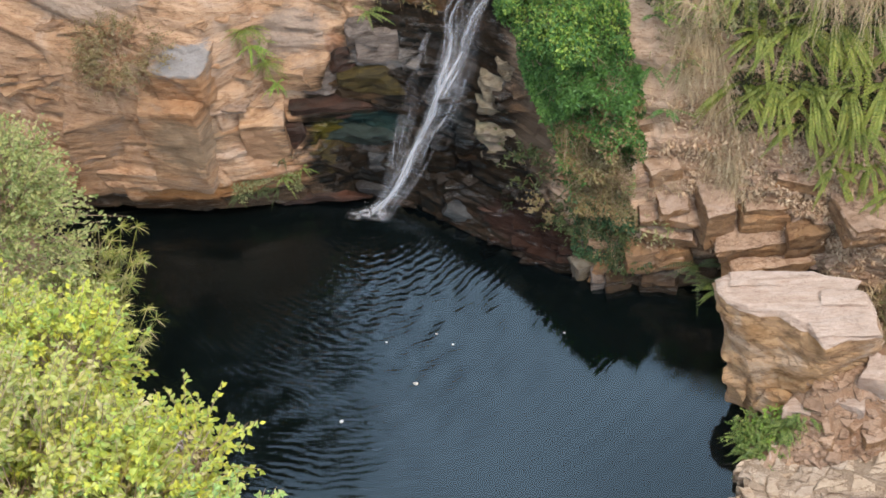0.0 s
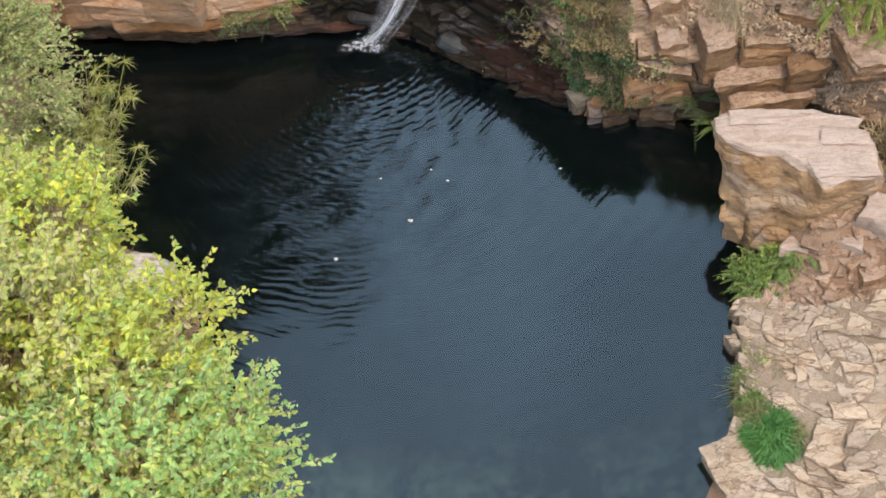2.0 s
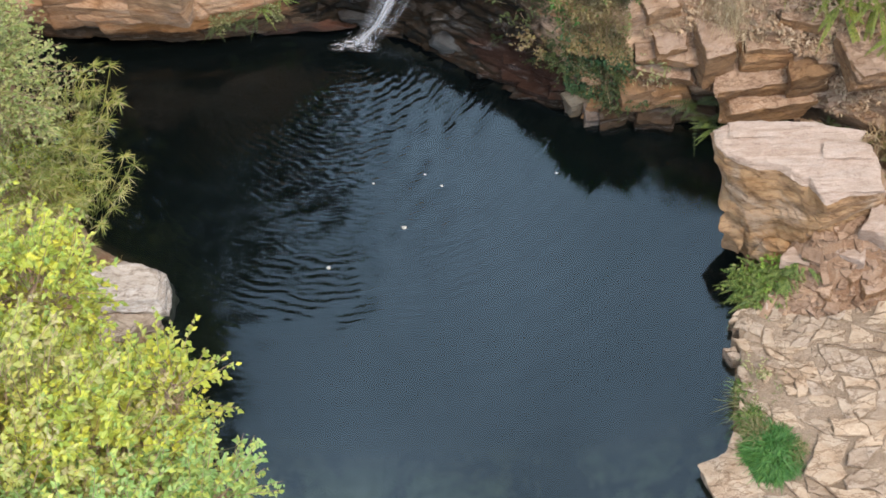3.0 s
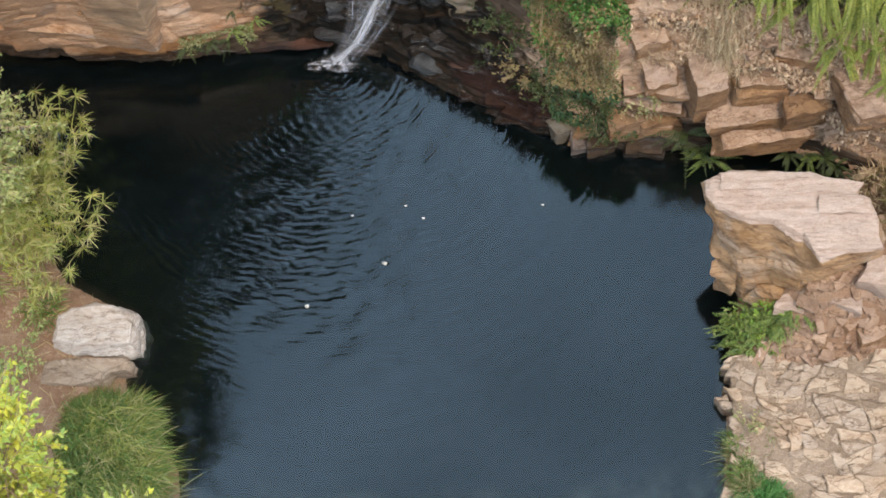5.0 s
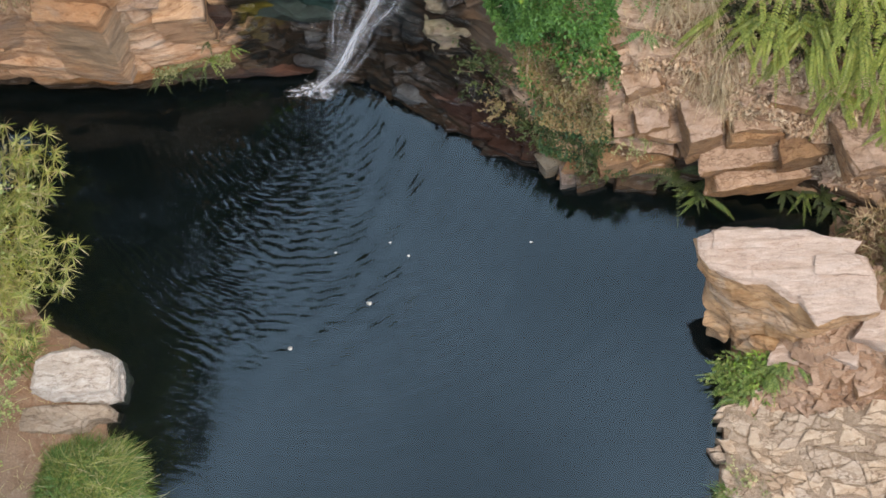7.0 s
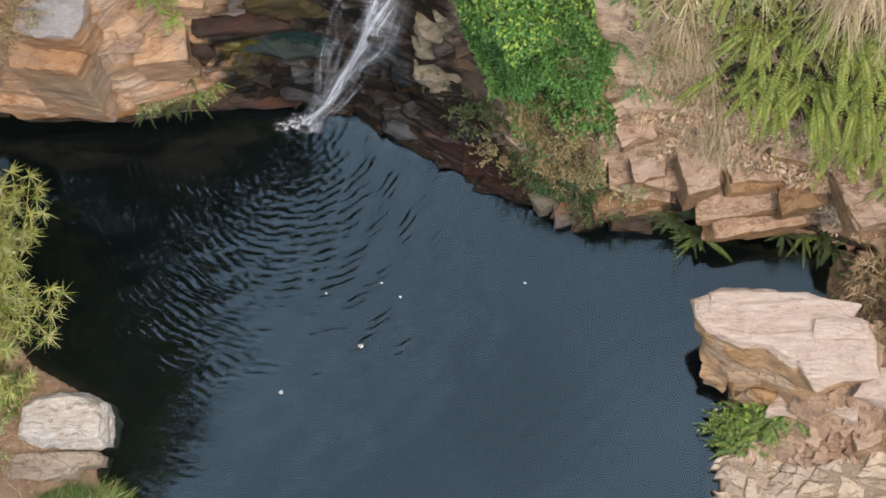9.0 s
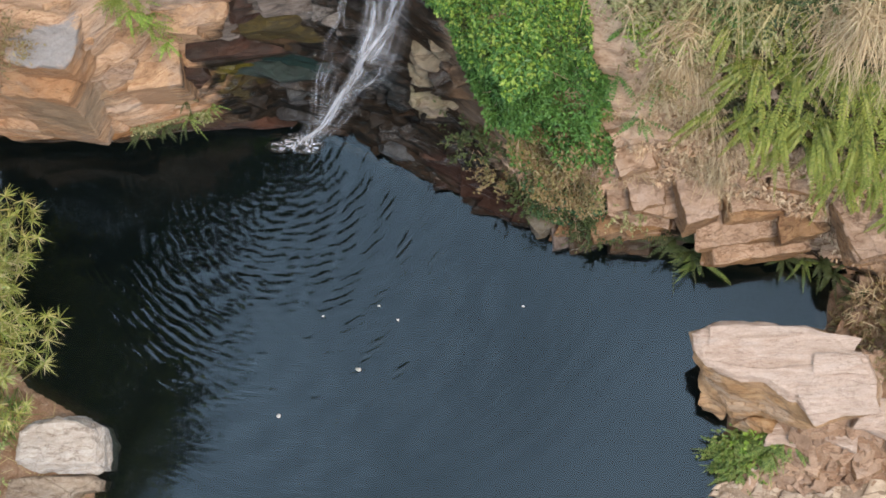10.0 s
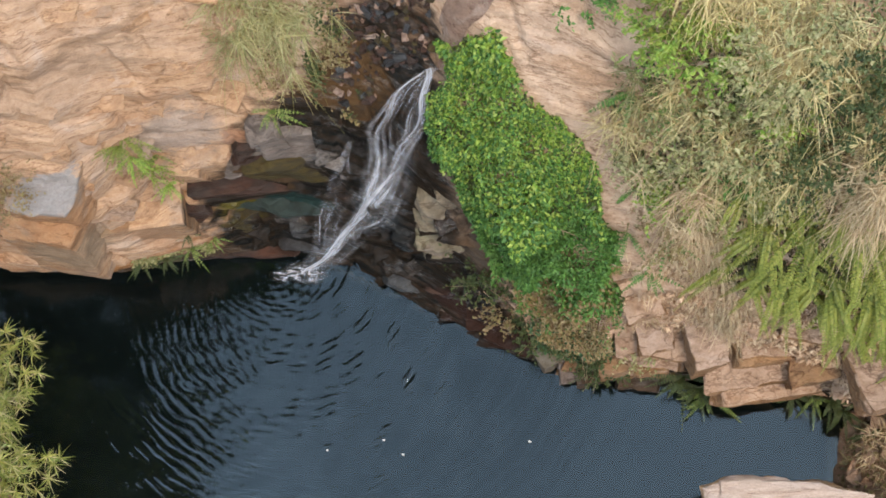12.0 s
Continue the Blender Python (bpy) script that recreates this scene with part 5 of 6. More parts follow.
grass_clump("grass_clump", on_ground(3.7, 2.45, -0.02), 0.26, 0.16, 260, STRAW_PINK, "dry grass behind the boulder", 95, 0.9, 0.008, dome=0.1)
grass_clump("grass_clump", on_ground(3.95, 2.15, -0.02), 0.2, 0.16, 200, MIXED_GRASS, "half-dry grass behind the boulder", 96, 0.9, 0.008, dome=0.1)


def sedge(at, n, seed, lean=(0.4, 0, 0)):
    """Umbrella sedge: thin stems, each with a whorl of narrow leaves on top."""
    r = np.random.default_rng(seed)
    ob = empty("umbrella_sedge", at, "umbrella sedge with star-shaped leaf whorls at the water", "plant", "sedges")
    a = r.uniform(0, 2 * math.pi, n)
    q = 0.3 * np.sqrt(r.uniform(0, 1, n))
    base = np.stack([q * np.cos(a), q * np.sin(a), 0 * a], 1)
    top = base * 1.7 + np.stack([0.15 * r.normal(size=n), 0.15 * r.normal(size=n), r.uniform(0.55, 1.15, n)], 1) + np.array(lean) * r.uniform(0.1, 1, n)[:, None]
    v, f = sticks(base, top, 0.006, 0.004)
    part("stem", mesh("stem", v, f, SEDGE), ob)
    gs = []
    for k in range(n):
        m = 24
        b = r.uniform(0, 2 * math.pi, m)
        way = np.stack([np.cos(b), np.sin(b), r.uniform(0.0, 0.5, m)], 1) + [0.15, -0.1, 0]
        gs.append(blades(r, np.tile(top[k], (m, 1)), way, r.uniform(0.07, 0.14, m), 0.012, 0.55, 3))
    part("foliage", mesh("foliage", *joined(gs), SEDGE), ob)
    return ob


for k, (x, y, n, lean) in enumerate([(-5.2, 3.15, 30, (0.32, 0.1, 0)), (-5.0, 2.6, 38, (0.34, 0, 0)), (-5.05, 2.2, 32, (0.22, -0.1, 0)), (-5.5, 2.8, 26, (0.2, 0, 0)), (-5.3, 3.6, 18, (0.35, 0.1, 0))]):
    sedge((x, y, on_ground(x, y)[2]), int(n * 1.6), 60 + k, lean)


def slope_at(x, z, surface=None):
    """The rock wall's place at x and height z."""
    S = SLOPE if surface is None else surface
    i = int(np.argmin(np.abs(S[:, 0, 0] - x)))
    j = int(np.argmin(np.abs(S[i, :, 2] - z)))
    return S[i, j]


def scatter(S, n, r, keep):
    """Random places on a rock wall where keep(points) is true, with the way out."""
    nx, nz, _ = S.shape
    out_p, out_n = [], []
    got = 0
    while got < n:
        i, j = r.integers(0, nx - 2, 20000), r.integers(0, nz - 2, 20000)
        u, v = r.uniform(0, 1, (2, 20000, 1))
        p = S[i, j] * (1 - u) * (1 - v) + S[i + 1, j] * u * (1 - v) + S[i, j + 1] * (1 - u) * v + S[i + 1, j + 1] * u * v
        k = keep(p, r)
        out_p.append(p[k])
        got += int(k.sum())
    p = np.concatenate(out_p)[:n]
    return p


def band(z, heights, values):
    return np.interp(z, heights, values)


# ---- the green vine beside the fall ----
def in_vine(p, r):
    z, w = p[:, 2], 0.15 * fbm(p, 0.5, 71)
    lo = band(z, [0.3, 0.8, 1.5, 2.0, 2.3, 2.8, 3.3, 3.6, 4.0], [0.5, 0.48, 0.44, 0.32, 0.14, 0.0, -0.06, 0.0, 0.4])
    hi = band(z, [0.3, 1.1, 2.0, 2.9, 3.25, 3.45, 3.7, 4.0], [1.12, 1.22, 1.34, 1.34, 1.25, 0.88, 0.66, 0.5])
    thin = smooth(z, 0.2, 1.1) * 0.75 + 0.25
    return (p[:, 1] + w < 5.72) & (p[:, 0] + w > lo) & (p[:, 0] + w < hi) & (r.uniform(0, 1, len(p)) < thin) & (fbm(p, 0.5, 77) + r.uniform(-0.5, 0.5, len(p)) > -0.45 - 0.6 * smooth(z, 2.6, 3.1))


r = np.random.default_rng(70)
pv = scatter(SLOPE, 80000, r, in_vine)
bulge = 0.04 + 0.27 * np.clip(fbm(pv, 0.5, 72) + 0.45 + 0.95 * fbm(pv, 0.19, 74), 0, 1.5) * smooth(pv[:, 2], 0.3, 1.5)
out = np.array([0.05, -0.86, 0.5])
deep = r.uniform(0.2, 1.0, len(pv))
pos = pv + out * (bulge * deep)[:, None]
ax = unit(len(pv), r) + [0, -0.5, -0.25]
L = 0.030 * r.uniform(0.5, 1.7, len(pv)) * (1 + 0.5 * np.clip(fbm(pv, 0.3, 78), -0.6, 1))
vine = empty("climbing_vine", (0.7, 3.7, 1.2), "bright green leafy vine hanging over the rock", "vine")
base = np.array([0.7, 3.7, 1.2])
dead = (fbm(pos, 0.5, 75) + r.uniform(-0.7, 0.7, len(pos)) > 0.55 - 0.5 * smooth(2.2 - pos[:, 2], 0.0, 0.6)) & (pos[:, 2] < 2.5)
dead |= (np.linalg.norm((pos - [0.88, 3.85, 1.65]) / [0.32, 0.6, 0.55], axis=1) + 0.4 * fbm(pos, 0.2, 83) < 1) & (r.uniform(0, 1, len(pos)) < 0.72)
young = ~dead & (r.uniform(0, 1, len(pos)) < 0.55 * smooth(pos[:, 2], 2.7, 3.5))
# leaves deep in the vine take the dark green, painting the shade inside it
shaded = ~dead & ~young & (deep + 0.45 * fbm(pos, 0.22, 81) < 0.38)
blue = ~dead & ~young & ~shaded & (pos[:, 2] + 0.5 * fbm(pos, 0.5, 79) < 1.35)
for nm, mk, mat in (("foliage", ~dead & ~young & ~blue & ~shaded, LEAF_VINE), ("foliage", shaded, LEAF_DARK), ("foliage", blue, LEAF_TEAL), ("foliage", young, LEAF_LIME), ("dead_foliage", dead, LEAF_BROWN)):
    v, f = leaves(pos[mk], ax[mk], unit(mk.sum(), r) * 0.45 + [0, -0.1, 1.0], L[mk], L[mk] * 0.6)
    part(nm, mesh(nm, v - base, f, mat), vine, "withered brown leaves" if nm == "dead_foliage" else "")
a = scatter(SLOPE, 120, r, in_vine) + out * 0.1
v, f = sticks(a, a + np.stack([r.normal(0, 0.08, 120), r.normal(-0.03, 0.05, 120), -r.uniform(0.15, 0.4, 120)], 1), 0.004, 0.002)
part("stem", mesh("stem", v - base, f, TWIG), vine)


# ---- ferns ----
def fern(at, n, seed, length=0.75, hang=(0, -0.75, 0.25), mat=None, label="sword fern with long hanging fronds on the slope", spread=0.9, pairs=48, group="ferns", droop=0.9):
    r = np.random.default_rng(seed)
    ob = empty("fern", at, label, "fern", group)
    for k in range(n):
        way = np.array(hang) + spread * r.normal(size=3) * [1, 0.5, 0.35]
        way /= np.linalg.norm(way)
        Lf = length * r.uniform(0.65, 1.2)
        f = np.linspace(0, 1, pairs)
        c = way * (Lf * f)[:, None] + np.array([0, 0, -1.0]) * (Lf * droop * 0.6 * f ** 2)[:, None]
        tan = np.gradient(c, axis=0)
        tan /= np.linalg.norm(tan, axis=1)[:, None]
        side = np.cross(tan, [0, 0, 1.0] + 0.25 * r.normal(size=3))
        side /= np.linalg.norm(side, axis=1)[:, None] + 1e-9
        wl = 0.05 * (length / 0.75) ** 0.7 * np.sin(np.pi * np.clip(0.12 + 0.86 * f, 0, 1)) ** 0.6
        up = np.cross(side, tan)
        up = np.where(up[:, 2:] < 0, -up, up)
        gs = []
        for sgn in (1, -1):
            gs.append(leaves(c, side * sgn + tan * 0.75 - [0, 0, 0.2], up, wl, wl * 0.34 + 0.005, 0.1))
        gs.append(leaves(c[:-1], np.diff(c, axis=0), up[:-1], np.linalg.norm(np.diff(c, axis=0), axis=1) * 1.1, np.full(pairs - 1, 0.008)))
        v, fc = joined(gs)
        part("frond", mesh("frond", v, fc, mat or LEAF_FERN), ob)
    return ob


r = np.random.default_rng(90)
k = 0
for x, z, n, L in [(2.35, 2.7, 12, 0.7), (2.7, 2.75, 14, 0.8), (3.05, 2.7, 14, 0.8), (3.4, 2.7, 14, 0.85), (3.75, 2.8, 14, 0.85), (2.55, 3.25, 12, 0.75), (2.9, 3.3, 14, 0.85), (3.25, 3.4, 14, 0.85), (3.6, 3.4, 14, 0.85), (4.0, 3.2, 12, 0.85),
                   (2.75, 3.9, 12, 0.8), (3.15, 4.0, 12, 0.85), (3.55, 4.0, 12, 0.85), (3.0, 2.3, 10, 0.7), (3.5, 2.3, 10, 0.75), (2.45, 3.75, 10, 0.7), (4.1, 3.9, 10, 0.8), (4.3, 2.6, 10, 0.8), (3.3, 1.75, 9, 0.6), (3.65, 1.9, 10, 0.65), (3.95, 1.7, 9, 0.65)]:
    p = slope_at(x, z)
    fern((p[0], p[1] + 0.02, p[2]), int(n * 1.15), 100 + k, L * 0.86, (0, -0.75, 0.3), spread=0.95, pairs=36)
    k += 1
for x, z, n, L in [(1.45, 2.7, 7, 0.34), (1.6, 2.35, 7, 0.32), (1.5, 3.2, 8, 0.36), (1.75, 2.9, 7, 0.34), (1.9, 3.5, 8, 0.4), (1.55, 3.9, 9, 0.45), (2.0, 4.1, 9, 0.45)]:
    p = slope_at(x, z)
    fern((p[0], p[1], p[2]), n, 100 + k, L, (0, -0.6, 0.7), LEAF_VINE, "small light green fern on the rocky slope", 0.8, 11, "small ferns", 0.6)
    k += 1
LOW = [(3.55, 2.62, 0.3, 9, 0.3, LEAF_DARK), (3.35, 2.85, 0.25, 9, 0.3, LEAF_DARK), (3.85, 2.35, 0.45, 9, 0.3, LEAF_HERB), (3.1, 3.0, 0.15, 9, 0.3, LEAF_HERB), (2.1, 3.05, 0.15, 10, 0.36, LEAF_HERB), (1.88, 3.22, 0.42, 9, 0.42, LEAF_DARK), (2.42, 1.3, 0.3, 26, 0.36, LEAF_HERB), (2.35, 1.02, 0.2, 24, 0.36, LEAF_HERB), (2.62, 1.2, 0.4, 26, 0.36, LEAF_HERB), (2.3, 1.2, 0.2, 22, 0.34, LEAF_HERB), (2.75, 1.3, 0.5, 20, 0.34, LEAF_HERB), (2.85, 1.25, 0.55, 14, 0.34, LEAF_HERB), (2.5, 1.1, 0.3, 16, 0.36, LEAF_HERB), (2.9, 3.02, 0.2, 8, 0.28, LEAF_DARK), (3.25, 2.95, 0.25, 7, 0.3, LEAF_DARK), (2.02, 3.12, 0.25, 8, 0.36, LEAF_DARK)]
for x, y, z, n, L, mat in LOW:
    fern((x, y, z), int(n * 1.5), 100 + k, L, (0, -0.3, 0.75), mat, "small green fern at the foot of the rocks", 0.9, 16, "small ferns", 0.8)
    k += 1
for x, z, n, L, mat in [(-2.9, 0.55, 7, 0.25, LEAF_HERB), (-3.2, 0.42, 9, 0.25, LEAF_DARK), (-3.45, 0.36, 9, 0.24, LEAF_DARK), (-3.0, 0.35, 8, 0.24, LEAF_DARK), (-2.85, 0.8, 6, 0.22, LEAF_DARK), (-1.62, 2.4, 10, 0.3, LEAF_HERB), (-2.85, 2.25, 8, 0.3, LEAF_HERB), (-2.8, 2.0, 8, 0.26, LEAF_HERB), (-2.6, 1.85, 6, 0.22, LEAF_FERN), (-2.95, 2.5, 7, 0.3, LEAF_FERN)]:
    p = slope_at(x, z, CLIFF)
    fern((p[0], p[1] - 0.02, p[2]), n, 100 + k, L, (0, -0.6, 0.6), mat, "small green fern in a crack of the cliff", 0.8, 10, "small ferns", 0.8)
    k += 1


for x, y, z, n, L, mat in [(-2.92, 5.2, 2.35, 16, 0.27, LEAF_LIME), (-2.8, 5.15, 2.1, 14, 0.24, LEAF_FERN), (-2.98, 5.25, 2.55, 14, 0.26, LEAF_FERN), (-2.72, 5.05, 1.85, 12, 0.22, LEAF_LIME), (-2.66, 4.78, 0.62, 12, 0.2, LEAF_HERB)]:
    fern((x, y, z), n, 100 + k, L, (0, -0.6, 0.5), mat, "yellow-green plant in a crack of the cliff", 0.9, 10, "small ferns", 0.8)
    k += 1


# ---- grasses of the slope ----
def slope_grass(name, keep, n, length, mat, label, seed, way, droop, width=0.012, surface=None, jitter=0.45):
    r = np.random.default_rng(seed)
    p = scatter(SLOPE if surface is None else surface, n, r, keep)
    w = np.array(way) + jitter * r.normal(size=(n, 3))
    v, f = blades(r, p, w, length * r.uniform(0.45, 1.25, n), width * r.uniform(0.6, 1.4, n), droop)
    return thing(name, mesh(name, v, f, mat), label, "grass", kind="stuff")


def clumpy(p, r, scale, seed, cut):
    return fbm(p, scale, seed) + r.uniform(-0.3, 0.3, len(p)) > cut


slope_grass("dry_grass", lambda p, r: (p[:, 0] > 1.75) & (p[:, 0] < 2.2) & (p[:, 2] > 2.5) & (p[:, 2] < 3.6) & clumpy(p, r, 0.4, 5, -0.3), 2600, 0.24, STRAW_PINK, "dry straw grass hanging down the slope", 81, (0.05, -0.5, 0.1), 1.3, 0.0045, None, 1.3)
slope_grass("dry_grass", lambda p, r: (p[:, 0] > 2.0) & (p[:, 0] < 2.42) & (p[:, 2] > 1.55) & (p[:, 2] < 2.5) & clumpy(p, r, 0.3, 25, -0.1), 1300, 0.22, STRAW_PINK, "curtain of dry straw hanging over the slabs", 86, (0.05, -0.4, 0.0), 1.3, 0.004, None, 1.2)
slope_grass("slope_grass", lambda p, r: (p[:, 0] > 1.4) & (p[:, 2] > 2.9) & (p[:, 1] < 6.5) & clumpy(p, r, 0.5, 6, 0.15), 2000, 0.18, MIXED_GRASS, "half-dry tangled grass on the slope", 82, (0, -0.6, 0.6), 0.6, 0.011)
slope_grass("green_grass", lambda p, r: (p[:, 0] > 1.5) & (p[:, 2] > 3.2) & (p[:, 1] < 6.5) & clumpy(p, r, 0.45, 9, 0.22), 2200, 0.24, GRASS, "green grass among dry stalks on the slope", 83, (0, -0.5, 0.7), 0.6, 0.012)
slope_grass("cliff_grass", lambda p, r: (p[:, 0] > -1.95) & (p[:, 0] < -1.1) & (p[:, 2] > 2.95) & (p[:, 2] < 3.4), 500, 0.26, STRAW_GREEN, "tuft of half-dry grass at the cliff's top", 84, (0.05, -0.4, 0.5), 1.3, 0.0055, CLIFF, 1.1)
slope_grass("litter_grass", lambda p, r: (p[:, 0] > 1.2) & (p[:, 2] > 1.3) & (p[:, 2] < 2.6) & clumpy(p, r, 0.3, 19, 0.0), 2600, 0.13, STRAW_PINK, "scattered dry straw on the rocks", 85, (0.3, -0.6, 0.1), 0.4, 0.006, None, 0.8)


def cane_clump(at, n, seed, height, lean, label="tall clump of dry straw-coloured cane grass", mat=None):
    r = np.random.default_rng(seed)
    ob = empty("cane_grass", at, label, "grass", "cane grass")
    base = 0.15 * r.normal(size=(n, 3)) * [1, 1, 0.1]
    way = np.array(lean) + 0.42 * r.normal(size=(n, 3))
    v, f = blades(r, base[:n // 3], way[:n // 3], height * r.uniform(0.6, 1.1, n // 3), 0.005, 0.9, 6)
    part("stalk", mesh("stalk", v, f, mat or STRAW), ob)
    m = n * 22
    i = r.integers(0, n, m)
    w = way[i] / np.linalg.norm(way[i], axis=1)[:, None]
    b = base[i] + w * (height * r.uniform(0.0, 0.75, m))[:, None] * 0.7
    v, f = blades(r, b, w * 0.7 + 0.75 * unit(m, r), r.uniform(0.10, 0.34, m), 0.0048, 1.4, 5)
    part("blade", mesh("blade", v, f, mat or STRAW), ob)
    return ob


for j, (x, z, n, h, lean, mat) in enumerate([(2.95, 5.05, 60, 0.65, (-0.3, -0.6, 0.5), STRAW), (2.75, 5.0, 40, 0.55, (-0.2, -0.6, 0.5), STRAW), (3.5, 4.75, 50, 0.6, (-0.7, -0.3, 0.5), STRAW), (3.45, 4.2, 70, 0.75, (-0.5, -0.55, 0.3), STRAW_PINK), (3.3, 3.9, 18, 0.6, (-0.4, -0.7, 0.2), STRAW_PINK), (3.7, 3.9, 22, 0.65, (-0.4, -0.6, 0.3), STRAW_PINK),
                                             (2.3, 5.0, 36, 0.45, (-0.1, -0.5, 0.6), STRAW), (1.75, 4.15, 9, 0.3, (-0.2, -0.5, 0.6), MIXED_GRASS), (2.45, 4.1, 36, 0.45, (-0.2, -0.5, 0.6), STRAW), (2.75, 4.4, 14, 0.45, (-0.4, -0.5, 0.5), STRAW), (2.1, 4.25, 18, 0.4, (-0.4, -0.4, 0.5), STRAW), (2.05, 3.6, 20, 0.4, (-0.3, -0.5, 0.4), STRAW_PINK), (1.55, 3.85, 16, 0.36, (-0.4, -0.5, 0.4), STRAW), (2.0, 5.0, 22, 0.45, (-0.1, -0.5, 0.6), MIXED_GRASS)]):
    p = slope_at(x, z)
    p = p + np.array([0, -0.1, 0.12]) * (mat is STRAW_PINK)
    cane_clump(tuple(p), n, 200 + j, h, lean, "drooping tuft of dry straw-coloured grass on the slope", mat)
for j, (x, z, n, h, lean) in enumerate([(-1.8, 3.35, 18, 0.34, (-0.1, -0.4, 0.5)), (-1.45, 3.35, 20, 0.36, (0.1, -0.4, 0.5)), (-1.6, 3.1, 16, 0.3, (0, -0.5, 0.4)), (-1.2, 3.3, 14, 0.3, (0.2, -0.4, 0.5))]):
    p = slope_at(x, z, CLIFF)
    cane_clump(tuple(p), n, 220 + j, h, lean, "half-dry curly grass tuft at the cliff's top", STRAW_GREEN)


r = np.random.default_rng(870)
n = 11000
pl = scatter(SLOPE, n, r, lambda p, r: (p[:, 0] > 1.35) & (p[:, 0] < 4.4) & (p[:, 2] > 0.5) & (p[:, 2] < 2.5) & clumpy(p, r, 0.35, 27, 0.05 - 0.7 * ((p[:, 0] > 2.7) & (p[:, 2] > 0.8))))
pl = pl + np.array([0, -0.5, 0.6]) * r.uniform(0.0, 0.09, n)[:, None]
Ll = 0.05 * r.uniform(0.5, 1.5, n)
v, f = leaves(pl, unit(n, r) + [0, -0.3, -0.2], unit(n, r), Ll, Ll * 0.5, 0.4)
thing("leaf_litter", mesh("leaf_litter", v, f, LITTER), "curled pinkish-brown dead leaves lying on the rocks", "leaf litter", kind="stuff")


n = 2600
lx, ly = r.uniform(3.2, 4.6, n), r.uniform(1.7, 3.1, n)
ok = shore(np.stack([lx, ly], 1)) < -0.03
lx, ly = lx[ok], ly[ok]
pl = np.stack([lx, ly, ground_height(lx, ly) + r.uniform(0.0, 0.04, len(lx))], 1)
Ll = 0.05 * r.uniform(0.5, 1.5, len(lx))
v, f = leaves(pl, unit(len(lx), r) * [1, 1, 0.3], unit(len(lx), r) * 0.5 + [0, 0, 1], Ll, Ll * 0.5, 0.3)
thing("leaf_litter", mesh("leaf_litter", v, f, LEAF_BROWN), "brown dead leaves on the bank behind the boulder", "leaf litter", kind="stuff")


# low undergrowth that covers the upper slope
def over_slope(p, r):
    return (p[:, 0] > 1.45 + 0.25 * fbm(p, 0.6, 31)) & (p[:, 2] > 2.75) & (p[:, 1] < 6.6) & (p[:, 0] < 4.6)


r = np.random.default_rng(880)
for nm, mat, n, cut, seed_, lab in (("undergrowth", LEAF_OLIVE, 15000, -0.15, 41, "grey-green low undergrowth covering the slope"), ("dark_undergrowth", LEAF_DARK, 8000, 0.0, 43, "dark green low undergrowth in the slope's hollows")):
    pu = scatter(SLOPE, n, r, lambda p, r: over_slope(p, r) & (p[:, 2] > 3.2) & clumpy(p, r, 0.55, seed_, cut))
    pu = pu + np.array([0, -0.5, 0.8]) * (r.uniform(0.0, 0.2, n) * (0.5 + 0.5 * fbm(pu, 0.4, seed_ + 1)))[:, None]
    Lu = 0.04 * r.uniform(0.6, 1.6, n)
    v, f = leaves(pu, unit(n, r) + [0, -0.3, 0.2], unit(n, r) * 0.6 + [0, -0.3, 1.0], Lu, Lu * 0.45)
    thing(nm, mesh(nm, v, f, mat), lab, "undergrowth", kind="stuff")
# dark leaves added behind the fronds to paint the shaded gaps
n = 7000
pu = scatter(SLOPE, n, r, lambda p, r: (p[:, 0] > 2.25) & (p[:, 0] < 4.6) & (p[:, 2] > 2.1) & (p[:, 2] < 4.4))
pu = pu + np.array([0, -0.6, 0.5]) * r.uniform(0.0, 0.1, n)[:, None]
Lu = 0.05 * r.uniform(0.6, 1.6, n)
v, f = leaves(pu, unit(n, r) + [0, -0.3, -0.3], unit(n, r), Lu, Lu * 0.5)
thing("fern_litter", mesh("fern_litter", v, f, LEAF_SHADE), "dark brown-green leaves added under the fronds as shade", "undergrowth", kind="stuff")


def bush(name, at, radii, n, mat, label, seed, leaf=0.045, stem=0.16):
    r = np.random.default_rng(seed)
    g, (a, b) = sprigs(r, (0, 0, radii[2] * 0.6), radii, n, seed, stem, 8, leaf, 0.55, 0.4, 0.3, 0.4)
    ob = empty(name, at, label, "bush", "bushes")
    part("foliage", mesh("foliage", *g, mat), ob)
    part("twig", mesh("twig", *sticks((a * 0.6)[::3], b[::3], 0.0025, 0.0015), TWIG), ob)
    return ob


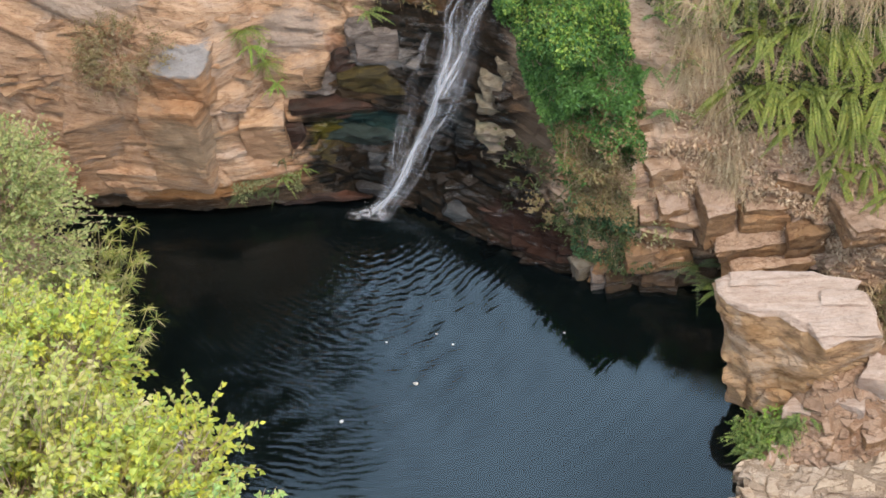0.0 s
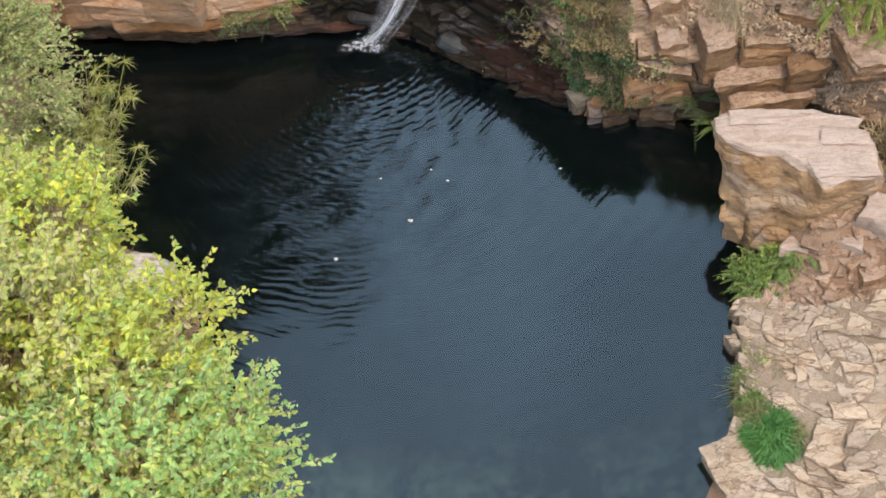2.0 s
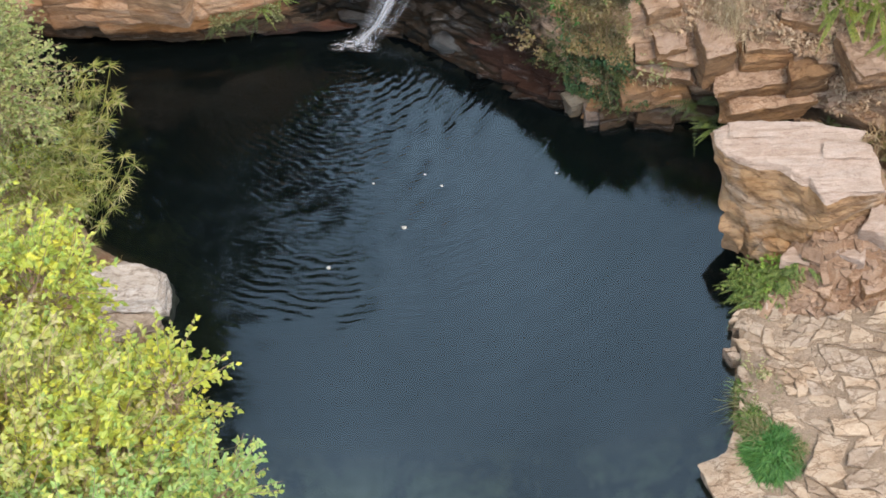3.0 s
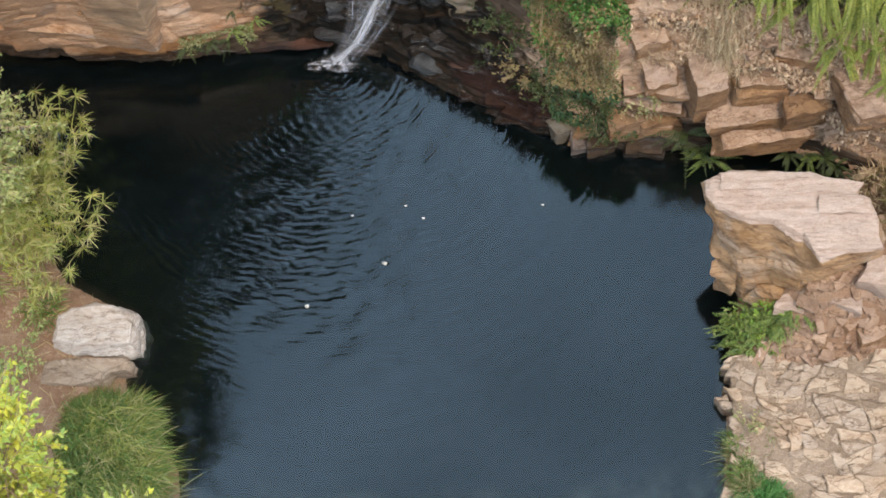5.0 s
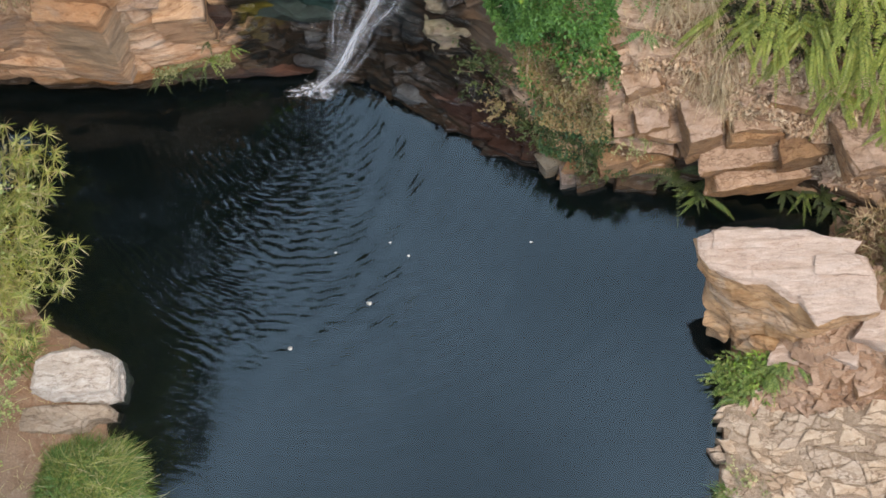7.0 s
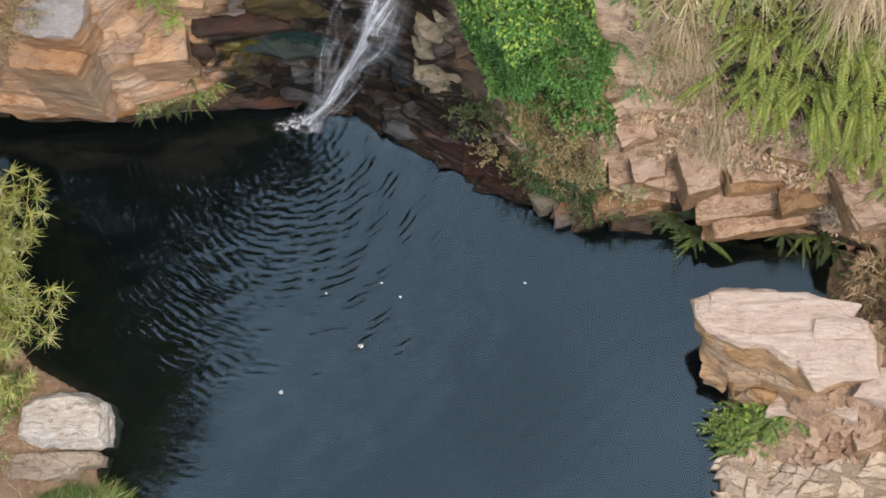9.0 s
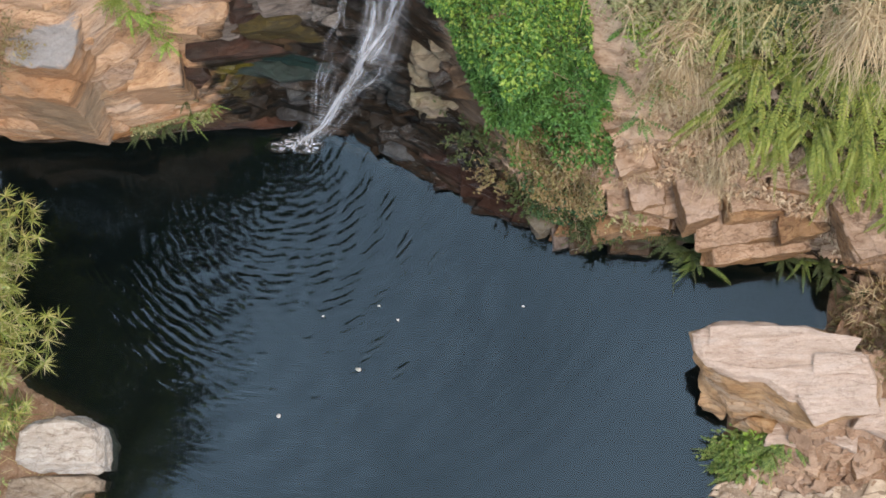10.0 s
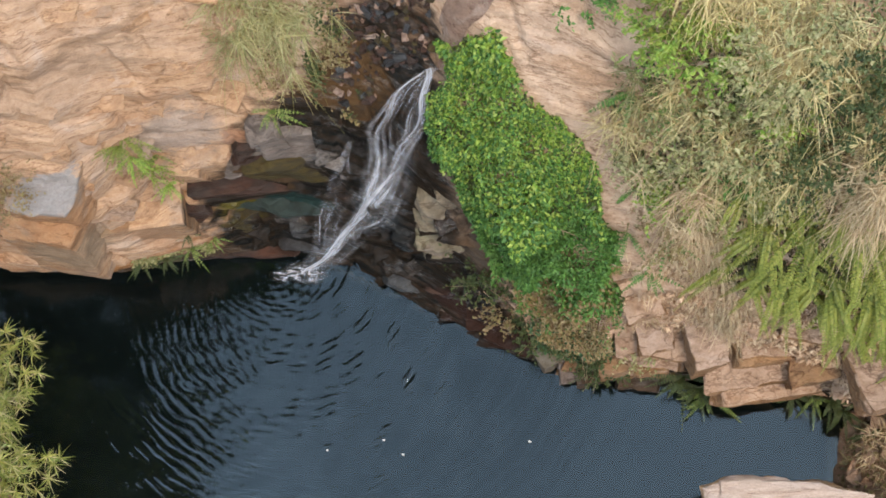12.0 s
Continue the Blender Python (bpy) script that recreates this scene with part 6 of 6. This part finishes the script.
for j, (x, z, rad, n, mat, lab) in enumerate([(2.1, 3.9, (0.4, 0.35, 0.3), 170, LEAF_OLIVE, "grey-green low bush on the slope"), (2.5, 4.3, (0.4, 0.4, 0.35), 180, LEAF_OLIVE, "grey-green low bush on the slope"), (1.65, 3.6, (0.28, 0.25, 0.2), 90, LEAF_OLIVE, "grey-green low bush on the slope"), (2.3, 3.4, (0.3, 0.25, 0.25), 100, LEAF_OLIVE, "grey-green low bush on the slope"), (3.0, 4.2, (0.45, 0.4, 0.35), 170, LEAF_DARK, "dark green leafy bush on the slope"), (2.6, 3.8, (0.4, 0.35, 0.35), 200, LEAF_OLIVE, "grey-green low bush on the slope"), (3.3, 4.5, (0.45, 0.4, 0.4), 220, LEAF_DARK, "dark green leafy bush on the slope"), (2.0, 4.6, (0.35, 0.35, 0.3), 160, LEAF_FERN, "yellow-green leafy bush on the slope"), (2.7, 4.8, (0.4, 0.35, 0.3), 180, LEAF_OLIVE, "grey-green low bush on the slope"), (1.2, 4.3, (0.25, 0.2, 0.15), 60, LEAF_VINE, "bright green leafy bush on the slope"), (0.6, 0.75, (0.24, 0.18, 0.2), 90, LEAF_DARK, "dark green low bush hanging over the water"), (0.95, 0.6, (0.25, 0.18, 0.22), 100, LEAF_DARK, "dark green low bush hanging over the water"), (1.1, 0.35, (0.22, 0.15, 0.16), 70, LEAF_DARK, "grey-green low bush on the rocks"), (1.5, 0.9, (0.2, 0.15, 0.1), 40, LEAF_OLIVE, "grey-green low bush on the rocks"), (0.05, 1.2, (0.2, 0.15, 0.25), 60, LEAF_DARK, "dark green leafy bush on the slope"), (0.25, 0.8, (0.18, 0.14, 0.2), 50, LEAF_BROWN, "brown withered low bush on the rocks"), (1.85, 3.05, (0.3, 0.25, 0.2), 60, LEAF_BROWN, "brown withered low bush on the rocks"), (1.74, 4.42, (0.24, 0.24, 0.18), 120, LEAF_LIME, "lime green leafy bush on the slope"), (2.07, 4.5, (0.26, 0.24, 0.2), 130, LEAF_LIME, "lime green leafy bush on the slope"), (2.55, 4.31, (0.28, 0.26, 0.22), 140, LEAF_LIME, "lime green leafy bush on the slope"), (2.37, 3.75, (0.2, 0.2, 0.16), 90, LEAF_VINE, "bright green leafy bush on the slope"), (1.82, 3.28, (0.26, 0.22, 0.16), 100, LEAF_LIME, "lime green leafy bush on the slope"), (3.0, 4.8, (0.36, 0.3, 0.26), 150, LEAF_DARK, "dark green leafy bush on the slope"), (2.83, 4.06, (0.36, 0.3, 0.26), 150, LEAF_DARK, "dark green leafy bush on the slope")]):
    p = slope_at(x, z)
    bush("bush", (p[0], p[1] - 0.05, p[2] + (0.1 if mat is LEAF_LIME else 0.0)), rad, n, mat, lab, 230 + j)
for nm, mat, n, S_, x0, x1, lab, seed_ in (("withered_plants", LEAF_BROWN, 700, SLOPE, -1.25, -0.8, "small brown withered plants beside the fall", 51), ("withered_plants", LEAF_BROWN, 700, CLIFF, -1.7, -1.25, "small brown withered plants beside the fall", 52), ("moss", LEAF_DARK, 700, SLOPE, -1.2, -0.78, "dark moss and small leaves beside the fall", 53), ("cliff_foot_plants", LEAF_OLIVE, 900, CLIFF, -3.5, -2.7, "low olive plants along the cliff's foot", 55), ("low_plants", LEAF_DARK, 600, SLOPE, -0.3, 0.6, "dark small-leaved plants on the wet rocks", 54)):
    r = np.random.default_rng(seed_)
    z0, z1 = {"low_plants": (0.4, 1.6), "cliff_foot_plants": (0.22, 0.6)}.get(nm, (2.5, 3.5))
    pu = scatter(S_, n, r, lambda p, r: (p[:, 0] > x0) & (p[:, 0] < x1) & (p[:, 2] > z0) & (p[:, 2] < z1) & clumpy(p, r, 0.3, seed_, 0.15))
    pu = pu + np.array([0, -0.5, 0.6]) * r.uniform(0.0, 0.07, n)[:, None]
    Lu = 0.03 * r.uniform(0.6, 1.6, n)
    v, f = leaves(pu, unit(n, r), unit(n, r) * 0.6 + [0, -0.3, 1.0], Lu, Lu * 0.5)
    thing(nm, mesh(nm, v, f, mat), lab, "plants", kind="stuff")
p = slope_at(-4.35, 2.75, CLIFF)
bush("dead_bush", (p[0], p[1] - 0.2, p[2] - 0.25), (0.42, 0.3, 0.36), 420, LEAF_BROWN, "brown dead bush hanging on the cliff", 260, 0.04, 0.2)
bush("bush", on_ground(-5.35, 3.5), (0.5, 0.5, 0.6), 300, LEAF_OLIVE, "pale grey-green bush behind the sedges", 264, 0.05)
bush("bush", on_ground(-5.5, 2.6), (0.5, 0.5, 0.5), 260, LEAF_YELLOW, "yellow-green low bush behind the sedges", 265, 0.05)
bush("bush", (2.42, 1.12, 0.22), (0.28, 0.22, 0.13), 80, LEAF_HERB, "low leafy green plants at the boulder's foot", 266, 0.06, 0.14)
bush("bush", (2.62, 1.22, 0.36), (0.24, 0.18, 0.13), 36, LEAF_LIME, "low leafy light green plants at the boulder's foot", 267, 0.055, 0.14)
bush("bush", on_ground(-5.2, 1.2), (0.35, 0.35, 0.3), 120, LEAF_GREY, "grey-green low bush on the bank", 261)
bush("bush", on_ground(-5.25, 0.3), (0.4, 0.4, 0.35), 150, LEAF_YELLOW, "yellow-green low bush on the bank", 262)
bush("bush", on_ground(2.3, 0.1), (0.16, 0.16, 0.12), 40, LEAF_OLIVE, "grey-green low bush at the shelf's edge", 263)


r = np.random.default_rng(640)
n = 1500
lx, ly = r.uniform(-6.2, -3.7, n), r.uniform(-1.5, 2.4, n)
ok = shore(np.stack([lx, ly], 1)) < -0.12
lx, ly = lx[ok], ly[ok]
base = np.stack([lx, ly, ground_height(lx, ly)], 1)
v, f = blades(r, base, np.stack([r.normal(0, 1, len(lx)), r.normal(0, 1, len(lx)), r.uniform(0.1, 0.8, len(lx))], 1), r.uniform(0.06, 0.22, len(lx)), 0.006, 0.3, 3)
thing("straw_litter", mesh("straw_litter", v, f, STRAW), "short dry straw on the bank's soil", "straw", kind="stuff")


# ---- the waterfall ----
FALL = np.array([(-0.09, 5.62, 3.27), (-0.14, 5.41, 3.09), (-0.19, 5.22, 2.92), (-0.42, 5.06, 2.58), (-0.75, 4.96, 1.99), (-1.03, 4.83, 1.42), (-1.36, 4.68, 0.7), (-1.66, 4.57, 0.24), (-1.88, 4.50, 0.0)])
FALL_MID = np.array([(-0.12, 5.6, 3.23), (-0.43, 5.46, 2.92), (-0.57, 5.32, 2.67), (-0.66, 5.2, 2.4), (-0.79, 5.02, 1.99), (-1.05, 4.84, 1.4), (-1.38, 4.69, 0.7), (-1.82, 4.52, 0.02)])
FALL_SIDE = np.array([(-0.92, 5.3, 2.36), (-1.03, 5.23, 2.14), (-1.15, 5.1, 1.77), (-1.36, 5.0, 1.3), (-1.52, 4.85, 0.75), (-1.82, 4.58, 0.05)])


def rock_front(x, z):
    S = CLIFF if x < -1.25 else SLOPE
    i = int(np.clip(np.argmin(np.abs(S[:, 0, 0] - x)), 2, len(S) - 3))
    near = S[i - 2:i + 3].reshape(-1, 3)
    k = np.abs(near[:, 2] - z) < 0.12
    return near[k, 1].min() if k.any() else 9.0


def slope_top(x, y):
    """The rock's height at a place of its upper, flatter part."""
    d = (SLOPE[:, 150:, 0] - x) ** 2 + (SLOPE[:, 150:, 1] - y) ** 2
    k = np.unravel_index(np.argmin(d), d.shape)
    return SLOPE[k[0], 150 + k[1], 2]


def flow_sheet(name, path, half, mat, shift, rows=70, cols=11):
    """A sheet of water draped over the rock, with coordinates across (0..1) and along the flow (metres)."""
    t = np.linspace(0, len(path) - 1, rows)
    c = np.stack([np.interp(t, np.arange(len(path)), path[:, q]) for q in range(3)], 1)
    w = np.interp(t, np.arange(len(path)), half)
    for q in (0, 1):   # rounded bends
        e = np.pad(c[:, q], 5, mode="reflect", reflect_type="odd")
        c[:, q] = sum(e[k_:k_ + rows] for k_ in range(11)) / 11
    s_ = np.linspace(-1, 1, cols)
    P = np.repeat(c[:, None], cols, 1)
    P[:, :, 0] += w[:, None] * s_ + 0.02 * np.sin(t * 4.0 + shift)[:, None]
    for i in range(rows):
        for j in range(cols):
            if P[i, j, 2] < 2.3:
                P[i, j, 1] = min(P[i, j, 1], rock_front(P[i, j, 0], P[i, j, 2]) - 0.012)
    y = np.pad(P[:, :, 1], ((6, 6), (2, 2)), mode="edge")
    y = sum(y[:, k_:k_ + cols] for k_ in range(5)) / 5
    P[:, :, 1] = sum(y[k_:k_ + rows] for k_ in range(13)) / 13 - 0.04
    for i, j in zip(*np.nonzero((P[:, :, 2] > 1.9) & (P[:, :, 0] > -1.2))):
        P[i, j, 2] = max(P[i, j, 2], slope_top(P[i, j, 0], P[i, j, 1]) + 0.04)
    z = np.pad(P[:, :, 2], ((2, 2), (1, 1)), mode="edge")
    z = np.maximum(np.maximum(z[:, :-2], z[:, 2:]), z[:, 1:-1])
    P[:, :, 2] += (sum(z[k_:k_ + rows] for k_ in range(5)) / 5 - P[:, :, 2]) * smooth(P[:, :, 2], 2.0, 2.4)
    along = np.r_[0, np.cumsum(np.linalg.norm(np.diff(c, axis=0), axis=1))] + shift
    me = mesh(name, P.reshape(-1, 3) - o, grid_faces(rows, cols), mat, False)
    layer = me.uv_layers.new(name="flow")
    idx = np.empty(len(me.loops), np.int32)
    me.loops.foreach_get("vertex_index", idx)
    uv = np.stack([(idx % cols) / (cols - 1.0), along[idx // cols]], 1)
    layer.data.foreach_set("uv", uv.ravel().astype(np.float32))
    return me


r = np.random.default_rng(300)
falls = empty("waterfall", (*PLUNGE, 0), "thin white waterfall running down dark wet rock", "waterfall")
o = np.array([*PLUNGE, 0])
part("main_stream", flow_sheet("main_stream", FALL, [0.05, 0.06, 0.075, 0.085, 0.08, 0.075, 0.07, 0.08, 0.10], FOAM, 0.0), falls)
part("strand", flow_sheet("strand", FALL_MID, [0.04, 0.05, 0.06, 0.06, 0.06, 0.05, 0.045, 0.06], FOAM, 7.3), falls)
part("strand", flow_sheet("strand", FALL_SIDE, [0.03, 0.06, 0.08, 0.1, 0.1, 0.06], VEIL, 9.2), falls)
part("veil", flow_sheet("veil", FALL_MID + [0.1, -0.01, 0], [0.06, 0.24, 0.30, 0.30, 0.22, 0.18, 0.16, 0.16], VEIL, 2.1), falls)
part("veil", flow_sheet("veil", FALL + [-0.06, -0.02, 0], [0.05, 0.10, 0.14, 0.2, 0.22, 0.2, 0.18, 0.17, 0.15], VEIL, 4.7), falls)
# splash: thrown spray over low foam
n = 45
a, q = r.uniform(0, 2 * math.pi, n), np.abs(r.normal(0, 0.10, n))
drops = np.stack([q * np.cos(a) * 1.25 - 0.03, q * np.sin(a) * 0.75, np.abs(r.normal(0, 0.08, n)) * np.exp(-q * 4) + 0.004], 1)
v, f = leaves(drops, unit(n, r), unit(n, r), r.uniform(0.005, 0.012, n), r.uniform(0.005, 0.010, n), 0.3)
part("splash", mesh("splash", v, f, plain_material("spray", (0.6, 0.62, 0.66), 0.5)), falls)
for k_, (dx, dy, rx, ry, hz) in enumerate([(-0.06, -0.03, 0.24, 0.12, 0.06), (-0.2, -0.05, 0.2, 0.09, 0.03), (0.02, 0.0, 0.16, 0.10, 0.12), (0.08, -0.08, 0.2, 0.09, 0.03)]):
    nr, na = 9, 28
    rr_, aa_ = np.meshgrid(np.linspace(0.02, 1, nr), np.linspace(0, 2 * math.pi, na), indexing="ij")
    P = np.stack([dx + rx * rr_ * np.cos(aa_), dy + ry * rr_ * np.sin(aa_), 0.006 + hz * (1 - rr_ ** 2) * (0.6 + 0.4 * np.sin(aa_ * 3 + k_))], 2)
    me = mesh("foam", P.reshape(-1, 3), grid_faces(nr, na), SPRAY, False)
    layer = me.uv_layers.new(name="flow")
    idx = np.empty(len(me.loops), np.int32)
    me.loops.foreach_get("vertex_index", idx)
    layer.data.foreach_set("uv", np.stack([0.5 + 0.5 * (idx // na) / (nr - 1.0), (idx % na) * 0.12 + k_], 1).ravel().astype(np.float32))
    part("foam", me, falls)

# the stream above the lip
line = np.array([(1.15, 7.2), (0.85, 6.7), (0.62, 6.3), (0.42, 6.0), (0.2, 5.75), (0.02, 5.5)])
t = np.linspace(0, 5, 36)
mid_x, mid_y = [np.interp(t, np.arange(6), line[:, q]) + 0.04 * np.sin(t * 3 + q) for q in (0, 1)]
v = []
for x, y, w in zip(mid_x, mid_y, 0.12 + 0.05 * np.sin(t * 2.3)):
    for side in (-1.0, -0.5, 0.0, 0.5, 1.0):
        px, py = x + side * w, y - side * w * 0.5
        v.append((px, py, slope_top(px, py) + 0.05 * (1 - side * side) + 0.005))
thing("stream", mesh("stream", v, grid_faces(36, 5), WET, False), "shallow dark stream over rock above the waterfall", "stream", kind="structure")


# ---- things afloat ----
for j, (x, y) in enumerate([(-2.13, 1.69), (-1.31, 2.13), (-1.09, 2.76), (-0.90, 2.61), (-1.66, 2.68), (0.36, 2.69)]):
    c = np.random.default_rng(400 + j)
    ang = np.linspace(0, 2 * math.pi, 9)[:-1]
    rad = (0.02 if j < 2 else 0.011) * c.uniform(0.7, 1.3, 8)
    top = np.stack([rad * np.cos(ang) * 1.3, rad * np.sin(ang), 0.004 + 0.006 * np.cos(ang * 2)], 1)
    v = np.concatenate([top * [0.8, 0.8, 0] + [0, 0, -0.002], top, [[0, 0, 0.012]]])
    f = [(k_, (k_ + 1) % 8, 8 + (k_ + 1) % 8, 8 + k_) for k_ in range(8)] + [(8 + k_, 8 + (k_ + 1) % 8, 16) for k_ in range(8)] + [tuple(range(8))[::-1]]
    ob = thing("floating_petal", mesh("floating_petal", v, f, PETAL, False), "small pale petal floating on the dark water", "petal", group="petals on the water")
    ob.location = (x, y, 0.003)


# ---- the cracked shelf: single stones with open joints ----
def split(poly, r, least, most):
    """Cuts a convex plate by wavering cracks, mostly across its long side, down to stones of uneven size."""
    area = 0.5 * abs(sum(a[0] * b[1] - b[0] * a[1] for a, b in zip(poly, poly[1:] + poly[:1])))
    if area < r.uniform(least, most):
        return [poly]
    p = np.array(poly)
    mid = p.mean(0) + r.normal(0, 0.12, 2) * np.ptp(p, axis=0)
    wide, high = np.ptp(p[:, 0]), np.ptp(p[:, 1]) * 1.5
    ang = r.normal(0.1, 0.24) if (wide > high) else r.normal(math.pi / 2 - 0.1, 0.22)
    n = np.array([math.cos(ang), math.sin(ang)])
    one, two = [], []
    for a, b in zip(p, np.roll(p, -1, 0)):
        fa, fb = (a - mid) @ n, (b - mid) @ n
        (one if fa <= 0 else two).append(a)
        if fa * fb < 0:
            c = a + (b - a) * fa / (fa - fb)
            one.append(c), two.append(c)
    if len(one) < 3 or len(two) < 3:
        return [poly]
    return split(one, r, least, most) + split(two, r, least, most)


shelf = empty("rock_shelf", (2.8, -0.3, 0), "flat shelf of pale cracked stone at the water's edge", "rock shelf")
r = np.random.default_rng(500)
plates = split([(2.06, 0.2), (2.9, 0.15), (2.95, 0.86), (2.1, 0.84)], r, 0.006, 0.032) + split([(2.9, 0.15), (4.5, 0.1), (4.5, 0.9), (2.95, 0.86)], r, 0.010, 0.06)
plates += split([(2.1, -0.45), (2.62, -0.45), (2.65, 0.17), (2.06, 0.2)], r, 0.008, 0.04) + split([(2.62, -0.45), (4.5, -0.45), (4.5, 0.1), (2.65, 0.17)], r, 0.015, 0.08)
plates += split([(1.75, -1.9), (4.5, -1.9), (4.5, -0.45), (2.0, -0.45)], r, 0.02, 0.11)
def shelf_height(x, y):
    return 0.275 + 0.03 * np.sin(x * 3 + y * 2) + 0.09 * smooth(np.asarray(x), 2.3, 3.6) - 0.08 * smooth(-np.asarray(x), -2.2, -2.0)


gx, gy = np.meshgrid(np.linspace(2.16, 4.5, 80), np.linspace(-1.9, 0.88, 90), indexing="ij")
gp = np.stack([gx.ravel(), gy.ravel(), 0 * gx.ravel()], 1)
gz = shelf_height(gp[:, 0], gp[:, 1]) - 0.016 + 0.016 * fbm(gp, 0.25, 91)
part("joint_fill", mesh("joint_fill", np.c_[gp[:, 0] - 2.8, gp[:, 1] + 0.3, gz], grid_faces(80, 90), JOINT_SOIL), shelf, "brown soil in the joints")
for poly in plates:
    poly = np.array(poly)
    poly = poly + np.stack([0.07 * np.sin(3.1 * poly[:, 1] * 1.6 + poly[:, 0]) + 0.05 * np.sin(9 * poly[:, 1]), 0.06 * np.sin(3.3 * poly[:, 0] + 1) + 0.04 * np.sin(7 * poly[:, 0] - poly[:, 1] * 3)], 1)
    mid = poly.mean(0)
    if mid[0] < 2.12 + 0.1 * r.uniform(-1, 1) and r.uniform() < 0.5:
        continue
    x, y = mid
    if math.hypot(x - 2.42, y + 0.6) < 0.26:
        continue
    size = np.linalg.norm(poly - mid, axis=1).mean()
    poly = mid + (poly - mid) * (1 - r.uniform(0.002, 0.006) / max(0.05, size))
    fine_ = []
    for a_, b_ in zip(poly, np.roll(poly, -1, 0)):
        d_ = np.linalg.norm(b_ - a_)
        for f_ in np.linspace(0, 1, 2 + int(d_ / 0.09))[:-1]:
            fine_.append(a_ + (b_ - a_) * f_ + (r.normal(0, 0.012, 2) if f_ > 0 else r.normal(0, 0.008, 2)))
    poly = np.array(fine_)
    m = len(poly)
    h = float(shelf_height(x, y)) + 0.018 * r.normal()
    tx, ty = r.normal(0, 0.05, 2)
    rim = np.c_[poly, h - 0.010 + (poly - mid) @ [tx, ty]]
    ins = mid + (poly - mid) * (1 - min(0.3, 0.016 / size))
    topv = np.c_[ins, h + (ins - mid) @ [tx, ty] + r.normal(0, 0.004, m)]
    v = np.concatenate([np.c_[poly, np.full(m, -0.15)], rim, topv, [[*mid, h + r.uniform(0, 0.012)]]]) - [*mid, 0]
    f = [(a_, (a_ + 1) % m, m + (a_ + 1) % m, m + a_) for a_ in range(m)] + [(m + a_, m + (a_ + 1) % m, 2 * m + (a_ + 1) % m, 2 * m + a_) for a_ in range(m)] + [(2 * m + a_, 2 * m + (a_ + 1) % m, 3 * m) for a_ in range(m)]
    ob = part("stone", mesh("stone", v, f, ROCK_SHELF), shelf)
    ob.location = (mid[0] - 2.8, mid[1] + 0.3, 0)

# rubble below the boulder and on the banks
r = np.random.default_rng(600)
RUBBLE = [block("stone", (0.13, 0.09, 0.05), 610 + q, [ROCK_RUBBLE, ROCK_RUBBLE], 0.012) for q in range(8)]
heap = empty("rubble", (3.0, 1.1, 0), "loose broken tan stones below the boulder", "rubble")
for q in range(290):
    x, y = r.uniform(2.45, 3.95), r.uniform(0.82, 1.45)
    ob = part("stone", RUBBLE[q % 8], heap)
    s = 0.22 + 1.1 * r.uniform(0, 1) ** 2.5
    g = on_ground(x, y)
    ob.matrix_local = pose(x - 3.0, y - 1.1, g[2] - 0.015 * s, r.uniform(-20, 20), r.uniform(-20, 20), r.uniform(0, 360)) @ Matrix.Diagonal((s * r.uniform(0.6, 1.6), s * r.uniform(0.6, 1.3), s * r.uniform(0.5, 1.4), 1))

bank = empty("bank_stones", (3.6, 2.4, 0), "brown stones in the soil behind the boulder", "rubble")
for q in range(90):
    x, y = r.uniform(3.25, 4.3), r.uniform(1.7, 2.9)
    g = on_ground(x, y)
    if g[2] < 0.05:
        continue
    ob = part("stone", RUBBLE[q % 8], bank)
    s_ = 0.3 + 1.3 * r.uniform(0, 1) ** 2
    ob.matrix_local = pose(x - 3.6, y - 2.4, g[2] - 0.02 * s_, r.uniform(-20, 20), r.uniform(-20, 20), r.uniform(0, 360)) @ Matrix.Scale(s_, 4)

gravel = empty("channel_gravel", (-0.4, 5.7, 3.0), "reddish-brown wet stones in the channel above the fall", "rubble")
GRAVEL = [block("stone", (0.13, 0.09, 0.05), 640 + q, [m, m], 0.012) for q, m in enumerate((WET_RED, WET_OLIVE, WET_RED, WET_BLACK, WET, WET_RED))]
spots = scatter(SLOPE, 240, r, lambda p, r: (p[:, 0] > -0.95) & (p[:, 0] < 0.02) & (p[:, 1] > 5.62 - 0.35 * (p[:, 0] < -0.62)) & (p[:, 1] > 5.45) & (p[:, 1] < 6.1) & (p[:, 2] > 2.6))
for q, (x, y, z) in enumerate(spots):
    ob = part("stone", GRAVEL[q % 6], gravel)
    s_ = 0.22 + 0.6 * r.uniform(0, 1) ** 2
    ob.matrix_local = pose(x + 0.4, y - 5.7, z - 3.0 - 0.02 * s_, 30 + r.uniform(-20, 20), r.uniform(-20, 20), r.uniform(0, 360)) @ Matrix.Scale(s_, 4)
